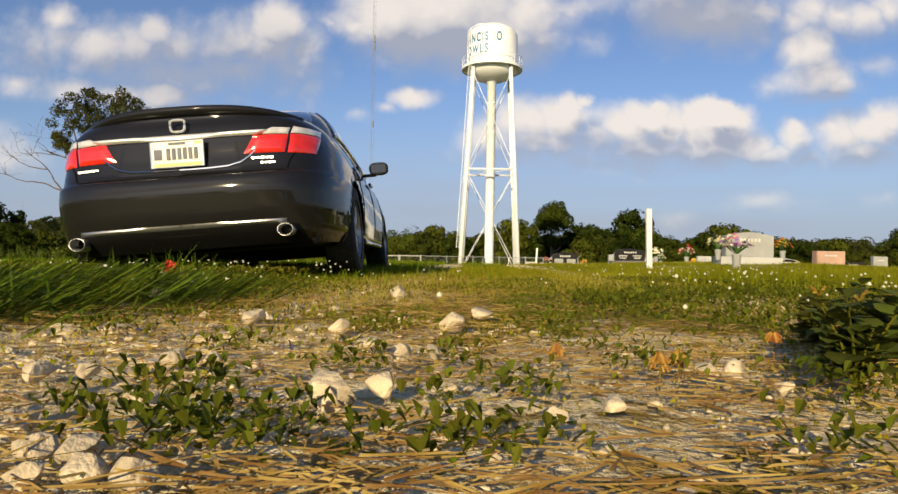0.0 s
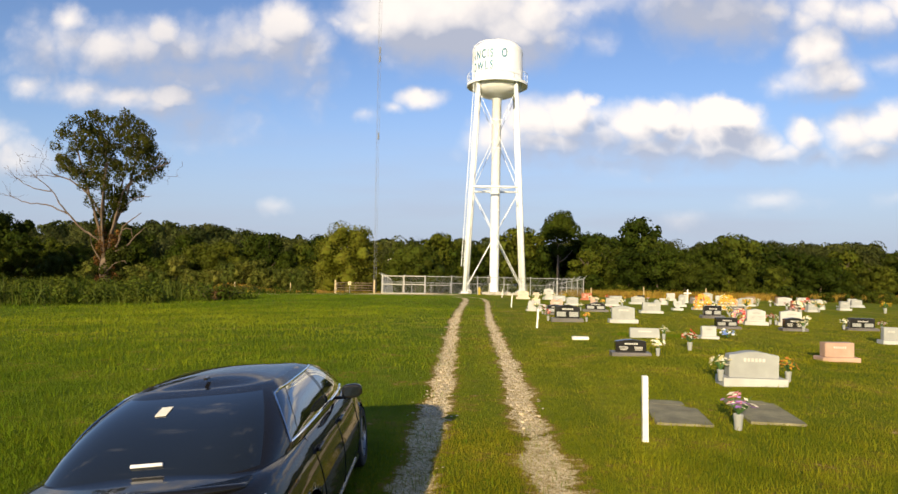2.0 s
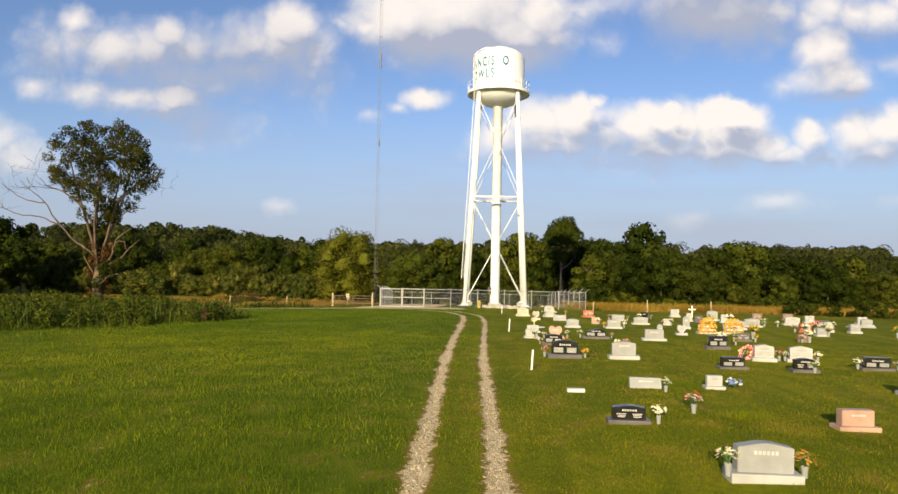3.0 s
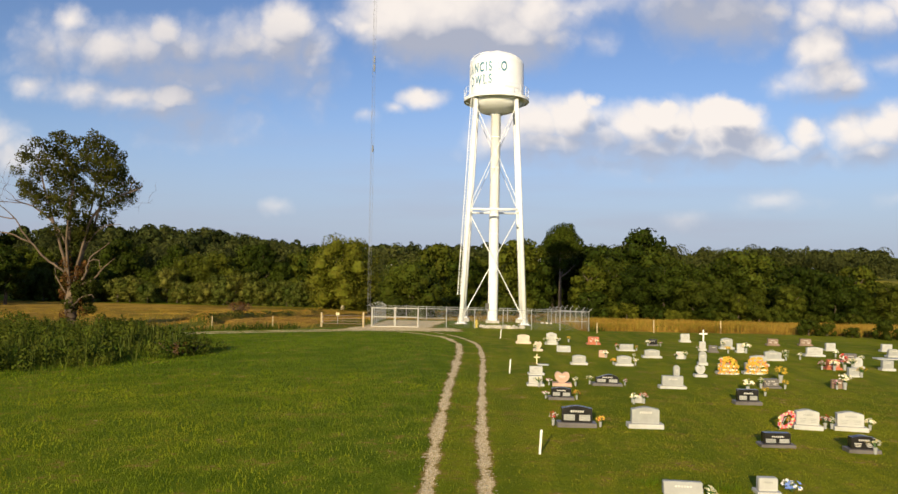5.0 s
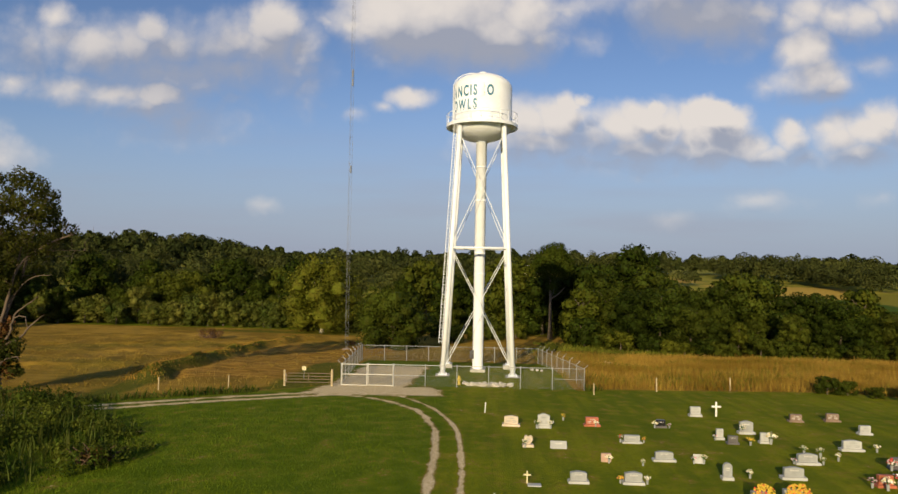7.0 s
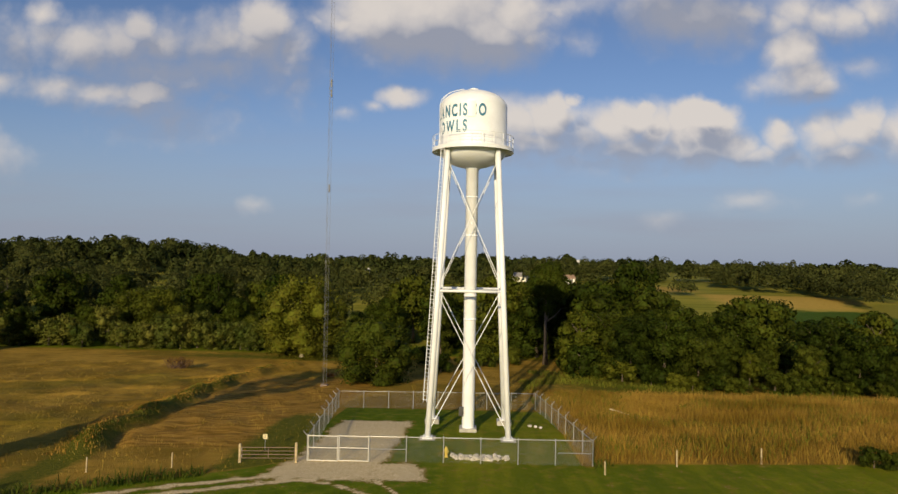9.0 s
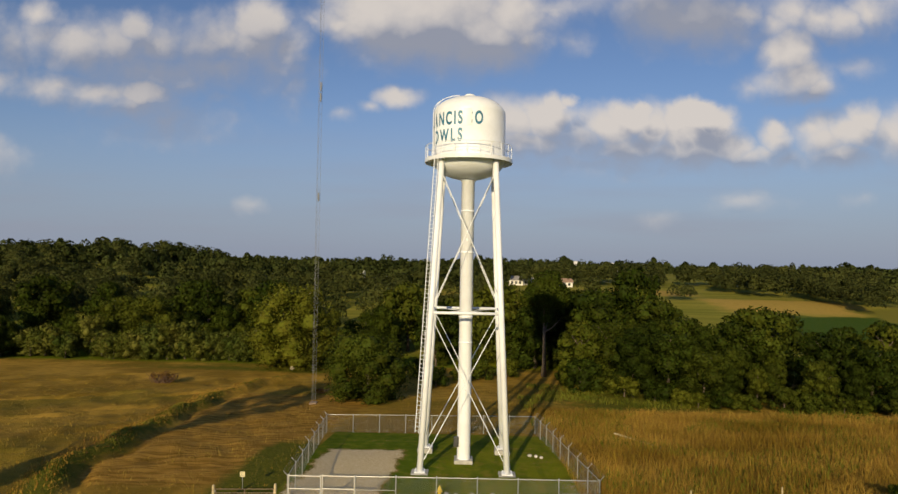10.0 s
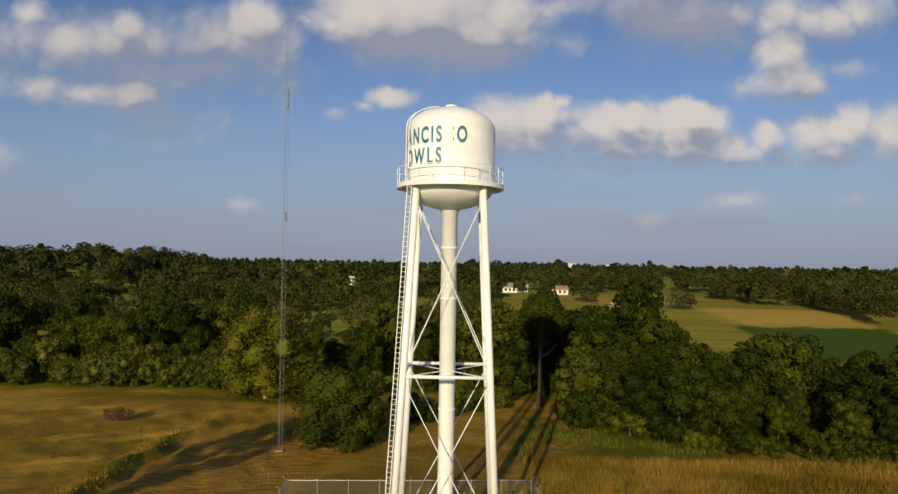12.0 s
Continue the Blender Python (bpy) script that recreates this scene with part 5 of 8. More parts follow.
ledger("grave_slab", 3.54, 8.5, 0.74, 1.5, "flat grey concrete grave slab flush in the lawn")
ledger("grave_slab", 4.80, 8.6, 0.72, 1.5, "flat grey concrete grave slab flush in the lawn")
ledger("flat_marker", 3.46, 17.5, 0.46, 0.2, "small white flat grave marker in the lawn", "white_post", 0.08)
ledger("flat_marker", 4.05, 38.9, 0.6, 0.35, "small pale flat grave marker in the lawn", "granite_white", 0.05)
ledger("flat_marker", 26.4, 46.0, 1.7, 0.6, "pale flat grave marker in the lawn", "granite_white", 0.07)


def cross(x, y, h, mat, label):
    t = thing("grave_cross", pose(x, y, on(x, y)), label, "cross", "crosses")
    bm = bmesh.new()
    box(bm, 0, 0, h / 2 - 0.05, h * 0.11, 0.06, h + 0.1, 0.008)
    part("upright", bm, mat, t)
    bm = bmesh.new()
    box(bm, 0, 0, h * 0.68, h * 0.6, 0.064, h * 0.115, 0.008)
    part("crossbar", bm, mat, t)


cross(17.9, 55.2, 1.0, M["white_post"], "white wooden cross standing in the lawn")
cross(3.75, 39.2, 0.55, M["petal_cream"], "small cream flowered cross in the lawn")


def bouquet_mesh(name, tones, count, spread, height, rng, vase=True):
    """A bunch of flowers: vase, leaves, and one mesh of blossoms for each colour."""
    t = thing(name, Matrix.Identity(4), "", "flowers", "flower bunches")
    if vase:
        bm = bmesh.new()
        turned(bm, [(0.0, 0), (0.036, 0), (0.042, 0.09), (0.05, 0.15), (0.046, 0.16), (0.03, 0.14)], 12)
        part("vase", bm, M["granite_grey"], t)
    z0 = 0.15 if vase else 0.02
    bm = bmesh.new()
    for i in range(16):
        a, l = rng.uniform(0, 6.28), rng.uniform(0.4, 0.9) * height
        d = Vector((math.cos(a) * spread * 0.9, math.sin(a) * spread * 0.6, l))
        s = Vector((-math.sin(a), math.cos(a), 0)) * 0.018
        o = Vector((0, 0, z0))
        vs = [bm.verts.new(o - s * 0.3), bm.verts.new(o + d * 0.6 - s), bm.verts.new(o + d), bm.verts.new(o + d * 0.6 + s)]
        bm.faces.new(vs)
    part("leaves", bm, M["stem"], t)
    for tone in tones:
        bm = bmesh.new()
        for i in range(count // len(tones)):
            a, r = rng.uniform(0, 6.28), spread * rng.random() ** 0.5
            c = Vector((math.cos(a) * r, math.sin(a) * r * 0.7, z0 + height * rng.uniform(0.35, 1.0) * (1 - 0.35 * r / spread)))
            up = Vector((math.cos(a) * 0.5, math.sin(a) * 0.5 - 0.5, 0.9)).normalized()
            q = up.to_track_quat("Z", "Y").to_matrix()
            rr = rng.uniform(0.026, 0.045)
            mid = bm.verts.new(c)
            ring = [bm.verts.new(c + q @ Vector((rr * math.cos(k * 0.785) * (1 if k % 2 else 0.55), rr * math.sin(k * 0.785) * (1 if k % 2 else 0.55), 0.012))) for k in range(8)]
            for k in range(8):
                bm.faces.new((mid, ring[k], ring[(k + 1) % 8]))
        part("blossoms", bm, M["petal_" + tone], t, f"{tone} blossoms")
    return t


frng = random.Random(11)
BUNCH = {}


def flowers(kind, x, y, dz=0.0, size=1.0):
    tones, words, vase = KINDS[kind]
    m = pose(x, y, on(x, y) + dz, 0, 0, frng.uniform(0, 360)) @ Matrix.Diagonal((size, size, size, 1))
    if kind not in BUNCH:
        BUNCH[kind] = bouquet_mesh("flower_bouquet", tones, 34, 0.16, 0.24, frng, vase)
        BUNCH[kind]["label"] = words
        BUNCH[kind].matrix_world = m
    else:
        copy_thing(BUNCH[kind], m)


KINDS = {"yellow": (("yellow",), "yellow artificial flowers in a small vase by a headstone", True),
         "red": (("red", "white"), "red and white artificial flowers beside a headstone", True),
         "white": (("white", "cream"), "white artificial flowers beside a headstone", True),
         "pink": (("pink", "white"), "pink and white artificial flowers beside a headstone", True),
         "purple": (("purple", "white", "pink"), "purple and white artificial flowers in a stone vase", True),
         "orange": (("orange", "yellow"), "orange and yellow artificial flowers beside a headstone", True),
         "blue": (("blue", "white"), "blue and white artificial flowers beside a grave", False)}
flowers("purple", 4.1, 7.6, 0.0, 1.3)
flowers("white", 4.86, 10.4, 0.08, 1.2)
flowers("orange", 6.0, 10.4, 0.08, 1.1)
flowers("red", 5.75, 15.0, 0.0, 1.3)
flowers("blue", 8.0, 18.7, 0.0, 1.3)
flowers("white", 5.85, 17.7, 0.0, 0.9)
flowers("white", 4.7, 13.9, 0.0, 0.9)
for x, y, w in ((3.95, 24.55, 1.5), (14.64, 23.6, 1.35), (11.54, 25.4, 1.1), (12.9, 25.4, 1.2), (3.96, 29.1, 1.2), (6.41, 32.8, 1.55), (4.36, 32.3, 1.15),
                (10.2, 46.8, 1.3), (8.55, 39.5, 1.2), (18.23, 43.5, 1.45)):
    kinds = frng.sample(["white", "pink", "red", "orange", "white"], 2)
    for i, s in enumerate((-1, 1)):
        flowers(kinds[i], x + s * w * 0.5, y - 0.02, 0.04, 0.9)
for x, y, k, s in ((12.0, 22.5, "white", 1), (13.35, 33.4, "white", 1.1), (14.4, 33.4, "yellow", 1.2), (15.0, 35.2, "yellow", 1.9), (12.3, 32.2, "white", 1.3), (12.7, 31.4, "yellow", 0.9),
                   (19.4, 40.2, "pink", 1.5), (20.6, 40.2, "red", 1.5), (19.9, 39.9, "white", 1.4), (21.3, 40.7, "white", 1.4), (17.2, 33.8, "white", 1.6), (16.8, 33.7, "pink", 1.3),
                   (7.1, 28.9, "red", 0.9), (6.7, 28.8, "white", 0.9), (8.1, 42.7, "white", 1.0), (4.1, 45.1, "white", 1.1), (6.0, 49.9, "white", 1.2), (5.2, 49.8, "white", 1.2),
                   (8.9, 50.8, "white", 0.9), (7.1, 52.4, "yellow", 1.1), (13.5, 51.0, "pink", 1.0), (12.6, 51.0, "white", 1.0), (16.9, 47.2, "yellow", 1.1), (18.2, 47.6, "white", 1.6), (17.6, 50.0, "white", 1.4),
                   (15.3, 48.2, "pink", 1.0), (22.0, 43.0, "red", 1.2), (23.1, 43.1, "white", 1.2), (20.1, 37.7, "yellow", 1.3), (23.4, 46.5, "white", 1.0), (10.9, 43.6, "white", 0.8), (9.7, 42.4, "white", 0.8),
                   (14.3, 41.0, "white", 1.0), (12.4, 43.1, "pink", 1.1), (12.9, 43.1, "white", 1.1), (19.0, 45.5, "white", 1.1), (19.6, 45.0, "white", 1.2), (20.2, 44.4, "cream", 1.0), (24.0, 38.0, "yellow", 1.6), (3.3, 31.9, "white", 1.0)):
    flowers(k if k in KINDS else "white", x, y, 0.0, s)


def saddle(x, y, w, h):
    """A mass of yellow flowers covering the top and front of a stone."""
    r = random.Random(int(x * 100))
    t = thing("flower_saddle", pose(x, y, on(x, y)), "large yellow and white flower mass draped over a headstone", "flowers", "flower bunches")
    for tone, n in (("yellow", 210), ("orange", 24), ("red", 22), ("white", 60)):
        bm = bmesh.new()
        for i in range(n):
            u, v = r.uniform(-1, 1), r.random()
            c = Vector((u * w / 2 * (1.0 if v < 0.7 else 0.8), -0.22 - 0.1 * r.random() + 0.18 * max(0, v - 0.6), 0.08 + v * h * (1 - 0.25 * u * u)))
            if tone == "white":
                c.z = 0.08 + (i % 3) * h * 0.22
            q = Vector((u * 0.3, -1, r.uniform(0, 0.8))).to_track_quat("Z", "Y").to_matrix()
            rr = r.uniform(0.028, 0.048)
            mid = bm.verts.new(c + q @ Vector((0, 0, 0.02)))
            ring = [bm.verts.new(c + q @ Vector((rr * math.cos(k * 1.047), rr * math.sin(k * 1.047), 0))) for k in range(6)]
            for k in range(6):
                bm.faces.new((mid, ring[k], ring[(k + 1) % 6]))
        part("blossoms", bm, M["petal_" + tone], t, f"{tone} blossoms")


saddle(13.3, 37.45, 1.05, 0.85)
saddle(14.85, 37.75, 1.1, 0.85)


def wreath(x, y):
    t = thing("flower_wreath", pose(x, y, on(x, y) + 0.34, 18, 0, 20), "round red and cream flower wreath on a wire stand", "wreath")
    for k, tone in enumerate(("red", "cream", "pink")):
        bm = bmesh.new()
        for i in range(40):
            a = 6.283 * (i + k / 3) / 40
            rr = 0.27 + frng.uniform(-0.05, 0.05)
            c = Vector((rr * math.cos(a), frng.uniform(-0.03, 0.03), rr * math.sin(a)))
            bmesh.ops.create_icosphere(bm, subdivisions=1, radius=frng.uniform(0.03, 0.05), matrix=Matrix.Translation(c))
        part("blossoms", bm, M["petal_" + tone], t, f"{tone} blossoms")
    bm = bmesh.new()
    rod(bm, (-0.05, 0.02, 0.1), (-0.2, 0.0, -0.38), 0.008, sides=5)
    rod(bm, (0.05, 0.02, 0.1), (0.2, 0.0, -0.38), 0.008, sides=5)
    rod(bm, (0.0, 0.02, 0.1), (0.0, 0.3, -0.3), 0.008, sides=5)
    part("stand", bm, M["steel"], t)


wreath(10.75, 25.1)


# ---------------------------------------------------------------- parked car
CAR_L, CAR_W = 4.86, 0.922
CZ = [0.22, 0.30, 0.42, 0.56, 0.635, 0.665, 0.76, 0.86, 0.95, 1.00]      # heights up the side, at the tail
C_REAR = [0.13, 0.05, 0.01, 0.00, 0.012, 0.055, 0.075, 0.085, 0.10, 0.13]
C_FRONT = [0.18, 0.05, 0.0, 0.02, 0.06, 0.10, 0.16, 0.24, 0.34, 0.42]
C_WIDE = [0.93, 0.975, 0.995, 1.0, 0.996, 0.99, 0.975, 0.945, 0.90, 0.85]
WHEELS = (1.10, 3.876)          # axles, from the tail
WHEEL_Z, WHEEL_R = 0.325, 0.328


def car_top(s):
    """The height of the shoulder line along the car."""
    return np.interp(s, [0, 0.5, 1.5, 2.6, 3.5, 4.2, 4.6, 4.86], [1.0, 1.0, 0.985, 0.95, 0.93, 0.84, 0.76, 0.66])


def skin(a, h, out=0.0):
    """A point of the lower body: a goes from 0 (middle of the tail) to pi (middle of the nose) round the right side, h is a height at the tail."""
    r, f, w = np.interp(h, CZ, C_REAR), np.interp(h, CZ, C_FRONT), np.interp(h, CZ, C_WIDE)
    ca, sa = math.cos(a), abs(math.sin(a))
    span = CAR_L - r - f
    s = r + span * 0.5 * (1 - math.copysign(abs(ca) ** 0.30, ca))
    x = CAR_W * w * sa ** 0.36
    top = float(car_top(s))
    z = 0.22 + (h - 0.22) * (top - 0.22) / 0.78
    return Vector((x, s, z))


def skin_out(a, h, out, side=1):
    p, e = skin(a, h), 1e-3
    n = (skin(min(a + e, math.pi - 1e-4), h) - skin(max(a - e, 1e-4), h)).cross(skin(a, min(h + 1e-3, 1.0)) - skin(a, max(h - 1e-3, 0.22)))
    n = n.normalized() if n.length > 0 else Vector((0, -1, 0))
    if n.x < -0.05 or (abs(n.x) <= 0.05 and n.y > 0 and p.y < 2):
        n = -n
    q = p + n * out
    return Vector((q.x * side, q.y, q.z))


def angle_for(x, h):
    """Where round the tail a distance x from the middle lies."""
    w = np.interp(h, CZ, C_WIDE)
    return math.asin(min(0.999, (x / (CAR_W * w)) ** (1 / 0.36)))


def car():
    t = thing("parked_car", pose(-1.03, 2.04, on(-0.9, 3.5) - 0.045, 0, -5.5, 4.4) @ Matrix.Scale(0.95, 4), "black four-door saloon car parked on the grass beside the drive", "car")
    angles = sorted({0.0, math.pi} | {math.asin(min(1, u ** 3.0)) for u in np.linspace(0.05, 1, 26)} | {math.pi - math.asin(min(1, u ** 3.0)) for u in np.linspace(0.05, 1, 26)})
    # finer steps along the side
    side_s = np.linspace(0.55, 4.3, 110)
    for s in side_s:
        u = 1 - 2 * (s - 0.05) / (CAR_L - 0.1)
        c = math.copysign(abs(u) ** (1 / 0.30), u)
        angles.append(math.acos(max(-1, min(1, c))))
    angles = sorted(angles)
    keep = [angles[0]]
    for a in angles[1:]:
        if (skin(a, 0.5) - skin(keep[-1], 0.5)).length > 0.018:
            keep.append(a)
    angles = keep
    heights = list(np.linspace(0.22, 0.63, 16)) + [0.642, 0.652, 0.665, 0.70, 0.74, 0.78, 0.82, 0.86, 0.90, 0.94, 0.97, 1.0]
    bm = bmesh.new()
    R = 0.365
    for side in (1, -1):
        grid = []
        for h in heights:
            row = []
            for a in angles:
                p = skin(a, h)
                if p.x > 0.7:
                    for ws in WHEELS:
                        d = Vector((p.y - ws, p.z - WHEEL_Z))
                        if R - 0.03 < d.length < R + 0.035 and p.z > 0.2:
                            d = d.normalized() * R
                            p.y, p.z = ws + d.x, WHEEL_Z + d.y
                row.append(bm.verts.new((p.x * side, p.y, p.z)))
            grid.append(row)
        for lo, hi in zip(grid, grid[1:]):
            for i in range(len(angles) - 1):
                c = (lo[i].co + lo[i + 1].co + hi[i].co + hi[i + 1].co) / 4
                if abs(c.x) > 0.7 and any(math.hypot(c.y - ws, c.z - WHEEL_Z) < R - 0.004 for ws in WHEELS):
                    continue
                bm.faces.new((lo[i], lo[i + 1], hi[i + 1], hi[i]))
        # bonnet and boot lid, crowned towards the middle
        prev = grid[-1]
        for k in range(1, 9):
            u = 1 - k / 8
            row = []
            for v in grid[-1]:
                x = v.co.x * u
                crown = 0.045 * (1 - u * u)
                y = v.co.y + (0.10 * (1 - u) * (1 - u) if v.co.y > 4 else 0)
                row.append(bm.verts.new((x, v.co.y, v.co.z + crown)))
            for i in range(len(angles) - 1):
                bm.faces.new((prev[i], prev[i + 1], row[i + 1], row[i]))
            prev = row
    bmesh.ops.remove_doubles(bm, verts=bm.verts, dist=0.0015)
    body = part("body", bm, M["paint"], t, "glossy black painted body", True)

    # cabin: glass and pillars share one surface, split by where they lie
    CAB = 0.40
    def cabin(a, v):
        """a as for skin(); v from 0 at the belt to 1 at the roof edge."""
        rear, front = 0.50 + 1.10 * v ** 1.05, 3.92 - 1.20 * v ** 1.05
        w = 0.80 - 0.27 * v ** 1.5
        ca, sa = math.cos(a), abs(math.sin(a))
        s = rear + (front - rear) * 0.5 * (1 - math.copysign(abs(ca) ** CAB, ca))
        z0 = float(car_top(s)) + 0.005
        rise = 0.45 * v + 0.55 * (1 - (1 - v) ** 1.9)
        return Vector((w * sa ** CAB, s, z0 + (1.375 - z0) * rise))

    vs = list(np.linspace(0, 1, 30))
    al = sorted({0.0, math.pi} | {math.asin(min(1, u ** 3.3)) for u in np.linspace(0.04, 1, 30)} | {math.pi - math.asin(min(1, u ** 3.3)) for u in np.linspace(0.04, 1, 30)}
                | {math.acos(math.copysign(abs(u) ** (1 / CAB), u)) for u in np.linspace(-0.97, 0.97, 150)})
    pts = [[[None, None] for _ in al] for _ in vs]
    for i, v in enumerate(vs):
        for j, a in enumerate(al):
            pts[i][j] = cabin(a, v)
    quads = {"pillars": [], "rear_window": [], "windscreen": []}
    doors = {"rear_quarter_window": [], "rear_door_window": [], "front_door_window": []}
    for i in range(len(vs) - 1):
        for j in range(len(al) - 1):
            q = [(i, j), (i, j + 1), (i + 1, j + 1), (i + 1, j)]
            c = sum((pts[a][b] for a, b in q), Vector()) / 4
            v = (vs[i] + vs[i + 1]) / 2
            w = 0.80 - 0.27 * v ** 1.5
            rear = 0.50 + 1.10 * v ** 1.05
            front = 3.92 - 1.20 * v ** 1.05
            frac = c.x / w
            if c.y < rear + 0.35 and frac < 0.84 and 0.05 < v < 0.86:
                quads["rear_window"].append(q)
            elif c.y > front - 0.4 and frac < 0.86 and 0.05 < v < 0.86:
                quads["windscreen"].append(q)
            elif frac > 0.88 and 0.08 < v < 0.78:
                lead, trail = 1.10 + 0.62 * v ** 1.6, 3.62 - 0.95 * v
                if lead < c.y < lead + 0.20:
                    doors["rear_quarter_window"].append(q)
                elif lead + 0.23 < c.y < 2.40 and c.y > 1.2:
                    doors["rear_door_window"].append(q)
                elif 2.50 < c.y < trail:
                    doors["front_door_window"].append(q)
                else:
                    quads["pillars"].append(q)
            else:
                quads["pillars"].append(q)

    def patch(name, chosen, mat, label, sides, roof=False, lift=0.0):
        bm = bmesh.new()
        for side in sides:
            seen = {}

            def vert(k):
                if k not in seen:
                    p = pts[k[0]][k[1]]
                    seen[k] = bm.verts.new(((p.x + lift) * side, p.y, p.z))
                return seen[k]
            for q in chosen:
                bm.faces.new([vert(k) for k in q])
            if roof:
                prev = [vert((len(vs) - 1, j)) for j in range(len(al))]
                for k in range(1, 9):
                    u = 1 - k / 8
                    row = []
                    for j in range(len(al)):
                        p = pts[-1][j]
                        fore = max(0.0, 1 - abs((p.y - 2.16) / 0.56) ** 2.5)
                        row.append(bm.verts.new((p.x * u * side, p.y, p.z + 0.058 * fore * ((p.x / 0.53) ** 2 - (p.x * u / 0.53) ** 2))))
                    for j in range(len(al) - 1):
                        bm.faces.new((prev[j], prev[j + 1], row[j + 1], row[j]))
                    prev = row
        bmesh.ops.remove_doubles(bm, verts=bm.verts, dist=0.001)
        return part(name, bm, mat, t, label, True)

    patch("cabin_shell", quads["pillars"], M["paint"], "black roof and pillars", (1, -1), True)
    patch("rear_window", quads["rear_window"], M["glass"], "dark tinted rear window", (1, -1))
    patch("windscreen", quads["windscreen"], M["glass"], "dark windscreen", (1, -1))
    for name, chosen in doors.items():
        for side in (1, -1):
            patch(name, chosen, M["glass"], "dark tinted side window", (side,))
    # bright line round the side glass
    for side in (1, -1):
        bm = bmesh.new()
        def beside(y, v):
            """The point of the cabin's side at y metres from the tail and v up the glass."""
            rear, front = 0.50 + 1.10 * v ** 1.05, 3.92 - 1.20 * v ** 1.05
            u = 1 - 2 * (y - rear) / (front - rear)
            p = cabin(math.acos(math.copysign(abs(u) ** (1 / CAB), u)), v)
            return Vector(((p.x + 0.006) * side, p.y, p.z + 0.002))

        back = [(1.10 + 0.62 * v ** 1.6, v) for v in np.linspace(0.08, 0.74, 9)]
        ring = [(y, 0.08) for y in np.linspace(3.50, 1.14, 22)] + back + [(y, 0.79) for y in np.linspace(1.60, 2.82, 16)]
        ring += [(3.62 - 0.95 * v, v) for v in np.linspace(0.74, 0.12, 8)]
        tube(bm, [beside(y, v) for y, v in ring], 0.0085, 5)
        part("window_trim", bm, M["chrome"], t, "chrome window trim")

    def shell(name, corners, mat, label, out=0.012, nx=18, nz=6, sides=(1, -1), parent=None, thick=0.012):
        """A raised piece that follows the tail: corners give (a_inner, a_outer) at each of two heights."""
        for side in sides:
            (a0, a1, h0), (b0, b1, h1) = corners
            bm = bmesh.new()
            rows = []
            for k in range(nz + 1):
                f = k / nz
                lo, hi, h = a0 + (b0 - a0) * f, a1 + (b1 - a1) * f, h0 + (h1 - h0) * f
                row = []
                for i in range(nx + 1):
                    u = i / nx
                    edge = min(1.0, 6 * min(u, 1 - u, f, 1 - f) + 0.25)
                    x0, x1 = lo, hi
                    row.append(bm.verts.new(skin_out(x0 + (x1 - x0) * u, h, out * edge, side)))
                rows.append(row)
            for r0, r1 in zip(rows, rows[1:]):
                for i in range(nx):
                    bm.faces.new((r0[i], r0[i + 1], r1[i + 1], r1[i]))
            part(name, bm, mat, parent or t, label, True)

    A = angle_for

    def wrap(s, h):
        """The angle at which the side reaches s metres from the tail."""
        r, f = np.interp(h, CZ, C_REAR), np.interp(h, CZ, C_FRONT)
        u = 1 - 2 * (s - r) / (CAR_L - r - f)
        return math.acos(math.copysign(abs(u) ** (1 / 0.30), u))

    shell("tail_lamp_inner", ((A(0.37, 0.77), A(0.605, 0.77), 0.765), (A(0.43, 0.88), A(0.625, 0.88), 0.875)), M["lamp_red"], "red lamp lens on the boot lid")
    shell("tail_lamp_outer", ((A(0.62, 0.77), wrap(0.26, 0.77), 0.762), (A(0.64, 0.88), wrap(0.38, 0.88), 0.882)), M["lamp_red"], "red lamp lens on the wing")
    shell("reversing_lamp", ((A(0.44, 0.88), A(0.625, 0.88), 0.88), (A(0.54, 0.92), A(0.64, 0.92), 0.922)), M["lamp_clear"], "clear lamp lens", 0.011)
    shell("reflector_lens", ((A(0.64, 0.887), wrap(0.38, 0.887), 0.887), (A(0.655, 0.93), wrap(0.44, 0.93), 0.932)), M["lamp_clear"], "clear lamp lens", 0.011)
    shell("chrome_bar", ((0.0, A(0.46, 0.872), 0.874), (0.0, A(0.54, 0.905), 0.904)), M["bright_trim"], "chrome bar across the boot lid", 0.030, 24, 4)
    shell("bumper_strip", ((0.0, A(0.60, 0.34), 0.340), (0.0, A(0.60, 0.36), 0.366)), M["alloy"], "thin bright strip low on the bumper", 0.010, 24, 3)
    shell("diffuser", ((0.0, A(0.70, 0.23), 0.222), (0.0, A(0.66, 0.33), 0.335)), M["black_trim"], "matt black lower bumper", 0.006, 24, 5)
    shell("lid_seam", ((0.0, A(0.60, 0.66), 0.652), (0.0, A(0.60, 0.66), 0.66)), M["black_trim"], "dark seam under the boot lid", 0.003, 24, 2)
    shell("plate_recess", ((0.0, A(0.36, 0.68), 0.675), (0.0, A(0.34, 0.85), 0.85)), M["paint"], "recess for the plate", 0.002, 20, 6)
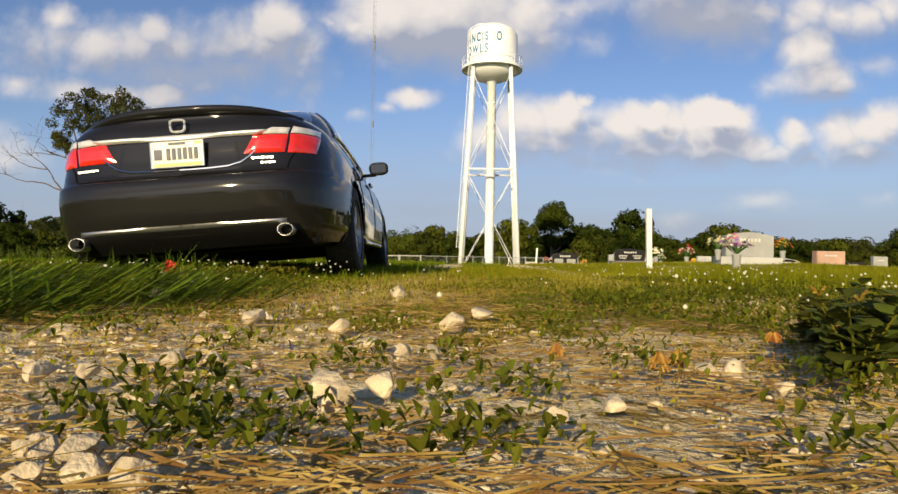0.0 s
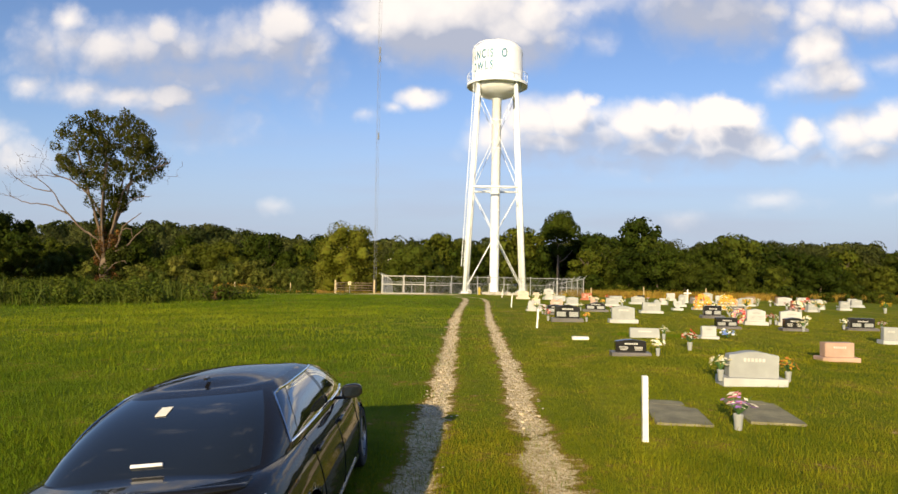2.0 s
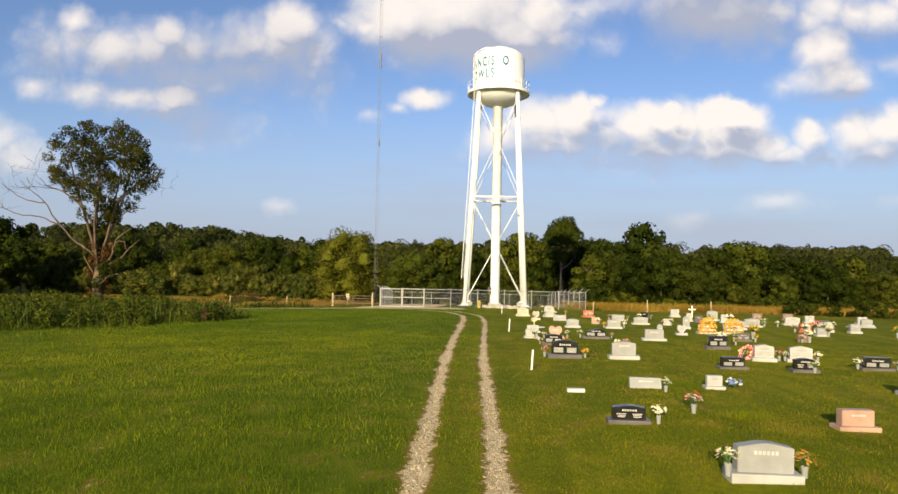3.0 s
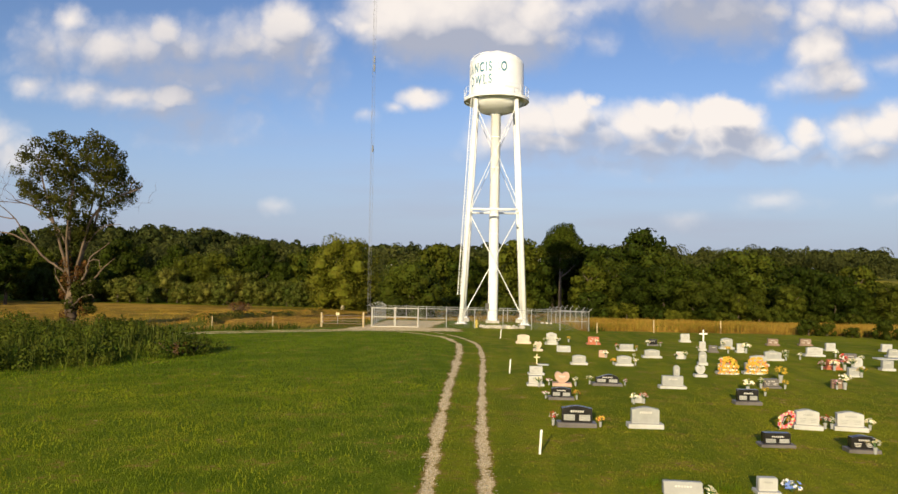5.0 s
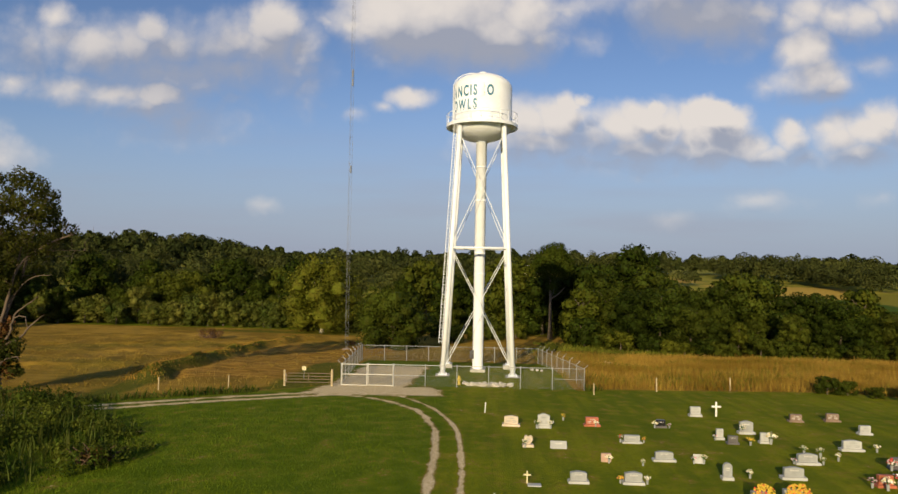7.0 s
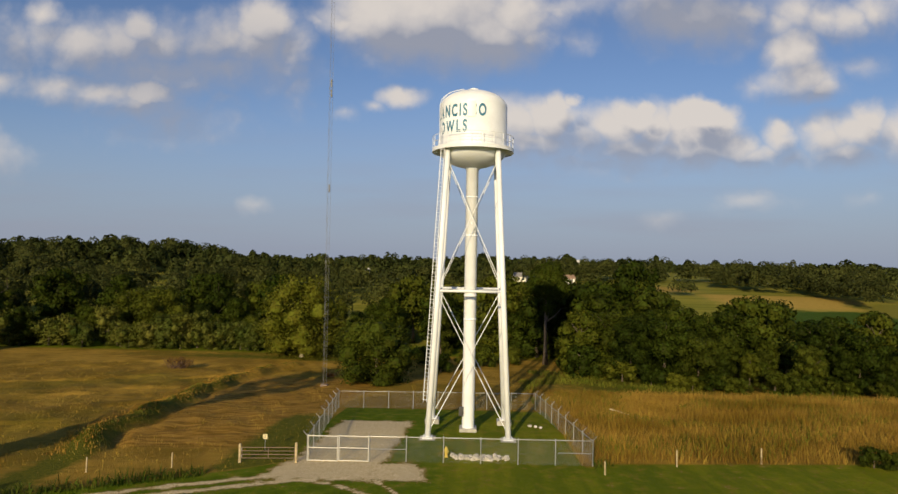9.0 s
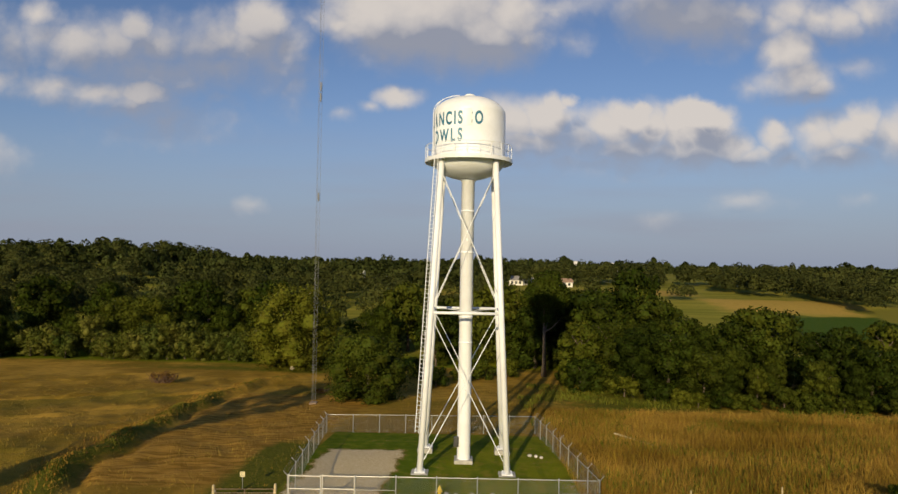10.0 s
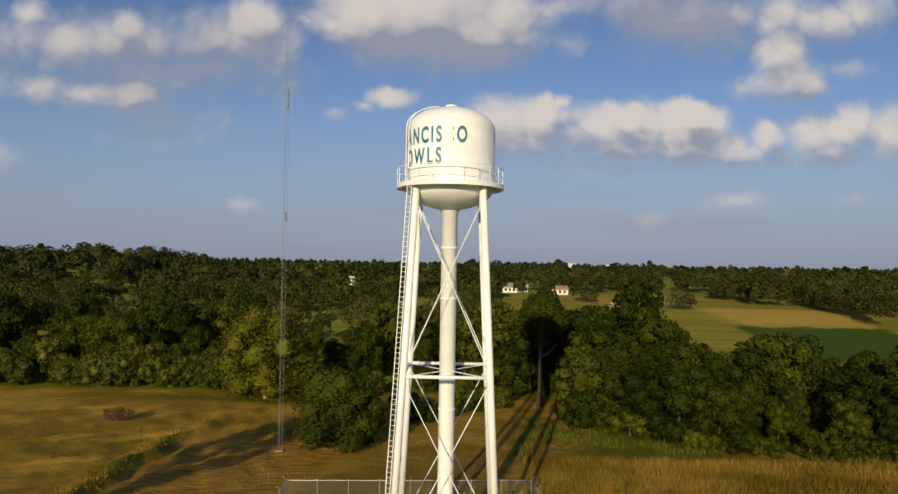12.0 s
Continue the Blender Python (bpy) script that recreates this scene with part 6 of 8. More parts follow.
    # seams beside the lid
    for side in (1, -1):
        bm = bmesh.new()
        # the glint along the recess crease, laid on as a thin chrome tube
        edge = [(0.0, 0.690), (0.15, 0.690), (0.28, 0.695), (0.36, 0.715), (0.41, 0.75), (0.45, 0.79)]
        tube(bm, [skin_out(A(max(x, 0.001), h), h, 0.006, side) for x, h in edge], 0.006, 5)
        part("lid_crease", bm, M["chrome"], t, "chrome line drawing the glint on the plate recess crease")
        bm = bmesh.new()
        tube(bm, [skin_out(A(x, h), h, 0.002, side) for x, h in ((0.62, 0.668), (0.635, 0.72), (0.68, 0.79))], 0.004, 5)
        part("seam", bm, M["black_trim"], t)
    # tail lip
    bm = bmesh.new()
    rows = []
    for u in np.linspace(-0.69, 0.69, 33):
        e = 1 - (abs(u) / 0.69) ** 4
        y0 = 0.115 + 0.24 * (abs(u) / 0.69) ** 3
        z0 = 1.015 + 0.028 * (1 - (u / 0.69) ** 2)
        rows.append([bm.verts.new(c) for c in ((u, y0 - 0.035 * e, z0 + 0.032 * e), (u, y0 + 0.03, z0 + 0.045 * e), (u, y0 + 0.16, z0 + 0.01), (u, y0 + 0.10, z0 - 0.02), (u, y0, z0 - 0.02))])
    for r0, r1 in zip(rows, rows[1:]):
        for i in range(5):
            bm.faces.new((r0[i], r0[(i + 1) % 5], r1[(i + 1) % 5], r1[i]))
    bm.faces.new(rows[0])
    bm.faces.new(rows[-1][::-1])
    part("boot_spoiler", bm, M["paint"], t, "glossy black lip spoiler", True)
    # number plate, its writing as plain strokes
    py = 0.045
    bm = bmesh.new()
    box(bm, 0, py, 0.785, 0.305, 0.012, 0.155, 0.004)
    pl = part("number_plate", bm, M["plate"], t, "cream number plate with a yellowish band")
    for i in range(6):
        bm = bmesh.new()
        box(bm, -0.052 + i * 0.032, py - 0.0085, 0.785, 0.021, 0.005, 0.068)
        part("plate_mark", bm, M["plate_ink"], pl)
    bm = bmesh.new()
    box(bm, -0.112, py - 0.008, 0.785, 0.045, 0.004, 0.06)
    box(bm, 0, py - 0.008, 0.846, 0.10, 0.004, 0.014)
    part("plate_crest", bm, M["plate_ink"], pl)
    bm = bmesh.new()
    box(bm, 0, py - 0.0075, 0.722, 0.28, 0.003, 0.02)
    box(bm, 0.12, py - 0.0075, 0.846, 0.04, 0.003, 0.014)
    part("plate_band", bm, M["plate_band"], pl)
    bm = bmesh.new()
    for x, z, sx, sz in ((0, 0.864, 0.312, 0.006), (0, 0.706, 0.312, 0.006), (-0.154, 0.785, 0.006, 0.162), (0.154, 0.785, 0.006, 0.162)):
        box(bm, x, py - 0.004, z, sx, 0.016, sz, 0.003)
    part("plate_frame", bm, M["chrome"], pl)
    # maker's badge as a plain bright ring, model marks as plain strokes
    bm = bmesh.new()
    ring = [(0.042 * math.copysign(abs(math.cos(a)) ** 0.5, math.cos(a)) * (1 + 0.12 * math.sin(a)), 0.035 * math.copysign(abs(math.sin(a)) ** 0.5, math.sin(a))) for a in np.linspace(0, 2 * math.pi, 29)]
    tube(bm, [(x, 0.068, 0.955 + z) for x, z in ring], 0.0075, 6)
    part("badge", bm, M["bright_trim"], t, "plain chrome badge")
    for x0, z, n, w, h in ((0.43, 0.735, 5, 0.020, 0.014), (0.48, 0.704, 4, 0.016, 0.013), (-0.60, 0.725, 6, 0.017, 0.014)):
        for i in range(n):
            bm = bmesh.new()
            x = x0 + i * (w + 0.006)
            p = skin_out(A(abs(x), z), z, 0.004, 1 if x > 0 else -1)
            box(bm, p.x, p.y, p.z, w, 0.006, h * (0.8 if i % 2 else 1))
            part("model_mark", bm, M["bright_trim"], t)
    # exhaust tips
    for side in (1, -1):
        bm = bmesh.new()
        prof = []
        for r, y in ((0.036, 0.20), (0.039, 0.015), (0.036, 0.008), (0.031, 0.02), (0.030, 0.19)):
            prof.append([bm.verts.new((side * 0.60 + 1.25 * r * math.cos(a), y, 0.295 + r * math.sin(a))) for a in (2 * math.pi * i / 24 for i in range(24))])
        for r0, r1 in zip(prof, prof[1:]):
            for i in range(24):
                bm.faces.new((r0[i], r0[(i + 1) % 24], r1[(i + 1) % 24], r1[i]))
        bm.faces.new(prof[-1])
        tip = part("exhaust_tip", bm, M["alloy"], t, "oval chrome exhaust tip", True)
        bm = bmesh.new()
        rod(bm, (side * 0.60, 0.12, 0.295), (side * 0.60, 0.15, 0.295), 0.037, sides=20)
        part("bore", bm, M["black_trim"], tip)
    # underside
    bm = bmesh.new()
    box(bm, 0, CAR_L / 2, 0.27, 1.5, CAR_L - 0.5, 0.14, 0.03)
    for ws in WHEELS:
        for side in (1, -1):
            box(bm, side * 0.66, ws, 0.42, 0.30, 0.70, 0.44, 0.05)
    part("underbody", bm, M["black_trim"], t)
    # wheels
    for k, ws in enumerate(WHEELS):
        for side in (1, -1):
            w = new("wheel")
            w.parent = t
            w.matrix_local = pose(side * 0.795, ws, WHEEL_Z, 0, 90 * side, 0)
            bm = bmesh.new()
            turned(bm, [(0.225, -0.11), (0.30, -0.112), (0.322, -0.095), (WHEEL_R, -0.06), (WHEEL_R, 0.06), (0.322, 0.095), (0.30, 0.112), (0.225, 0.11)], 40)
            part("tyre", bm, M["rubber"], w, "black tyre")
            bm = bmesh.new()
            turned(bm, [(0.226, 0.10), (0.215, 0.105), (0.205, 0.07), (0.205, -0.05), (0.226, -0.1)], 40)
            turned(bm, [(0.0, 0.085), (0.035, 0.085), (0.05, 0.07), (0.05, 0.03)], 20)
            for i in range(5):
                a = 2 * math.pi * i / 5
                for o in (-0.16, 0.16):
                    p, q = Vector((0.04 * math.cos(a), 0.04 * math.sin(a), 0.072)), Vector((0.21 * math.cos(a + o), 0.21 * math.sin(a + o), 0.088))
                    d = q - p
                    box(bm, *((p + q) / 2), d.length, 0.026, 0.024, 0.006, Matrix.Rotation(math.atan2(d.y, d.x), 4, "Z"))
            part("rim", bm, M["alloy"], w, "grey alloy rim with split spokes")
            bm = bmesh.new()
            rod(bm, (0, 0, -0.02), (0, 0, 0.01), 0.16, sides=28)
            part("brake_disc", bm, M["steel"], w)
    # mirrors, handles
    for side in (1, -1):
        mi = new("door_mirror")
        mi.parent = t
        mi.matrix_local = pose(side * 0.965, 2.86, 1.03, 0, 0, 0)
        bm = bmesh.new()
        made = bmesh.ops.create_uvsphere(bm, u_segments=20, v_segments=12, radius=1.0)["verts"]
        for v in made:
            c = v.co
            v.co = Vector((math.copysign(abs(c.x) ** 0.7, c.x) * 0.10, max(-0.35, c.y) * 0.10, math.copysign(abs(c.z) ** 0.7, c.z) * 0.066))
        box(bm, -side * 0.10, 0.02, -0.06, 0.14, 0.05, 0.03, 0.01)
        part("mirror_shell", bm, M["paint"], mi, "black mirror shell", True)
        bm = bmesh.new()
        box(bm, 0, -0.038, 0.0, 0.15, 0.006, 0.088, 0.002)
        part("mirror_glass", bm, M["glass"], mi)
        for s in (1.62, 2.62):
            bm = bmesh.new()
            h = 0.865
            a = wrap(s, h)
            p = skin_out(a, h, 0.022, side)
            box(bm, p.x, p.y, p.z, 0.028, 0.20, 0.032, 0.012)
            part("door_handle", bm, M["paint"], t)
        for s in (1.50, 2.46, 3.45):
            bm = bmesh.new()
            tube(bm, [skin_out(wrap(s + (0.10 * (0.6 - h) if s < 1.6 else 0), h), h, 0.002, side) for h in np.linspace(0.30, 0.99, 9)], 0.0035, 4)
            part("door_seam", bm, M["black_trim"], t)
        bm = bmesh.new()
        tube(bm, [skin_out(wrap(s, 0.25), 0.25, 0.006, side) for s in np.linspace(1.52, 3.42, 12)], 0.03, 6)
        part("side_skirt", bm, M["paint"], t, shade=True)
    # brake light strip inside the rear glass and a roof aerial
    bm = bmesh.new()
    p = cabin(0.0, 0.14)
    box(bm, 0, p.y + 0.006, p.z + 0.014, 0.20, 0.02, 0.022, 0.004, Matrix.Rotation(radians(-25), 4, "X"))
    part("high_brake_lamp", bm, M["lamp_clear"], t, "pale high-level lamp in the rear window")
    # parking tag that hangs inside at the mirror, placed on the opaque glass
    bm = bmesh.new()
    lo, hi = cabin(0.0, 0.62), cabin(0.0, 0.73)
    out = Vector((0, -(hi.z - lo.z), hi.y - lo.y)).normalized() * 0.004
    face = [bm.verts.new(Vector((x, q.y, q.z)) + out) for x, q in ((-0.17, lo), (-0.09, lo), (-0.085, hi), (-0.165, hi))]
    ex = bmesh.ops.extrude_face_region(bm, geom=[bm.faces.new(face)])
    bmesh.ops.translate(bm, vec=out * 0.6, verts=[v for v in ex["geom"] if isinstance(v, bmesh.types.BMVert)])
    part("window_sticker", bm, M["plate"], t, "small pale square mirror tag, shown on the rear window")
    bm = bmesh.new()
    box(bm, 0, 1.74, 1.432, 0.03, 0.08, 0.02, 0.008)
    part("roof_aerial", bm, M["paint"], t)
    return t


car()


# ---------------------------------------------------------------- trees
def cards(centres, normals, sizes, rng, lobes=True):
    """Leaf sprays: bent quads facing roughly along the normals."""
    n = len(centres)
    a = rng.normal(size=(n, 3))
    nn = normals + 0.42 * rng.normal(size=(n, 3))
    nn /= np.linalg.norm(nn, axis=1, keepdims=True) + 1e-9
    u = np.cross(nn, a)
    u /= np.linalg.norm(u, axis=1, keepdims=True) + 1e-9
    v = np.cross(nn, u)
    s = sizes[:, None]
    ratio = rng.uniform(0.55, 1.0, (n, 1))
    bend = nn * s * 0.28
    p0 = centres - u * s * 0.5 - bend * 0.4
    p1 = centres - v * s * 0.42 * ratio + bend * 0.3
    p2 = centres + u * s * 0.55 - bend * 0.6
    p3 = centres + v * s * 0.42 * ratio + bend * 0.3
    verts = np.stack([p0, p1, p2, p3], 1).reshape(-1, 3)
    return verts, np.arange(4 * n).reshape(n, 4)


def soften(me, centres, out):
    """Leaf normals lean towards the way out of the clump."""
    v = np.empty(len(me.vertices) * 3, np.float32)
    me.vertices.foreach_get("co", v)
    v = v.reshape(-1, 4, 3)
    flat = np.cross(v[:, 2] - v[:, 0], v[:, 3] - v[:, 1])
    flat /= np.linalg.norm(flat, axis=1, keepdims=True) + 1e-9
    n = out * 0.45 + flat * 0.6
    n /= np.linalg.norm(n, axis=1, keepdims=True) + 1e-9
    me.polygons.foreach_set("use_smooth", np.full(len(me.polygons), True))
    me.normals_split_custom_set_from_vertices(np.repeat(n, 4, 0))


def crown_mesh(name, lobes, count, size, mat, seed, clumps=0, core=0.0):
    """Sprays over a set of lobes (x, y, z, rx, ry, rz), thick at the skin and open inside.
    With clumps, the sprays gather in round tufts on each lobe; with core, an added inner shell stops light passing
    through each lobe."""
    rng = np.random.default_rng(seed)
    vol = np.array([l[3] * l[4] + l[4] * l[5] + l[3] * l[5] for l in lobes])
    picks = rng.choice(len(lobes), count, p=vol / vol.sum())
    L = np.array(lobes)[picks]
    d = rng.normal(size=(count, 3))
    d /= np.linalg.norm(d, axis=1, keepdims=True)
    if clumps:
        # the tufts of each lobe, as ways out of it
        tuft = rng.normal(size=(len(lobes), clumps, 3))
        tuft /= np.linalg.norm(tuft, axis=2, keepdims=True)
        tuft[..., 2] = tuft[..., 2] * 0.85 + 0.15
        big = rng.uniform(0.36, 0.58, (len(lobes), clumps))
        which = rng.integers(0, clumps, count)
        way, rad = tuft[picks, which], big[picks, which]
        # a good third of the sprays fill in between the tufts
        loose = rng.random(count) < 0.38
        d = d + np.where(loose, 0.0, 0.5)[:, None] * way
        d /= np.linalg.norm(d, axis=1, keepdims=True)
        r = 1 - 0.34 * rng.random(count) ** 1.6
        c = L[:, :3] + L[:, 3:] * np.where(loose[:, None], d * (0.98 * r)[:, None], way * 0.62 + d * (rad * r)[:, None])
    else:
        lump = 1 + 0.13 * np.sin(5 * d[:, 0] + picks) * np.cos(4 * d[:, 2] + 2 * picks) + 0.10 * np.sin(11 * d[:, 1] + picks)
        r = (1 - 0.42 * rng.random(count) ** 2.2) * lump
        c = L[:, :3] + d * L[:, 3:] * r[:, None]
    sz = size * rng.uniform(0.55, 1.35, count)
    verts, faces = cards(c, d - np.array([0, 0, 0.10]), sz, rng)
    outs = d
    if core:
        # 6 x 10 patches round each lobe, set unevenly
        P, Q = np.meshgrid(np.linspace(-1.5, 1.5, 7), np.linspace(0, 2 * math.pi, 11), indexing="ij")
        ball = np.stack([np.cos(P) * np.cos(Q), np.cos(P) * np.sin(Q), np.sin(P)], -1)
        quad = np.stack([ball[:-1, :-1], ball[:-1, 1:], ball[1:, 1:], ball[1:, :-1]], 2).reshape(-1, 4, 3)
        wob = 1 + 0.10 * np.sin(7 * quad[..., :1] + 3) * np.cos(6 * quad[..., 1:2]) + 0.08 * np.sin(9 * quad[..., 2:])
        extra = np.concatenate([quad * wob * core * np.array(l[3:]) + np.array(l[:3]) for l in lobes])
        verts = np.concatenate([verts, extra.reshape(-1, 3)])
        faces = np.arange(len(verts)).reshape(-1, 4)
        mid = quad.mean(1)
        outs = np.concatenate([d, np.tile(mid / np.linalg.norm(mid, axis=1, keepdims=True), (len(lobes), 1))])
    me = raw_mesh(name, verts, faces, [mat])
    soften(me, None, outs)
    return me


def trunk_bm(h, r, rng, limbs=5, reach=0.22):
    bm = bmesh.new()
    lean = rng.uniform(-0.04, 0.04, 2)
    pts = [(lean[0] * h * f * f, lean[1] * h * f * f, h * f) for f in np.linspace(0, 1, 7)]
    tube(bm, [(p[0], p[1], p[2] - (0.3 if i == 0 else 0)) for i, p in enumerate(pts)], [r * (1.5 if i == 0 else 1) * (1 - 0.75 * i / 6) for i in range(7)], 8)
    for k in range(limbs):
        f = rng.uniform(0.35, 0.85)
        a = rng.uniform(0, 6.28)
        o = Vector((lean[0] * h * f * f, lean[1] * h * f * f, h * f))
        l = h * reach * rng.uniform(0.6, 1.1)
        tube(bm, [o, o + Vector((math.cos(a) * l * 0.5, math.sin(a) * l * 0.5, l * 0.35)), o + Vector((math.cos(a) * l, math.sin(a) * l, l * 0.9))], [r * 0.45, r * 0.3, r * 0.1], 5)
    return bm


def tree_template(name, h, width, count, size, mat, seed, label, group="woodland trees", low=0.12, bark="bark", lobes=15, clumps=9):
    """A broadleaf tree: a domed crown of many lobes round a limbed trunk."""
    rng = np.random.default_rng(seed)
    t = thing(name, Matrix.Identity(4), label, "tree", group)
    part("trunk", trunk_bm(h * 0.78, h * 0.018 + 0.05, rng), M[bark], t, shade=True)
    shape = [(0, 0, h * 0.50, width * 0.27, width * 0.27, h * 0.30), (rng.uniform(-0.06, 0.06) * width, rng.uniform(-0.06, 0.06) * width, h * 0.77, width * 0.22, width * 0.22, h * 0.13)]
    for k in range(lobes):
        f = low + (0.80 - low) * (k + rng.uniform(0.1, 0.9)) / lobes
        a = k * 2.4 + rng.uniform(-0.5, 0.5)
        girth = math.sin(math.pi * min(0.93, 0.20 + 0.72 * f)) ** 0.8
        s = width * rng.uniform(0.13, 0.23) * (0.65 + 0.35 * girth)
        rad = max(0.0, width * 0.5 * girth * rng.uniform(0.82, 1.06) - s * 0.9)
        shape.append((math.cos(a) * rad, math.sin(a) * rad, h * f, s, s, s * rng.uniform(0.75, 1.05)))
    c = new("crown", crown_mesh("crown", shape, count, size, mat, seed + 100, clumps, 0.50))
    c.parent = t
    return t


def plant(template, x, y, scale=1.0, tall=1.0, turn=None, used=[]):
    m = pose(x, y, on(x, y) - 0.1, 0, 0, random.uniform(0, 360) if turn is None else turn) @ Matrix.Diagonal((scale, scale, scale * tall, 1))
    if template.name not in used:
        used.append(template.name)
        template.matrix_world = m
        return template
    return copy_thing(template, m)


random.seed(21)
WOOD = "leafy green broadleaf tree in the wood edge"
SPECIES = ((13, 9.0, "crown", 1), (15, 9.5, "crown", 2), (11, 8.0, "crown_light", 3), (12, 10.0, "crown", 4), (16, 10.5, "crown_light", 5))
NEAR = [tree_template("broadleaf_tree", h, w, 9000, 0.34, M[m], s, WOOD) for h, w, m, s in SPECIES]
BACK = [tree_template("broadleaf_tree", h, w, 3800, 0.48, M[m], s + 10, WOOD, lobes=11, clumps=6) for h, w, m, s in SPECIES]
SHRUB = [tree_template("tall_shrub", h, w, 2300, 0.26, M["brush"], s, "pale green willow-like shrub at the meadow edge", "meadow edge shrubs", 0.05, lobes=9, clumps=7) for h, w, s in ((5.5, 5.0, 31), (4.2, 5.0, 32))]
FRINGE = [tree_template("bush", 3.4, 5.0, 2300, 0.24, M["crown_light"], s, "green bush at the foot of the wood", "wood edge bushes", 0.02, lobes=9, clumps=7) for s in (45, 46)]
BUSH = [tree_template("bush", 3.2, 4.2, 1900, 0.24, M["crown"], s, "dark green bush at the wood edge", "wood edge bushes", 0.02, lobes=8, clumps=7) for s in (41, 42)]

# single trees that stand out
syc = tree_template("sycamore_tree", 17.5, 18.0, 17000, 0.40, M["sycamore"], 61, "broad yellow-green sycamore with pale limbs at the meadow edge", "", 0.08, "sycamore_bark", 30, 10)
plant(syc, -30.5, 141.0, 1.0, 1.0, 20)
dense = tree_template("dense_tree", 10.0, 13.5, 13000, 0.30, M["crown"], 62, "low dense dark green tree behind the yard", "", 0.03, "bark", 24, 10)
plant(dense, -11.6, 109.5, 1.0, 1.0, 0)
pole_t = thing("pole_tree", pose(15.9, 139.0, on(15.9, 139)), "tall bare-trunked tree with a round dark crown", "tree")
part("trunk", trunk_bm(15.5, 0.42, np.random.default_rng(70), 4, 0.2), M["bark"], pole_t, shade=True)
ob = new("crown", crown_mesh("crown", [(0, 0, 15.0, 3.6, 3.6, 3.6), (-2.2, -0.8, 14.0, 2.3, 2.3, 2.4), (2.4, -0.9, 14.4, 2.3, 2.3, 2.5), (0.3, -0.6, 17.6, 2.4, 2.4, 1.9), (-1.2, -1.2, 16.2, 2.0, 2.0, 1.9), (1.4, -1.0, 16.4, 1.8, 1.8, 1.7), (0.2, 0, 10.4, 1.2, 1.2, 1.5)], 7500, 0.36, M["crown_light"], 71, 9, 0.5))
ob.parent = pole_t
TALL = {t.name: k[0] for kinds in (NEAR, BACK) for t, k in zip(kinds, SPECIES)}


def wood(x, y, lo=0.72, hi=1.0, extra=0.0, rise=0.036, kinds=None):
    """Plants one tree whose top keeps below the skyline of the wood."""
    top = (2.8 + rise * y) * random.choice((random.uniform(lo, hi), random.uniform(lo * 0.9, lo + 0.1), random.uniform(hi - 0.05, hi + 0.08))) + extra
    top += 1.7 * noise.noise((x * 0.075, y * 0.05, 3.0))
    t = random.choice(kinds or BACK)
    k = 0.94 * (top - on(x, y)) / TALL[t.name]
    plant(t, x, y, min(1.15, max(0.5, k)) * random.uniform(0.92, 1.12), k / min(1.15, max(0.5, k)))


def wood_edge(x):
    """Where the wood on the right begins."""
    return float(np.interp(x, [16, 20, 25, 30, 37, 48, 60, 100], [134, 127, 118, 111, 109, 107, 105, 103]))


# wood beyond the meadow on the right: a front belt, and a deeper stand behind it
for k in range(18):
    x = 22 + k * 3.9 + random.uniform(-1.2, 1.2)
    wood(x, wood_edge(x) + 3.5 + random.uniform(-1.0, 2.5), 0.52, 1.0, 0, 0.036, NEAR)
for k in range(15):
    x = 22 + k * 4.6 + random.uniform(-1.5, 1.5)
    wood(x, wood_edge(x) + 10 + random.uniform(-2, 3), 0.62, 1.08, 0, 0.038, NEAR)
for k in range(30):
    x, y = 20 + k * 2.2 + random.uniform(-1, 1), random.uniform(124, 146)
    if x - 8 < 46 < x + 2 and y > 130:
        y -= 8
    swell = 1.6 * math.exp(-((x - 35) / 6.0) ** 2 - ((y - 138) / 14) ** 2)
    wood(x, y, 0.60, 0.98, swell, 0.038)
for x, y, top in ((36.5, 137.5, 11.9), (32, 134, 11.0), (40.5, 140, 11.0), (29, 131, 10.0)):
    plant(NEAR[1], x, y, (top - on(x, y)) / 15 * 0.92, 0.98)
for k, (x, y, top) in enumerate(((36.6, 123, 11.6), (40.2, 126, 10.6), (44.0, 124, 9.4), (48.0, 121, 8.8))):
    kind = (0, 1, 3, 4)[k]
    plant(NEAR[kind], x, y, (top - on(x, y)) / SPECIES[kind][0] * 0.96, 0.98, 70 * k)
for k in range(14):
    x, y = random.uniform(20, 44), random.uniform(146, 176)
    wood(x, y, 0.8, 1.0, 3.0 * math.exp(-((x - 42) / 7) ** 2 - ((y - 168) / 16) ** 2))
for k in range(34):
    x = 18 + k * 2.5 + random.uniform(-1, 1)
    plant(random.choice(BUSH + BUSH + FRINGE), x, wood_edge(x) + random.uniform(-0.8, 2.0), random.uniform(0.7, 1.2), random.uniform(0.8, 1.1))
# hedge at the far right corner of the lawn
for k in range(14):
    plant(random.choice(BUSH), 31.5 + k * 1.5 + random.uniform(-0.4, 0.4), 66.4 - k * 0.9 + random.uniform(-0.5, 0.5), random.uniform(0.35, 0.6), random.uniform(0.9, 1.2))
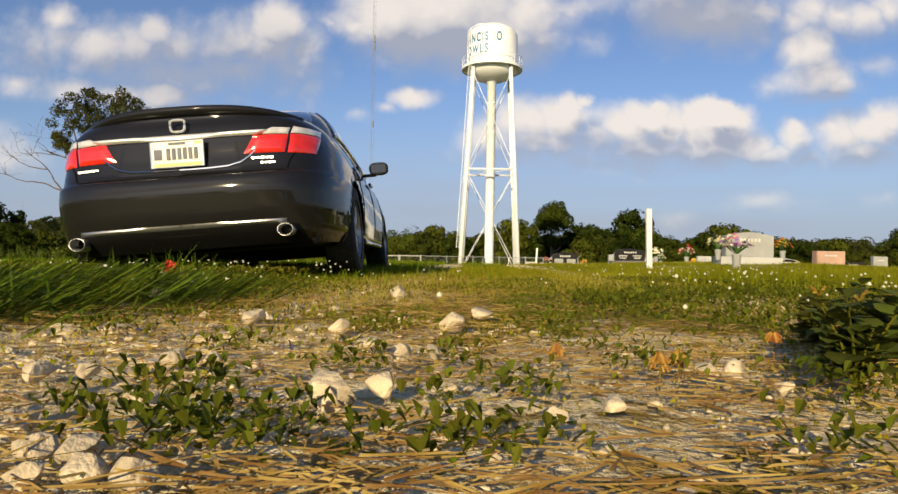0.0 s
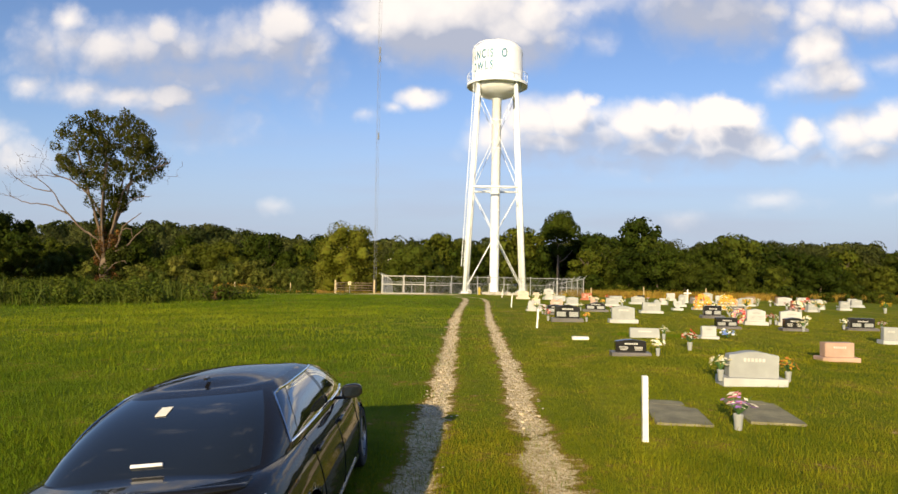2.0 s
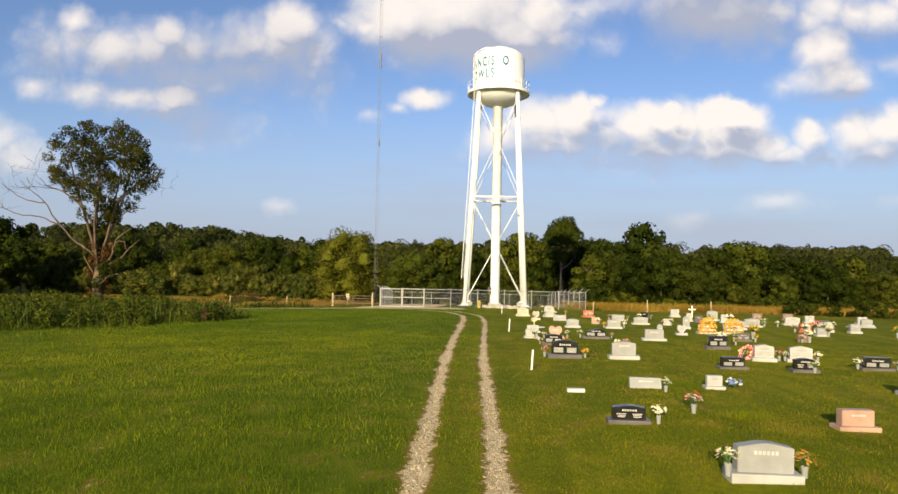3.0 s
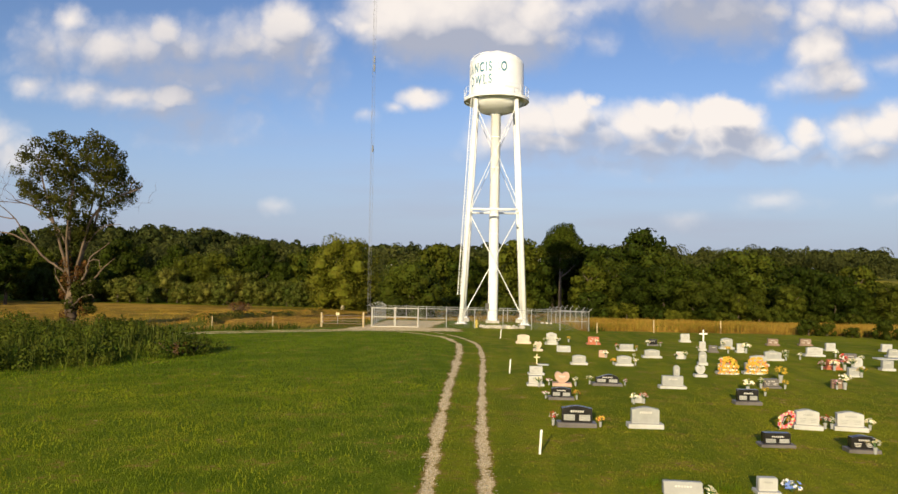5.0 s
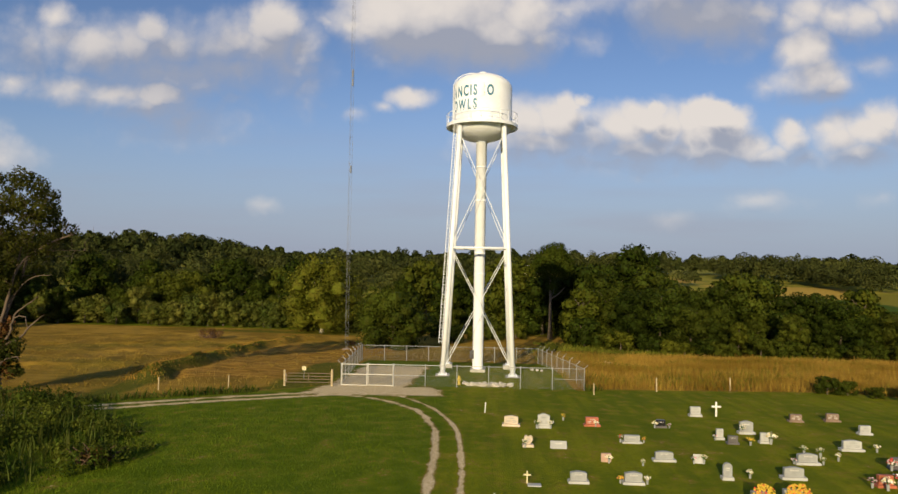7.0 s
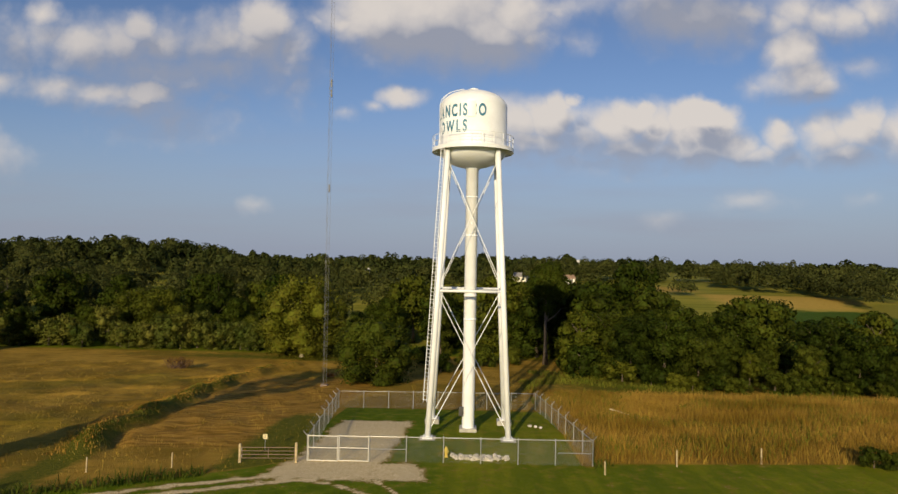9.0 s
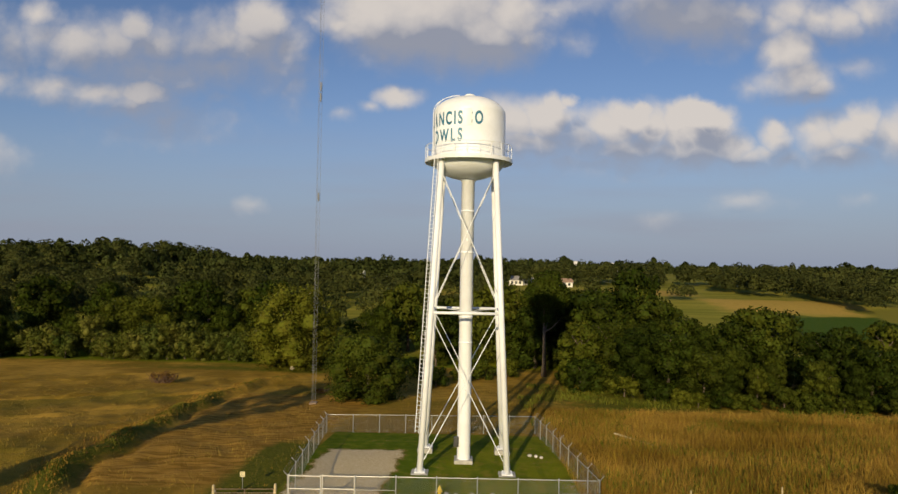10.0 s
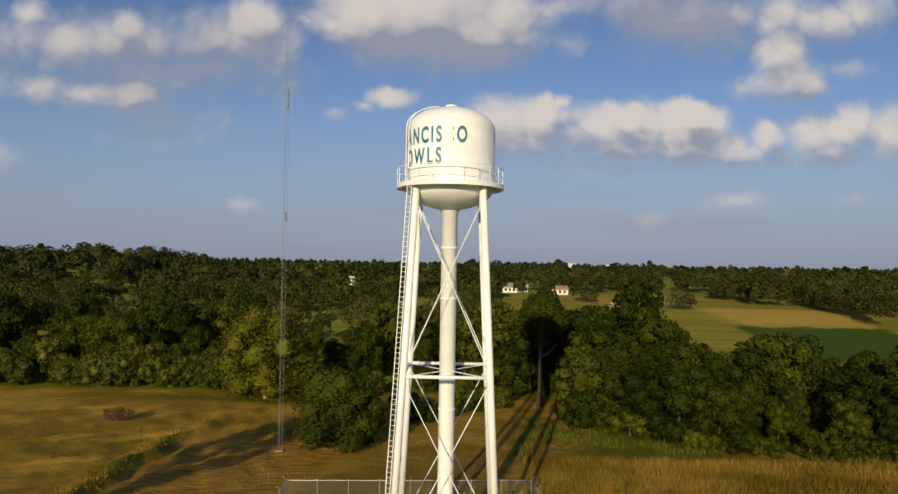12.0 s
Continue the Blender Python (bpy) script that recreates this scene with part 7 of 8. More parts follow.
# wood behind the tower
for k in range(24):
    x, y = random.uniform(-12, 24), random.uniform(142, 190)
    if abs(x - 15.9) < 4 and y < 150:
        continue
    wood(x, y, 0.6, 0.92)
for x, y in ((-3, 124), (1, 130), (-6, 132), (4, 134), (9, 137), (20, 122), (19, 128)):
    plant(random.choice(BUSH), x, y, random.uniform(1.1, 1.7), 1.1)
# wood beyond the left meadow
for k in range(34):
    x = -165 + k * 4.5 + random.uniform(-1.6, 1.6)
    wood(x, 163 + random.uniform(-4, 8) - (12 if x < -90 else 0), 0.50, 1.05, kinds=NEAR if x > -100 else BACK)
for k in range(24):
    x = -150 + k * 6.0 + random.uniform(-2.5, 2.5)
    wood(x, 178 + random.uniform(-4, 14), 0.75, 1.12)
for k in range(34):
    x = -112 + k * 2.25 + random.uniform(-0.8, 0.8)
    plant(random.choice(SHRUB), x, 151 + random.uniform(-2.5, 3), random.uniform(0.9, 1.4), random.uniform(0.8, 1.2))
for k in range(16):
    plant(random.choice(SHRUB), -36 + k * 1.6 + random.uniform(-0.5, 0.5), 146 + random.uniform(-2, 3), random.uniform(0.7, 1.05), random.uniform(0.8, 1.1))
for k in range(26):
    x, y = random.uniform(-140, -95), random.uniform(80, 150)
    wood(x, y, 0.8, 1.25)


def far_wood(name, regions, seed, label):
    """Distant woods: crowns built of large sprays, too far to tell one tree from the next."""
    rng = np.random.default_rng(seed)
    vs, fs, outs, n = [], [], [], 0
    for x0, x1, y0, y1, trees, size in regions:
        for _ in range(trees):
            x, y = rng.uniform(x0, x1), rng.uniform(y0, y1)
            h, w = rng.uniform(8, 17), rng.uniform(6, 15)
            if y > 0:
                h = max(4.0, min(h, (2.8 + 0.039 * y) * rng.uniform(0.55, 1.08) - on(x, y) + (14 if x < -150 else 0)))
            k = int(np.interp(y, [160, 300, 420, 900, 2500], [900, 560, 260, 80, 40]))
            d = rng.normal(size=(k, 3))
            d /= np.linalg.norm(d, axis=1, keepdims=True)
            d[:, 2] = np.abs(d[:, 2]) * 1.2 - 0.35
            clumps = rng.uniform(-1, 1, (5, 3)) * np.array([w * 0.26, w * 0.26, h * 0.20])
            clumps[0] = (0, 0, h * 0.16)
            which = rng.integers(0, 5, k)
            reach = rng.uniform(0.22, 0.36, 5)[which][:, None]
            c = np.array([x, y, on(x, y) + h * 0.52]) + clumps[which] + d * reach * np.array([w, w, h * 0.95])
            v, f = cards(c, d, 0.78 * size * rng.uniform(0.7, 1.3, k), rng)
            vs.append(v)
            fs.append(f + n)
            outs.append(d / np.linalg.norm(d, axis=1, keepdims=True))
            n += len(v)
    me = raw_mesh(name, np.concatenate(vs), np.concatenate(fs), [M["crown_hazed"]])
    soften(me, None, np.concatenate(outs))
    return tagged(new(name, me), label, "woods", kind="stuff")


far_wood("deep_woods", [(-190, 12, 180, 240, 80, 0.85), (-210, 12, 240, 315, 80, 1.1), (112, 190, 290, 375, 130, 1.1), (5, 112, 335, 400, 95, 1.1), (142, 146, 236, 292, 16, 0.8), (84, 90, 272, 276, 2, 0.8), (150, 260, 262, 285, 30, 0.9), (86, 160, 104, 138, 34, 0.7), (28, 58, 292, 306, 4, 1.1), (-290, -150, 380, 450, 60, 1.6)], 2, "green woodland beyond the meadow and along the fields")
far_wood("far_woods", [(-420, -40, 300, 520, 330, 2.2), (-40, 20, 300, 420, 50, 2.2), (180, 420, 360, 520, 110, 2.4), (-900, 200, 520, 900, 420, 3.6), (200, 900, 560, 1000, 240, 3.6),
                       (-1900, 2000, 1000, 1700, 650, 6.0), (-3200, 3300, 1700, 3000, 800, 9.0)], 3, "dark green distant woods along the horizon")
# added tree line behind the camera, never in view; acts only through reflected light
far_wood("woods_behind", [(-260, 260, -230, -190, 120, 2.4)], 4, "added line of trees behind the drive, out of view")


def snag():
    """The half-dead tree at the edge of the lawn: thick trunk, upright stems, bare low limbs, ragged crown."""
    x, y = -35.4, 57.6
    t = thing("old_tree", pose(x, y, on(x, y) - 0.1) @ Matrix.Scale(0.96, 4), "old half-dead tree with bare grey limbs and ragged green crown", "tree")
    r = random.Random(77)
    bm = bmesh.new()
    forks = []          # places that a branch can grow from: point, radius

    def limb(path, r0, r1, sides=7, keep=True):
        pts = [Vector(p) for p in path]
        fine, n = [], 4
        for i in range(len(pts) - 1):
            a, b, c, d = pts[max(i - 1, 0)], pts[i], pts[i + 1], pts[min(i + 2, len(pts) - 1)]
            for k in range(n):
                u = k / n
                q = 0.5 * (2 * b + (c - a) * u + (2 * a - 5 * b + 4 * c - d) * u * u + (3 * b - a - 3 * c + d) * u ** 3)
                fine.append(q + Vector((r.uniform(-1, 1), r.uniform(-1, 1), r.uniform(-1, 1))) * 0.05)
        fine.append(pts[-1])
        rad = [r0 + (r1 - r0) * i / (len(fine) - 1) for i in range(len(fine))]
        tube(bm, fine, rad, sides)
        if keep:
            forks.extend(zip(fine[n:], rad[n:]))

    limb([(0, 0, -0.4), (0.02, 0, 0.8), (-0.05, 0, 2.2), (0.05, 0.1, 3.8)], 0.62, 0.44, 12, False)
    for path, r0 in (([(-0.1, 0, 3.2), (-0.3, 0.1, 6.0), (-0.5, 0.2, 9.0), (-0.4, 0.1, 12.0), (-0.2, 0, 15.2)], 0.21),
                     ([(0.2, 0, 3.2), (0.6, -0.3, 5.4), (1.3, -0.4, 8.0), (2.2, -0.3, 10.6), (4.2, -0.2, 12.0), (6.0, 0, 12.8)], 0.16),
                     ([(0.1, 0.2, 3.6), (0.4, 0.6, 6.4), (1.3, 0.9, 9.4), (2.2, 0.8, 12.4), (3.0, 0.5, 15.0)], 0.16),
                     ([(-0.1, -0.2, 3.4), (-0.4, -0.7, 6.5), (-1.2, -1.0, 9.6), (-2.2, -0.9, 12.6), (-3.2, -0.6, 15.8)], 0.16),
                     ([(0, 0.3, 3.6), (-0.2, 1.2, 7.2), (0.3, 1.9, 10.6), (0.6, 2.1, 13.6)], 0.14),
                     ([(0.1, -0.3, 3.6), (0.3, -1.3, 7.2), (0.9, -2.0, 10.4), (1.4, -2.2, 13.2)], 0.14),
                     ([(-0.5, 0, 7.4), (-1.6, -0.2, 9.4), (-3.2, -0.3, 10.8), (-5.4, -0.2, 11.6)], 0.12)):
        limb(path, r0, 0.05)
    # leafy ends: each one is joined to the nearest fork below it
    ends, tries = [], 0
    while len(ends) < 190 and tries < 6000:
        tries += 1
        p = Vector((r.uniform(-6.0, 6.6), r.uniform(-4.4, 4.4), r.uniform(8.2, 17.9)))
        top = ((p.x - 0.1) / np.interp(p.z, [8, 10.5, 13, 15.5, 17.5], [2.4, 4.0, 5.3, 5.2, 4.2])) ** 2 + (p.y / 4.2) ** 2 + ((p.z - 13.2) / 5.0) ** 2
        if top > 1.0 or r.random() > 0.25 + 0.75 * top or noise.noise(p * 0.6) < -0.05:
            continue
        if p.x < -2.0 and p.z < 12 and r.random() < 0.5:
            continue
        if all((p - q).length > 0.75 for q in ends):
            ends.append(p)
    ends.sort(key=lambda p: (p - Vector((0, 0, 9))).length)
    bare = [Vector((r.uniform(-8.5, -4.5), r.uniform(-2, 2), r.uniform(11.0, 15.5))) for _ in range(16)] + [Vector((r.uniform(3.6, 7.0), r.uniform(-2, 2), r.uniform(11.0, 13.8))) for _ in range(16)]
    for p in ends + bare:
        q, rad = min(forks, key=lambda f: (f[0] - p).length + 2.0 * max(0.0, f[0].z + 0.4 - p.z))
        mid = (q + p) / 2 + Vector((r.uniform(-0.25, 0.25), r.uniform(-0.25, 0.25), -0.05 * (p - q).length + r.uniform(-0.1, 0.25)))
        r0 = min(rad * 0.75, 0.03 + 0.014 * (p - q).length)
        limb([q, mid, p], r0, 0.012, 5)
        for _ in range(2):
            d = (p - q).normalized() + Vector((r.uniform(-1, 1), r.uniform(-1, 1), r.uniform(-0.4, 0.9)))
            tube(bm, [p, p + d.normalized() * r.uniform(0.4, 0.9)], [0.014, 0.006], 4)
    # bare low limbs, broken off
    snags = []
    for path, r0 in (([(-0.2, 0, 4.6), (-1.4, 0, 5.6), (-3.0, 0.1, 6.6), (-4.6, 0.1, 8.4), (-6.0, 0.1, 10.2), (-7.4, 0.1, 11.3)], 0.14), ([(-4.2, 0.1, 7.8), (-6.2, 0, 8.6), (-8.4, 0.1, 8.8), (-10.0, 0.1, 9.4)], 0.08),
                     ([(-5.8, 0.1, 10.0), (-7.6, 0, 10.2), (-9.4, 0, 11.2)], 0.06), ([(0.9, -0.4, 3.8), (1.6, -0.6, 5.0), (2.0, -0.7, 6.3), (2.8, -0.7, 7.1), (3.9, -0.7, 7.9)], 0.13),
                     ([(2.0, -0.7, 6.2), (2.9, -0.7, 6.3), (3.2, -0.8, 5.3)], 0.07), ([(1.2, -0.5, 4.0), (2.6, -0.7, 4.7), (3.5, -0.8, 5.7), (4.5, -0.8, 6.5)], 0.12), ([(0.3, -0.5, 1.9), (1.3, -0.8, 2.8), (2.3, -0.9, 3.2), (2.7, -0.9, 2.9)], 0.10),
                     ([(1.0, -0.2, 7.2), (2.6, 0.0, 9.2), (4.4, 0.1, 9.6)], 0.06), ([(-0.3, -0.3, 3.2), (-1.0, -0.5, 4.4), (-1.3, -0.5, 5.6)], 0.09)):
        limb(path, r0, 0.025, 7, False)
        snags.append(Vector(path[-1]))
    for p in snags[:3] + snags[:3]:
        for _ in range(4):
            d = Vector((r.uniform(-1.0, 0.3), r.uniform(-0.6, 0.6), r.uniform(-0.2, 1))).normalized()
            limb([p, p + d * 0.6, p + d * r.uniform(1.0, 1.7) + Vector((0, 0, 0.15))], 0.02, 0.006, 4, False)
    part("trunk", bm, M["pale_bark"], t, "bare grey-brown trunk and limbs", True)
    lobes = [(p.x, p.y, p.z, *(3 * (r.uniform(0.28, 0.78),))) for p in ends]
    ob = new("crown", crown_mesh("crown", lobes, 21000, 0.20, M["old_leaves"], 79))
    ob.parent = t
    ivy = [(r.uniform(-1.1, 1.5), r.uniform(-0.8, 0.8), z, *(2 * (r.uniform(0.4, 0.85),)), r.uniform(0.5, 0.9)) for z in np.linspace(1.7, 5.2, 15)]
    ivy += [(2.3, -0.6, 4.1, 0.7, 0.6, 0.7), (1.9, -0.6, 3.3, 0.6, 0.6, 0.7), (0.1, 0, 7.0, 0.5, 0.5, 1.4), (0.5, 0, 8.6, 0.6, 0.6, 1.3)]
    ivy += [(r.uniform(-1.3, 1.6), r.uniform(-0.9, 0.9), z, *(2 * (r.uniform(0.35, 0.7),)), r.uniform(0.5, 0.9)) for z in np.linspace(5.2, 9.5, 12)]
    ob = new("ivy", crown_mesh("ivy", ivy, 6500, 0.20, M["old_leaves"], 80, 6))
    ob.parent = t
    vine = [(r.uniform(-0.9, 1.2), r.uniform(-0.8, 0.6), z, *(2 * (r.uniform(0.35, 0.6),)), r.uniform(0.5, 0.8)) for z in np.linspace(1.2, 6.0, 14)]
    ob = new("dead_vine", crown_mesh("dead_vine", vine, 2200, 0.17, M["dead_leaves"], 81, 5))
    ob.parent = t
    tagged(ob, "dry brown vine round the trunk")


snag()


# ---------------------------------------------------------------- far houses
def house(x, y, w, d, h, turn, label, roof="house_roof"):
    t = thing("house", pose(x, y, on(x, y), 0, 0, turn), label, "house", "far houses")
    bm = bmesh.new()
    box(bm, 0, 0, h / 2 - 0.3, w, d, h + 0.6, 0.02)
    part("wall", bm, M["house_wall"], t)
    bm = bmesh.new()
    rise = d * 0.34
    pr = [(-w / 2 - 0.4, -d / 2 - 0.4, h - 0.12), (-w / 2 - 0.4, d / 2 + 0.4, h - 0.12), (-w / 2 - 0.4, 0, h + rise)]
    a = [bm.verts.new(p) for p in pr]
    b = [bm.verts.new((-p[0], p[1], p[2])) for p in pr]
    bm.faces.new(a)
    bm.faces.new(b[::-1])
    for i in range(3):
        bm.faces.new((a[i], b[i], b[(i + 1) % 3], a[(i + 1) % 3]))
    part("roof", bm, M[roof], t)
    for k in range(3):
        win = new("window")
        win.parent = t
        win.matrix_local = pose((k - 1) * w * 0.28, -d / 2 - 0.02, h * 0.55)
        bm = bmesh.new()
        box(bm, 0, 0, 0, 1.1, 0.06, 1.3, 0.01)
        part("pane", bm, M["house_glass"], win)
        bm = bmesh.new()
        for sx, sz, px, pz in ((1.3, 0.1, 0, 0.68), (1.3, 0.1, 0, -0.68), (0.1, 1.3, -0.6, 0), (0.1, 1.3, 0.6, 0)):
            box(bm, px, -0.02, pz, sx, 0.08, sz)
        part("window_frame", bm, M["house_wall"], win)


house(62, 271, 6.4, 4.4, 1.5, 20, "pale single-storey farmhouse with light roof among fields", "granite_tan")
house(27, 345, 7, 6, 2.6, -8, "white farmhouse among distant trees", "house_roof")
house(33, 348, 5, 4, 2.3, 5, "small white outbuilding among distant trees", "house_wall")
house(48, 330, 8, 5, 2.4, 10, "pale low farm building with rusty roof", "rust")
house(-224, 444, 10, 7, 8.5, 15, "white house among distant woods", "house_roof")
house(-62, 410, 4, 4, 5.0, -20, "white house among distant woods", "house_wall")
house(190, 290, 12, 6, 2.6, 4, "white farm building beyond a green field", "house_wall")
house(150, 900, 14, 9, 9.0, 8, "white distant barn near the horizon", "house_wall")
house(205, 905, 10, 9, 9.0, 8, "white distant barn near the horizon", "house_wall")


# ---------------------------------------------------------------- grass, weeds, gravel
def blades(name, x, y, h, width, mat, seed, label, lean=0.45, category="grass", comb=None):
    """Grass blades, each bent over once and tapering to its tip."""
    rng = np.random.default_rng(seed)
    n = len(x)
    z = lay(x, y) - 0.01
    a = rng.uniform(0, 2 * math.pi, n)
    side = np.stack([np.cos(a), np.sin(a), np.zeros(n)], 1) * (width * 0.5)[:, None]
    b = rng.uniform(0, 2 * math.pi, n) if comb is None else rng.normal(comb, 0.45, n)
    l = np.abs(rng.normal(0, lean, n)) if comb is None else rng.uniform(0.55, 1.15, n) * lean
    tilt = np.stack([np.cos(b) * l, np.sin(b) * l, np.ones(n)], 1)
    tilt /= np.linalg.norm(tilt, axis=1, keepdims=True)
    drop = np.stack([np.cos(b) * l * 1.6, np.sin(b) * l * 1.6, np.clip(0.9 - 0.62 * l, -0.55, 0.75)], 1)
    drop /= np.linalg.norm(drop, axis=1, keepdims=True)
    p = np.stack([x, y, z], 1)
    mid = p + tilt * (h * 0.55)[:, None]
    tip = mid + drop * (h * 0.5)[:, None]
    verts = np.stack([p - side, p + side, mid + side * 0.8, mid - side * 0.8, tip], 1).reshape(-1, 3)
    base = np.arange(n)[:, None] * 5
    tri = np.concatenate([base + np.array([[0, 1, 2]]), base + np.array([[0, 2, 3]]), base + np.array([[3, 2, 4]])], 1).reshape(-1, 3)
    return tagged(new(name, raw_mesh(name, verts, tri, [mat])), label, category, kind="stuff")


grng = np.random.default_rng(8)


def scatter(x0, x1, y0, y1, per_m2):
    n = int((x1 - x0) * (y1 - y0) * per_m2)
    return grng.uniform(x0, x1, n), grng.uniform(y0, y1, n)


def lawn_patch(name, x0, x1, y0, y1, per_m2, lo, hi, wide, mat, label, clear=0.25, lean=0.45):
    x, y = scatter(x0, x1, y0, y1, per_m2)
    patchy = np.array([noise.noise((a * 0.7, b * 0.7, 4.0)) for a, b in zip(x, y)])
    r = rut_mask(x, y)
    keep = ((r + grng.normal(0, 0.12, len(x)) < clear) | (grng.random(len(x)) < np.interp(y, [0, 4, 9, 25], [0.5, 0.35, 0.15, 0.05]))) & (hay_mask(x, y) < 0.5)
    # nothing grows through slabs, or right at the eye at the start
    keep &= ~((np.abs(x - 3.52) < 0.34) & (np.abs(y - 8.5) < 0.72)) & ~((np.abs(x - 4.78) < 0.33) & (np.abs(y - 8.6) < 0.72))
    keep &= np.hypot(x - 0.6, y + 1.41) > 0.5
    rim = np.minimum(np.minimum(x - x0, x1 - x), np.minimum(y - y0 + 0.5, y1 - y))
    keep &= grng.random(len(x)) < np.clip(rim / (0.3 * min(x1 - x0, y1 - y0)) + 0.1 * patchy, 0.0, 1.0)
    x, y, patchy = x[keep], y[keep], patchy[keep]
    h = grng.uniform(lo, hi, len(x)) * (1 + 0.5 * patchy)
    near = np.clip(np.hypot(x - 0.6, y + 1.41) / 3.6, 0.25, 1) * np.interp(y, [0.5, 3.5], [0.62, 1.0])
    blades(name, x, y, h * near, wide * grng.uniform(0.6, 1.3, len(x)), mat, int(abs(x0) * 7 + abs(y0) * 13 + 1), label, lean)


lawn_patch("lawn_grass", -6, 0.4, -1.6, 7, 1700, 0.04, 0.11, 0.005, M["grass_lush"], "lush green uncut grass beside the drive", 0.25, 0.85)
lawn_patch("lawn_grass", -0.9, 2.3, -2.0, 8, 1700, 0.02, 0.055, 0.005, M["grass"], "short green grass between the ruts", 0.42)
lawn_patch("dry_grass", -0.8, 2.4, -1.3, 4.5, 1900, 0.02, 0.06, 0.003, M["straw_grass"], "short dry brown grass over the start of the drive", 0.75, 1.3)
lawn_patch("lawn_grass", 1.0, 8.5, -2.0, 8, 1100, 0.045, 0.11, 0.006, M["grass"], "green mown lawn grass beside the drive", 0.3)
lawn_patch("lawn_grass", -13, 1.0, 2, 17, 560, 0.05, 0.12, 0.008, M["grass_lush"], "lush green uncut grass beside the drive", 0.25, 0.8)
lawn_patch("lawn_grass", -12, -3, -2, 8, 340, 0.06, 0.14, 0.009, M["grass_lush"], "lush green uncut grass beside the drive", 0.25, 0.8)
lawn_patch("lawn_grass", -0.5, 15, 3, 18, 480, 0.03, 0.07, 0.008, M["grass"], "green mown lawn grass among the graves")
lawn_patch("lawn_grass", -22, 1.5, 11, 36, 140, 0.06, 0.14, 0.016, M["grass_lush"], "lush green uncut grass beside the drive", 0.25, 0.7)
lawn_patch("lawn_grass", -1, 24, 12, 36, 120, 0.03, 0.06, 0.014, M["grass"], "green mown lawn grass among the graves")
lawn_patch("lawn_grass", -32, 2, 26, 62, 60, 0.07, 0.16, 0.026, M["grass_lush"], "lush green uncut grass beside the drive", 0.25, 0.7)

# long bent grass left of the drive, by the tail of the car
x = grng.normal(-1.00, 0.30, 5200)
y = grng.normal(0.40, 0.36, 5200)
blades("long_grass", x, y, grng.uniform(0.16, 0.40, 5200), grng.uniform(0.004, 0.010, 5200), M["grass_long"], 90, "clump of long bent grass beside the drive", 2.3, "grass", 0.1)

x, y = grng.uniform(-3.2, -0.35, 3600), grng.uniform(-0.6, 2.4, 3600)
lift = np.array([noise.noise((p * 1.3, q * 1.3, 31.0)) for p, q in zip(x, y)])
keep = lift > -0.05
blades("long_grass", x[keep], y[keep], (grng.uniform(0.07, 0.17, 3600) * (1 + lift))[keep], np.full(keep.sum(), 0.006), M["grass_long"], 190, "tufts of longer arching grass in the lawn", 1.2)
for tx, ty, seed in ((6.5, 18.7, 301), (6.75, 14.8, 302), (5.1, 18.9, 303)):
    x, y = grng.normal(tx, 0.32, 260), grng.normal(ty, 0.14, 260)
    blades("grass_tuft", x, y, grng.uniform(0.08, 0.22, 260), np.full(260, 0.012), M["grass_lush"], seed, "uncut tuft of long grass beside a grave", 0.6)

# dry meadow grass
x, y = scatter(9.5, 75, 65, 104, 34)
keep = (hay_mask(x, y) > 0.5)
blades("meadow_grass", x[keep], y[keep], grng.uniform(0.45, 0.95, keep.sum()), grng.uniform(0.02, 0.045, keep.sum()), M["hay"], 91, "tall dry golden meadow grass")
x, y = scatter(-75, 10, 60, 128, 11)
keep = (hay_mask(x, y) > 0.5) & (np.array([noise.noise((p * 0.3, q * 0.3, 21.0)) for p, q in zip(x, y)]) > grng.uniform(-0.4, 0.4, len(x)))
blades("meadow_grass", x[keep], y[keep], grng.uniform(0.10, 0.26, keep.sum()), grng.uniform(0.03, 0.06, keep.sum()), M["cut_hay"], 92, "cut dry golden meadow grass", 1.3)
x, y = scatter(9, 60, 63, 130, 9)
keep = (hay_mask(x, y) > 0.5) & (np.array([noise.noise((a * 0.09, b * 0.12, 9.0)) for a, b in zip(x, y)]) > 0.05)
blades("meadow_weeds", x[keep], y[keep], grng.uniform(0.4, 0.8, keep.sum()), grng.uniform(0.05, 0.10, keep.sum()), M["weed_tall"], 93, "green weeds among dry meadow grass")

y = 64 + 66 * grng.random(5200)
bed = ditch_line(y) - 1.5
tall = np.array([noise.noise((q * 0.30, 3.0, 1.0)) for q in y])
keep = tall > -0.05
blades("ditch_weeds", (bed + grng.normal(0, 0.75, 5200))[keep], y[keep], (grng.uniform(0.06, 0.20, 5200) * (1 + tall))[keep], grng.uniform(0.03, 0.07, 5200)[keep], M["weed_tall"], 99, "dark weeds along the bank of a shallow ditch in the meadow", 0.6, "weeds")
x = bed + np.where(grng.random(5200) < 0.6, -1.7, 0.3) + grng.normal(0, 0.6, 5200)
blades("bank_grass", x[::2], y[::2], grng.uniform(0.15, 0.4, 2600), grng.uniform(0.03, 0.06, 2600), M["cut_hay"], 100, "long dry grass on the banks of the ditch", 0.7)


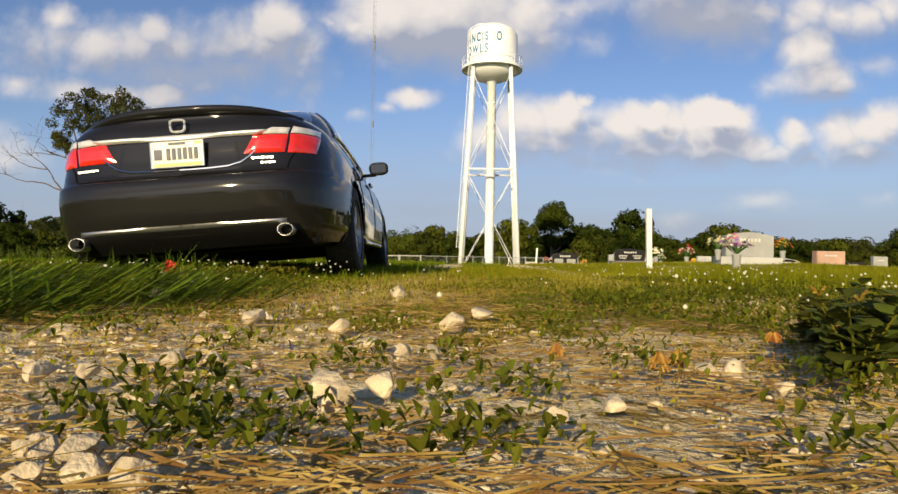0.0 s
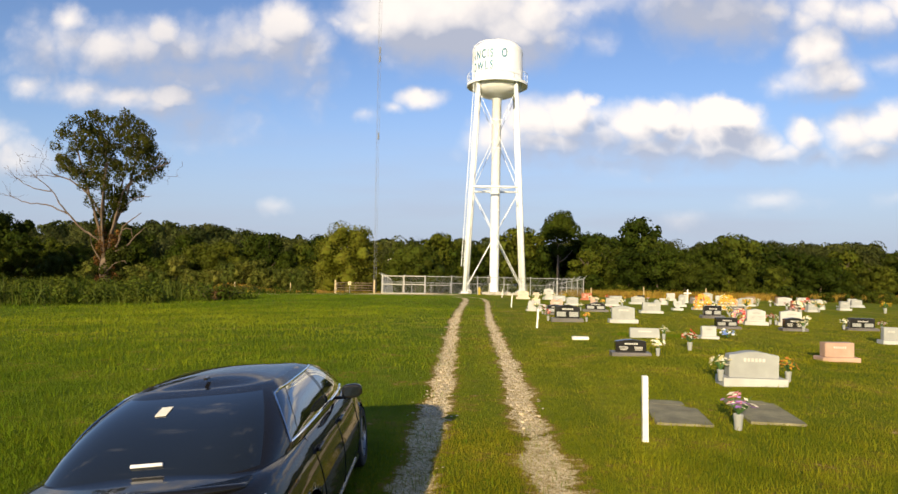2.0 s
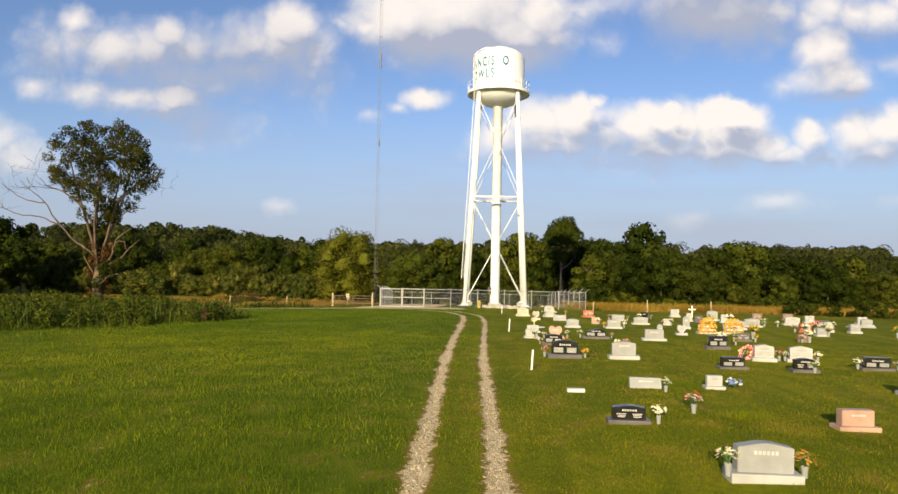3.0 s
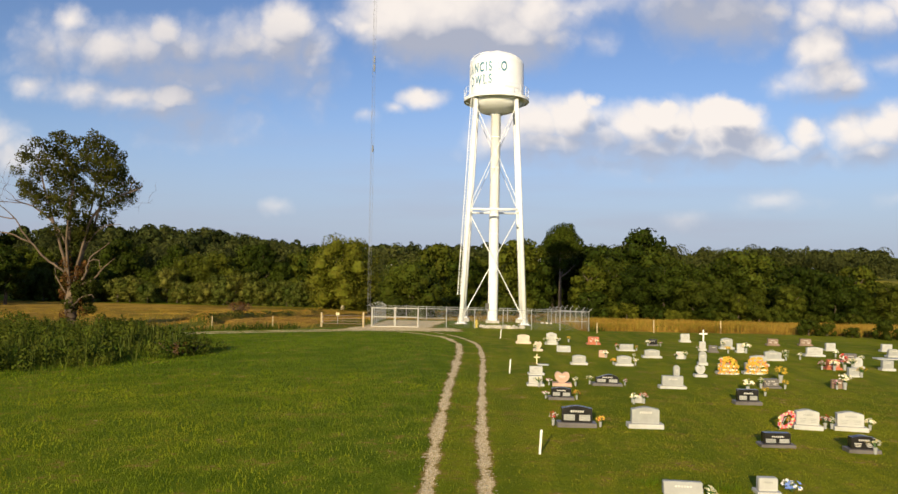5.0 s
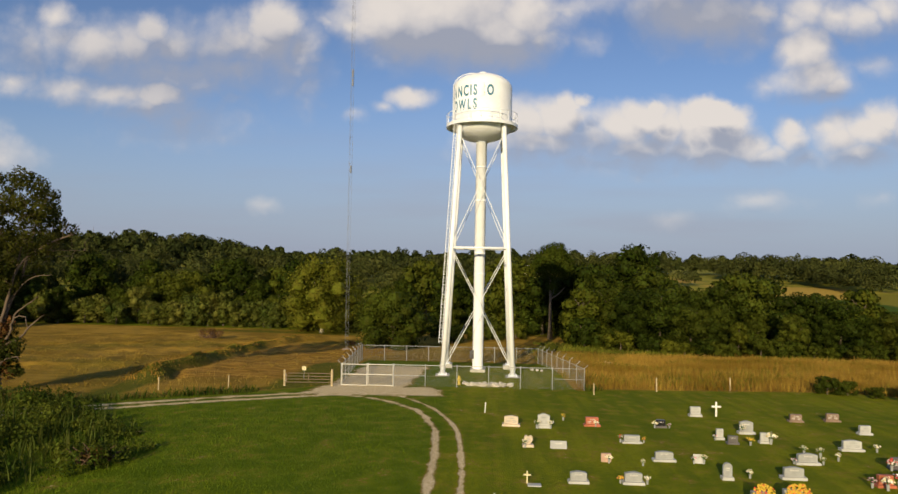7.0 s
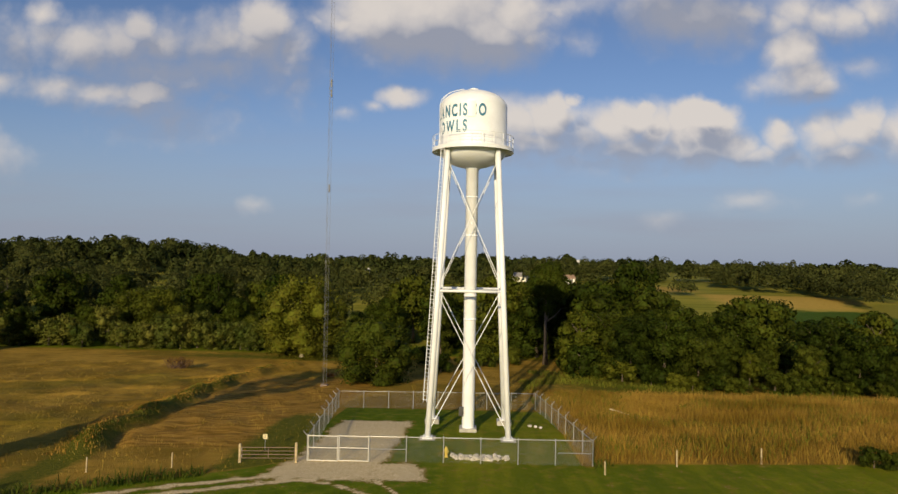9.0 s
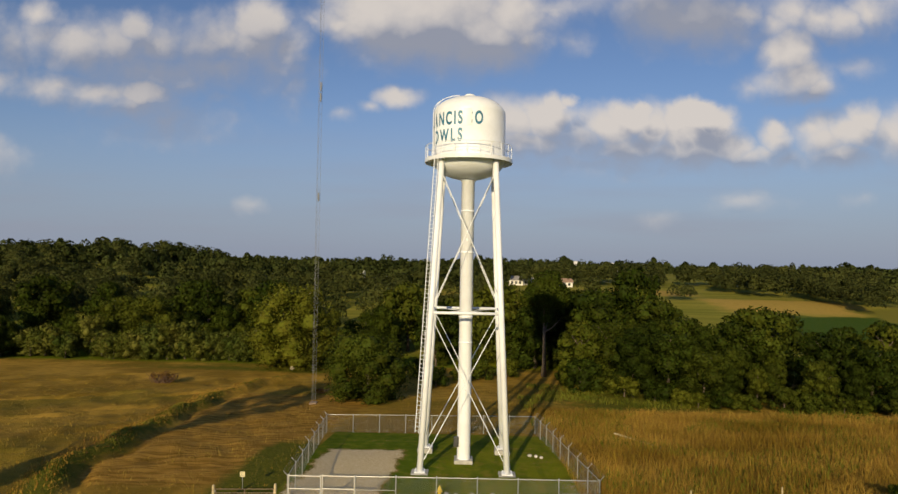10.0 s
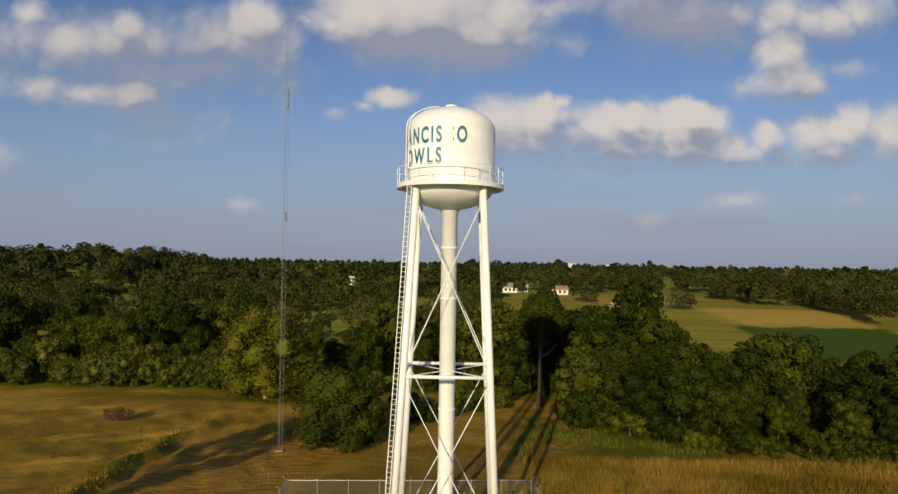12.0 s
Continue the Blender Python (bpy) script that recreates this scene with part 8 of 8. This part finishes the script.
def brush_pile(x, y, size, label, seed, leafy_share=0.4):
    """A heap of dead branches with brown leaves still on them."""
    r = random.Random(seed)
    t = thing("brush_pile", pose(x, y, on(x, y)), label, "brush pile", "brush piles")
    bm = bmesh.new()
    for _ in range(46):
        a, l = r.uniform(0, 6.28), r.uniform(0.5, 1.0) * size
        o = Vector((r.uniform(-0.5, 0.5) * size, r.uniform(-0.35, 0.35) * size, -0.05))
        e = o + Vector((math.cos(a) * l, math.sin(a) * l * 0.7, r.uniform(0.1, 0.75) * size))
        tube(bm, [o, (o + e) / 2 + Vector((0, 0, 0.12 * size)), e], [0.05, 0.035, 0.012], 5)
    part("branches", bm, M["dead_wood"], t)
    lobes = [(r.uniform(-0.7, 0.7) * size, r.uniform(-0.4, 0.4) * size, r.uniform(0.12, 0.45) * size, *(3 * (r.uniform(0.18, 0.34) * size,))) for _ in range(9)]
    c = new("dry_leaves", crown_mesh("dry_leaves", lobes, int(1500 * leafy_share * 2), 0.14, M["dead_leaves"], seed + 1, 6))
    c.parent = t


brush_pile(-45.8, 121.5, 2.6, "red-brown heap of dead branches in the cut meadow", 5)
brush_pile(-17.0, 40.6, 1.1, "low brown heap of dead brush at the end of the weeds", 6)
brush_pile(-19.2, 114.5, 1.0, "small brown heap of dead brush near the mast", 7)


def weed_bank():
    """The tall weeds round the foot of the old tree."""
    n = 15000
    x, y = grng.uniform(-50, -15.5, n), grng.uniform(31, 55, n)
    edge = np.interp(x, [-50, -35, -24, -19, -15.5], [30, 31, 31.5, 34, 41])
    top = np.interp(x, [-50, -30, -22, -15.5], [56, 52, 49, 43])
    keep = (y > edge + grng.normal(0, 0.7, n)) & (y < top + grng.normal(0, 0.7, n))
    x, y = x[keep], y[keep]
    lump = np.array([noise.noise((a * 0.25, b * 0.25, 6.0)) for a, b in zip(x, y)])
    h = grng.uniform(0.3, 1.05, len(x)) * (1 + 1.1 * lump) * np.interp(x, [-30, -16], [1.0, 0.6])
    blades("tall_weeds", x, y, h, grng.uniform(0.02, 0.06, len(x)), M["weed_tall"], 94, "bank of tall green weeds round the old tree", 0.6, "weeds")


weed_bank()
lobes = []
for _ in range(1500):
    x, y = grng.uniform(-52, -15.0), grng.uniform(30, 56)
    if np.interp(x, [-52, -35, -24, -19.5, -15.0], [30, 31, 31.5, 35, 41]) < y < np.interp(x, [-52, -35, -28, -23, -18, -15], [58, 57, 54.5, 50.5, 46.5, 43]) and noise.noise((x * 0.33, y * 0.33, 44.0)) > -0.22:
        r = grng.uniform(0.20, 0.50)
        tall = grng.uniform(0.30, 0.78) * (1 + 0.7 * noise.noise((x * 0.22, y * 0.22, 6.0))) * np.interp(x, [-24, -15], [1.0, 0.55])
        lobes.append((x, y, on(x, y) + tall * 0.75, r, r, tall))
tagged(new("weed_clumps", crown_mesh("weed_clumps", lobes, 90000, 0.15, M["weed_tall"], 196)), "bushy green weeds round the old tree", "weeds", kind="stuff")
x, y = grng.uniform(-52, -18, 2600), grng.uniform(31, 56, 2600)
keep = (y > np.interp(x, [-52, -35, -24, -19.5, -15.0], [30, 31, 31.5, 35, 41]) + 0.5) & (y < np.interp(x, [-52, -35, -28, -23, -18, -15], [58, 57, 54.5, 50.5, 46.5, 43]))
blades("weed_stalks", x[keep], y[keep], grng.uniform(0.8, 1.5, keep.sum()), grng.uniform(0.04, 0.09, keep.sum()), M["brush"], 197, "tall pale-tipped stalks standing out of the weeds", 0.25, "weeds")
x = grng.uniform(-45, 12, 3000)
y = lawn_edge(x) + np.abs(grng.normal(0, 0.9, 3000))
keep = ~((x > -16) & (x < 10.4))
blades("verge_weeds", x[keep], y[keep], grng.uniform(0.3, 0.8, keep.sum()), grng.uniform(0.04, 0.09, keep.sum()), M["weed_tall"], 95, "green weeds along the field edge", 0.5, "weeds")


def pebbles(name, x, y, size, mat, seed, label, level=1):
    rng = np.random.default_rng(seed)
    bm = bmesh.new()
    bmesh.ops.create_icosphere(bm, subdivisions=level, radius=1.0)
    bm.verts.ensure_lookup_table()
    unit = np.array([v.co[:] for v in bm.verts])
    tri = np.array([[v.index for v in f.verts] for f in bm.faces])
    bm.free()
    n, k = len(x), len(unit)
    jag = 1 + rng.normal(0, 0.24, (n, k, 1))
    sc = size[:, None] * rng.uniform(0.6, 1.15, (n, 3)) * np.array([1.1, 0.9, 0.5])
    p = unit[None] * jag * sc[:, None]
    a = rng.uniform(0, 6.28, n)
    c, s = np.cos(a)[:, None], np.sin(a)[:, None]
    q = np.stack([p[..., 0] * c - p[..., 1] * s, p[..., 0] * s + p[..., 1] * c, p[..., 2]], -1)
    q += np.stack([x, y, lay(x, y) - 0.012 + size * 0.12], 1)[:, None]
    faces = (tri[None] + (np.arange(n) * k)[:, None, None]).reshape(-1, 3)
    return tagged(new(name, raw_mesh(name, q.reshape(-1, 3), faces, [mat])), label, "gravel", kind="stuff")


def rut_points(n, y0, y1, bias):
    y = y0 + (y1 - y0) * grng.random(n) ** bias
    line = np.where(grng.random(n) < 0.6, 0, 1)
    cx = np.where(line == 0, np.interp(y, [p[1] for p in LEFT_RUT], [p[0] for p in LEFT_RUT]), np.interp(y, [p[1] for p in RIGHT_RUT], [p[0] for p in RIGHT_RUT]))
    wide = np.where(line == 0, np.interp(y, [-2, 2, 8, 30], [0.42, 0.33, 0.22, 0.2]), 0.2)
    return cx + grng.normal(0, 1, n) * wide * 0.7, y


x, y = rut_points(3000, -1.2, 9, 1.8)
keep = np.hypot(x - 0.6, y + 1.41) > 0.28
x, y = x[keep], y[keep]
pebbles("gravel", x, y, np.clip(grng.lognormal(-5.0, 0.55, len(x)), 0.003, 0.028), M["gravel"], 96, "pale crushed limestone gravel in the ruts")
x, y = rut_points(1600, 8, 30, 1.3)
pebbles("gravel", x, y, grng.uniform(0.012, 0.03, len(x)), M["gravel"], 97, "pale crushed limestone gravel in the ruts")

x, y = grng.normal(0.55, 0.42, 1100), -1.1 + 1.6 * grng.random(1100) ** 1.4
keep = np.hypot(x - 0.6, y + 1.41) > 0.3
pebbles("grit", x[keep], y[keep], np.clip(grng.lognormal(-5.4, 0.45, keep.sum()), 0.002, 0.012), M["gravel"], 197, "pale limestone grit among dry grass")
# larger stones that lie alone near the start
srng = random.Random(31)
for x, y, s in ((0.46, -0.81, 0.027), (0.50, -0.76, 0.020), (0.87, -0.61, 0.018), (0.905, -0.62, 0.025), (0.92, -0.70, 0.014), (-0.41, 0.55, 0.034), (0.49, -0.56, 0.022), (0.53, -0.50, 0.016), (0.54, -0.12, 0.030), (0.33, -0.22, 0.026), (0.42, -0.40, 0.022), (0.60, 0.14, 0.030), (0.12, -0.08, 0.028),
                (0.34, -1.00, 0.018), (0.36, -1.03, 0.014), (0.30, -0.99, 0.016), (0.39, -1.03, 0.015), (0.33, -1.04, 0.012), (0.40, -0.995, 0.011), (0.13, -0.75, 0.020), (0.17, -0.72, 0.016), (0.22, -0.63, 0.018), (0.26, -0.61, 0.014), (0.30, 0.9, 0.04), (0.66, -0.86, 0.012), (0.72, -0.80, 0.014)):
    # the hull of a few corners, its edges worn round
    bm = bmesh.new()
    for _ in range(13):
        d = Vector((srng.gauss(0, 1), srng.gauss(0, 1), srng.gauss(0, 1))).normalized() * s * srng.uniform(0.88, 1.1)
        bm.verts.new((d.x * 1.1, d.y * 0.95, d.z * 0.78))
    hull = bmesh.ops.convex_hull(bm, input=bm.verts[:])
    spare = [v for v in bm.verts if not v.link_faces]
    bmesh.ops.delete(bm, geom=spare, context="VERTS")
    bmesh.ops.remove_doubles(bm, verts=bm.verts, dist=s * 0.25)
    bmesh.ops.bevel(bm, geom=bm.edges[:], offset=s * 0.10, segments=2, affect="EDGES", profile=0.6, clamp_overlap=True)
    for v in bm.verts:
        if v.co.length > s * 1.25:
            v.co *= s * 1.25 / v.co.length
    ob = part("loose_stone", bm, M["gravel"], shade=True)
    ob.matrix_world = pose(x, y, on(x, y) + s * 0.42, 0, 0, srng.uniform(0, 360))
    tagged(ob, "pale limestone lump lying on the gravel drive", "stone", "loose stones")

# straw lying flat
n = 15000
x, y = grng.normal(0.5, 0.70, n), -1.15 + 4.6 * grng.random(n) ** 2.3
keep = (np.hypot(x - 0.6, y + 1.41) > 0.3) & (np.array([noise.noise((p * 3.0, q * 3.0, 71.0)) for p, q in zip(x, y)]) > grng.uniform(-0.55, 0.25, n))
x, y = x[keep], y[keep]
n = len(x)
a = grng.normal(0.0, 0.55, n) + np.where(grng.random(n) < 0.25, grng.uniform(0, 6.28, n), 0.0)
l = grng.uniform(0.012, 0.075, n)
z = lay(x, y) - 0.006 + grng.uniform(0.0, 0.020, n)
d = np.stack([np.cos(a), np.sin(a), grng.normal(0, 0.10, n)], 1) * l[:, None]
s = np.stack([-np.sin(a), np.cos(a), np.full(n, 0.5)], 1) * grng.uniform(0.0006, 0.0013, (n, 1))
p = np.stack([x, y, z], 1)
straw = raw_mesh("straw", np.stack([p - s, p + s, p + d + s * 0.6, p + d - s * 0.6], 1).reshape(-1, 3), np.arange(4 * n).reshape(n, 4), [M["straw"]])
tagged(new("straw", straw), "dry straw scattered over the gravel", "straw", kind="stuff")


def leafy(name, x, y, size, height, mat, seed, label):
    """Low weeds: small folded leaflets, broadest past the middle, standing up out of tufts."""
    rng = np.random.default_rng(seed)
    n = len(x)
    a, e = rng.uniform(0, 6.28, n), rng.uniform(0.15, 1.25, n)
    c = np.stack([x, y, lay(x, y) + height * rng.random(n) ** 0.8], 1)
    d = np.stack([np.cos(a) * np.cos(e), np.sin(a) * np.cos(e), np.sin(e)], 1)
    w = np.stack([-np.sin(a), np.cos(a), rng.normal(0, 0.25, n)], 1)
    w /= np.linalg.norm(w, axis=1, keepdims=True)
    up = np.cross(d, w)
    k = (size * 2.0)[:, None]
    f = [c, c + d * k * 0.35 + w * k * 0.20 + up * k * 0.08, c + d * k * 0.75 + w * k * 0.33 + up * k * 0.12, c + d * k, c + d * k * 0.75 - w * k * 0.33 + up * k * 0.12,
         c + d * k * 0.35 - w * k * 0.20 + up * k * 0.08, c + d * k * 0.6]
    verts = np.stack(f, 1).reshape(-1, 3)
    base = np.arange(n)[:, None] * 7
    tri = np.concatenate([base + np.array([[i, (i + 1) % 6, 6]]) for i in range(6)], 1).reshape(-1, 3)
    return tagged(new(name, raw_mesh(name, verts, tri, [mat])), label, "weeds", kind="stuff")


cx, cy, cs = [], [], []
for x, y, r, k in ((0.30, -0.80, 0.06, 90), (0.39, -0.96, 0.05, 90), (0.37, -0.89, 0.05, 70), (0.44, -0.96, 0.05, 90), (0.28, -0.91, 0.03, 30), (0.24, -0.52, 0.07, 90), (0.43, -0.64, 0.05, 70), (0.57, -0.57, 0.05, 60), (0.56, -0.80, 0.03, 30), (0.53, -0.97, 0.03, 40),
                   (0.58, -0.97, 0.03, 40), (0.63, -0.77, 0.05, 70), (0.62, -0.96, 0.04, 60), (0.79, -0.62, 0.06, 60), (0.98, -0.72, 0.08, 130), (0.74, -0.38, 0.08, 90), (0.33, -0.94, 0.03, 30), (0.85, -0.95, 0.06, 60), (1.35, -0.45, 0.26, 520), (1.6, 0.2, 0.40, 900), (1.75, 0.9, 0.5, 900),
                   (0.40, -0.20, 0.08, 90), (-0.05, -0.3, 0.12, 160), (0.75, -0.1, 0.10, 90), (-0.6, 1.2, 0.35, 450), (-0.35, 1.6, 0.4, 600), (1.3, 2.2, 0.5, 450), (0.72, 1.4, 0.3, 260)):
    cx.append(grng.normal(x, r * 0.55, k))
    cy.append(grng.normal(y, r * 0.55, k))
    cs.append(grng.uniform(0.004, 0.008, k))
# clover carpet right of the start, in drifts
kx, ky = grng.uniform(0.75, 3.0, 26000), grng.uniform(-0.7, 3.6, 26000)
drift = np.array([noise.noise((p * 1.5, q * 1.5, 12.0)) for p, q in zip(kx, ky)])
thick = (drift > grng.uniform(-0.35, 0.35, 26000)) & (kx > 1.05 - 0.25 * np.sin(ky * 2.0) + 0.12 * ky)
cx.append(kx[thick]), cy.append(ky[thick]), cs.append(grng.uniform(0.006, 0.012, thick.sum()))
kx, ky = grng.uniform(-1.0, 1.0, 5000), grng.uniform(-0.5, 3.0, 5000)
thick = np.array([noise.noise((p * 1.7, q * 1.7, 15.0)) for p, q in zip(kx, ky)]) > 0.12
cx.append(kx[thick]), cy.append(ky[thick]), cs.append(grng.uniform(0.004, 0.009, thick.sum()))
cx, cy, cs = np.concatenate(cx), np.concatenate(cy), np.concatenate(cs)
keep = np.hypot(cx - 0.6, cy + 1.41) > 0.36
leafy("clover", cx[keep], cy[keep], cs[keep], 0.030, M["clover"], 98, "low clover and weeds at the drive's edge")
kx, ky = grng.uniform(-4.5, -0.4, 26000), grng.uniform(-0.6, 4.0, 26000)
thick = np.array([noise.noise((p * 1.1, q * 1.1, 25.0)) for p, q in zip(kx, ky)]) > grng.uniform(-0.25, 0.35, 26000)
leafy("lawn_clover", kx[thick], ky[thick], grng.uniform(0.006, 0.013, thick.sum()), 0.075, M["clover"], 198, "clover growing in drifts through the lawn by the car")
n = 280
x, y = np.concatenate([grng.normal(1.85, 0.5, n // 2), grng.normal(-0.9, 0.6, n // 2)]), np.concatenate([grng.uniform(-0.6, 4.5, n // 2), grng.uniform(0.2, 2.6, n // 2)])
c = np.stack([x, y, lay(x, y) + grng.uniform(0.05, 0.12, n)], 1)
bm = bmesh.new()
bmesh.ops.create_icosphere(bm, subdivisions=1, radius=1.0)
bm.verts.ensure_lookup_table()
unit, tri = np.array([v.co[:] for v in bm.verts]), np.array([[v.index for v in f.verts] for f in bm.faces])
bm.free()
rad = grng.uniform(0.003, 0.0055, n)
verts = (unit[None] * rad[:, None, None] + c[:, None]).reshape(-1, 3)
heads = raw_mesh("clover_flowers", verts, (tri[None] + (np.arange(n) * len(unit))[:, None, None]).reshape(-1, 3), [M["clover_head"]])
tagged(new("clover_flowers", heads), "small white clover flower heads in the grass", "flowers", kind="stuff")

# a red scrap on the long grass
scrap = thing("red_scrap", pose(-0.58, 0.95, on(-0.58, 0.95) + 0.09, 40, 10, 30), "small red scrap caught on long grass", "scrap")
bm = bmesh.new()
rows = [[bm.verts.new((x * 0.012, 0.006 * math.sin(x * 1.7 + z), z * 0.016)) for x in range(-1, 3)] for z in range(-2, 3)]
for r0, r1 in zip(rows, rows[1:]):
    for i in range(3):
        bm.faces.new((r0[i], r0[i + 1], r1[i + 1], r1[i]))
part("sheet", bm, M["petal_red"], scrap)


def broad_weed(x, y, seed):
    """A leafy weed with drying flower stalks."""
    r = random.Random(seed)
    t = thing("broad_weed", pose(x, y, on(x, y), 0, 0, r.uniform(0, 360)), "leafy green weed with a dry flower head", "weed", "weeds by the drive")
    leaves = bmesh.new()
    heads = bmesh.new()
    for k in range(10):
        a, l = k * 0.65 + r.uniform(-0.2, 0.2), r.uniform(0.05, 0.115)
        d = Vector((math.cos(a) * 0.45, math.sin(a) * 0.45, 1)).normalized()
        tip = d * l
        stem = bmesh.new()
        tube(stem, [(0, 0, -0.01), d * l * 0.5 + Vector((0, 0, 0.01)), tip], [0.0018, 0.0014, 0.0008], 5)
        part("stem", stem, M["clover"], t)
        for i in range(12):
            f = 0.25 + 0.75 * i / 11
            b = i * 2.4 + k
            out = Vector((math.cos(b), math.sin(b), r.uniform(0.1, 1.1))).normalized()
            side = out.cross(Vector((0, 0, 1))).normalized()
            o, s = d * l * f, r.uniform(0.022, 0.048) * (1.15 - 0.5 * f)
            pts = [o, o + out * s * 0.45 + side * s * 0.46, o + out * s * 0.85 + side * s * 0.40 - Vector((0, 0, s * 0.12)), o + out * s * 1.1 - Vector((0, 0, s * 0.3)),
                   o + out * s * 0.85 - side * s * 0.40 - Vector((0, 0, s * 0.12)), o + out * s * 0.45 - side * s * 0.46]
            mid = leaves.verts.new(o + out * s * 0.55 - Vector((0, 0, s * 0.10)))
            ring = [leaves.verts.new(p) for p in pts]
            for q in range(6):
                leaves.faces.new((mid, ring[q], ring[(q + 1) % 6]))
        if k == 0:
            for q in range(7):
                o = Vector((math.cos(q) * 0.006, math.sin(q) * 0.006, 0.003 * (q % 3)))
                rod(heads, tip, tip + o * 1.6 + d * 0.006, 0.0012, 0.0022, 5)
    part("leaves", leaves, M["brush"], t)
    part("flower_head", heads, M["hay"], t)


for x, y, s in ((1.08, -0.55, 1), (1.17, -0.50, 2), (1.22, -0.35, 3), (1.33, -0.22, 4), (1.12, -0.40, 5), (1.40, -0.05, 6), (1.28, -0.45, 7), (1.02, -0.66, 8), (1.50, 0.05, 9)):
    broad_weed(x, y, s)


def dry_clover(x, y, h, seed):
    """A withered clover head, its florets hanging, on a thin stem."""
    r = random.Random(seed)
    t = thing("dry_clover", pose(x, y, on(x, y), 0, 0, r.uniform(0, 360)), "withered orange-brown clover head on a thin stem", "weed", "dry clover heads")
    bm = bmesh.new()
    tube(bm, [(0, 0, -0.01), (0.004, 0, h * 0.6), (0.002, 0.002, h)], [0.0012, 0.001, 0.0008], 5)
    part("stem", bm, M["straw"], t)
    bm = bmesh.new()
    for k in range(34):
        a, drop = k * 2.4, r.uniform(0.006, 0.016)
        o = Vector((math.cos(a) * 0.003, math.sin(a) * 0.003, h - 0.002 * (k % 4)))
        e = o + Vector((math.cos(a) * 0.010 * r.uniform(0.5, 1), math.sin(a) * 0.010 * r.uniform(0.5, 1), -drop))
        rod(bm, o, e, 0.0008, 0.0016, 4)
    part("flower_head", bm, M["dry_floret"], t)


for x, y, h, s in ((0.80, -0.66, 0.035, 1), (0.84, -0.60, 0.030, 2), (1.14, -0.30, 0.060, 3), (1.20, -0.28, 0.045, 4), (0.70, -0.52, 0.025, 5), (1.02, -0.45, 0.04, 6)):
    dry_clover(x, y, h, s)
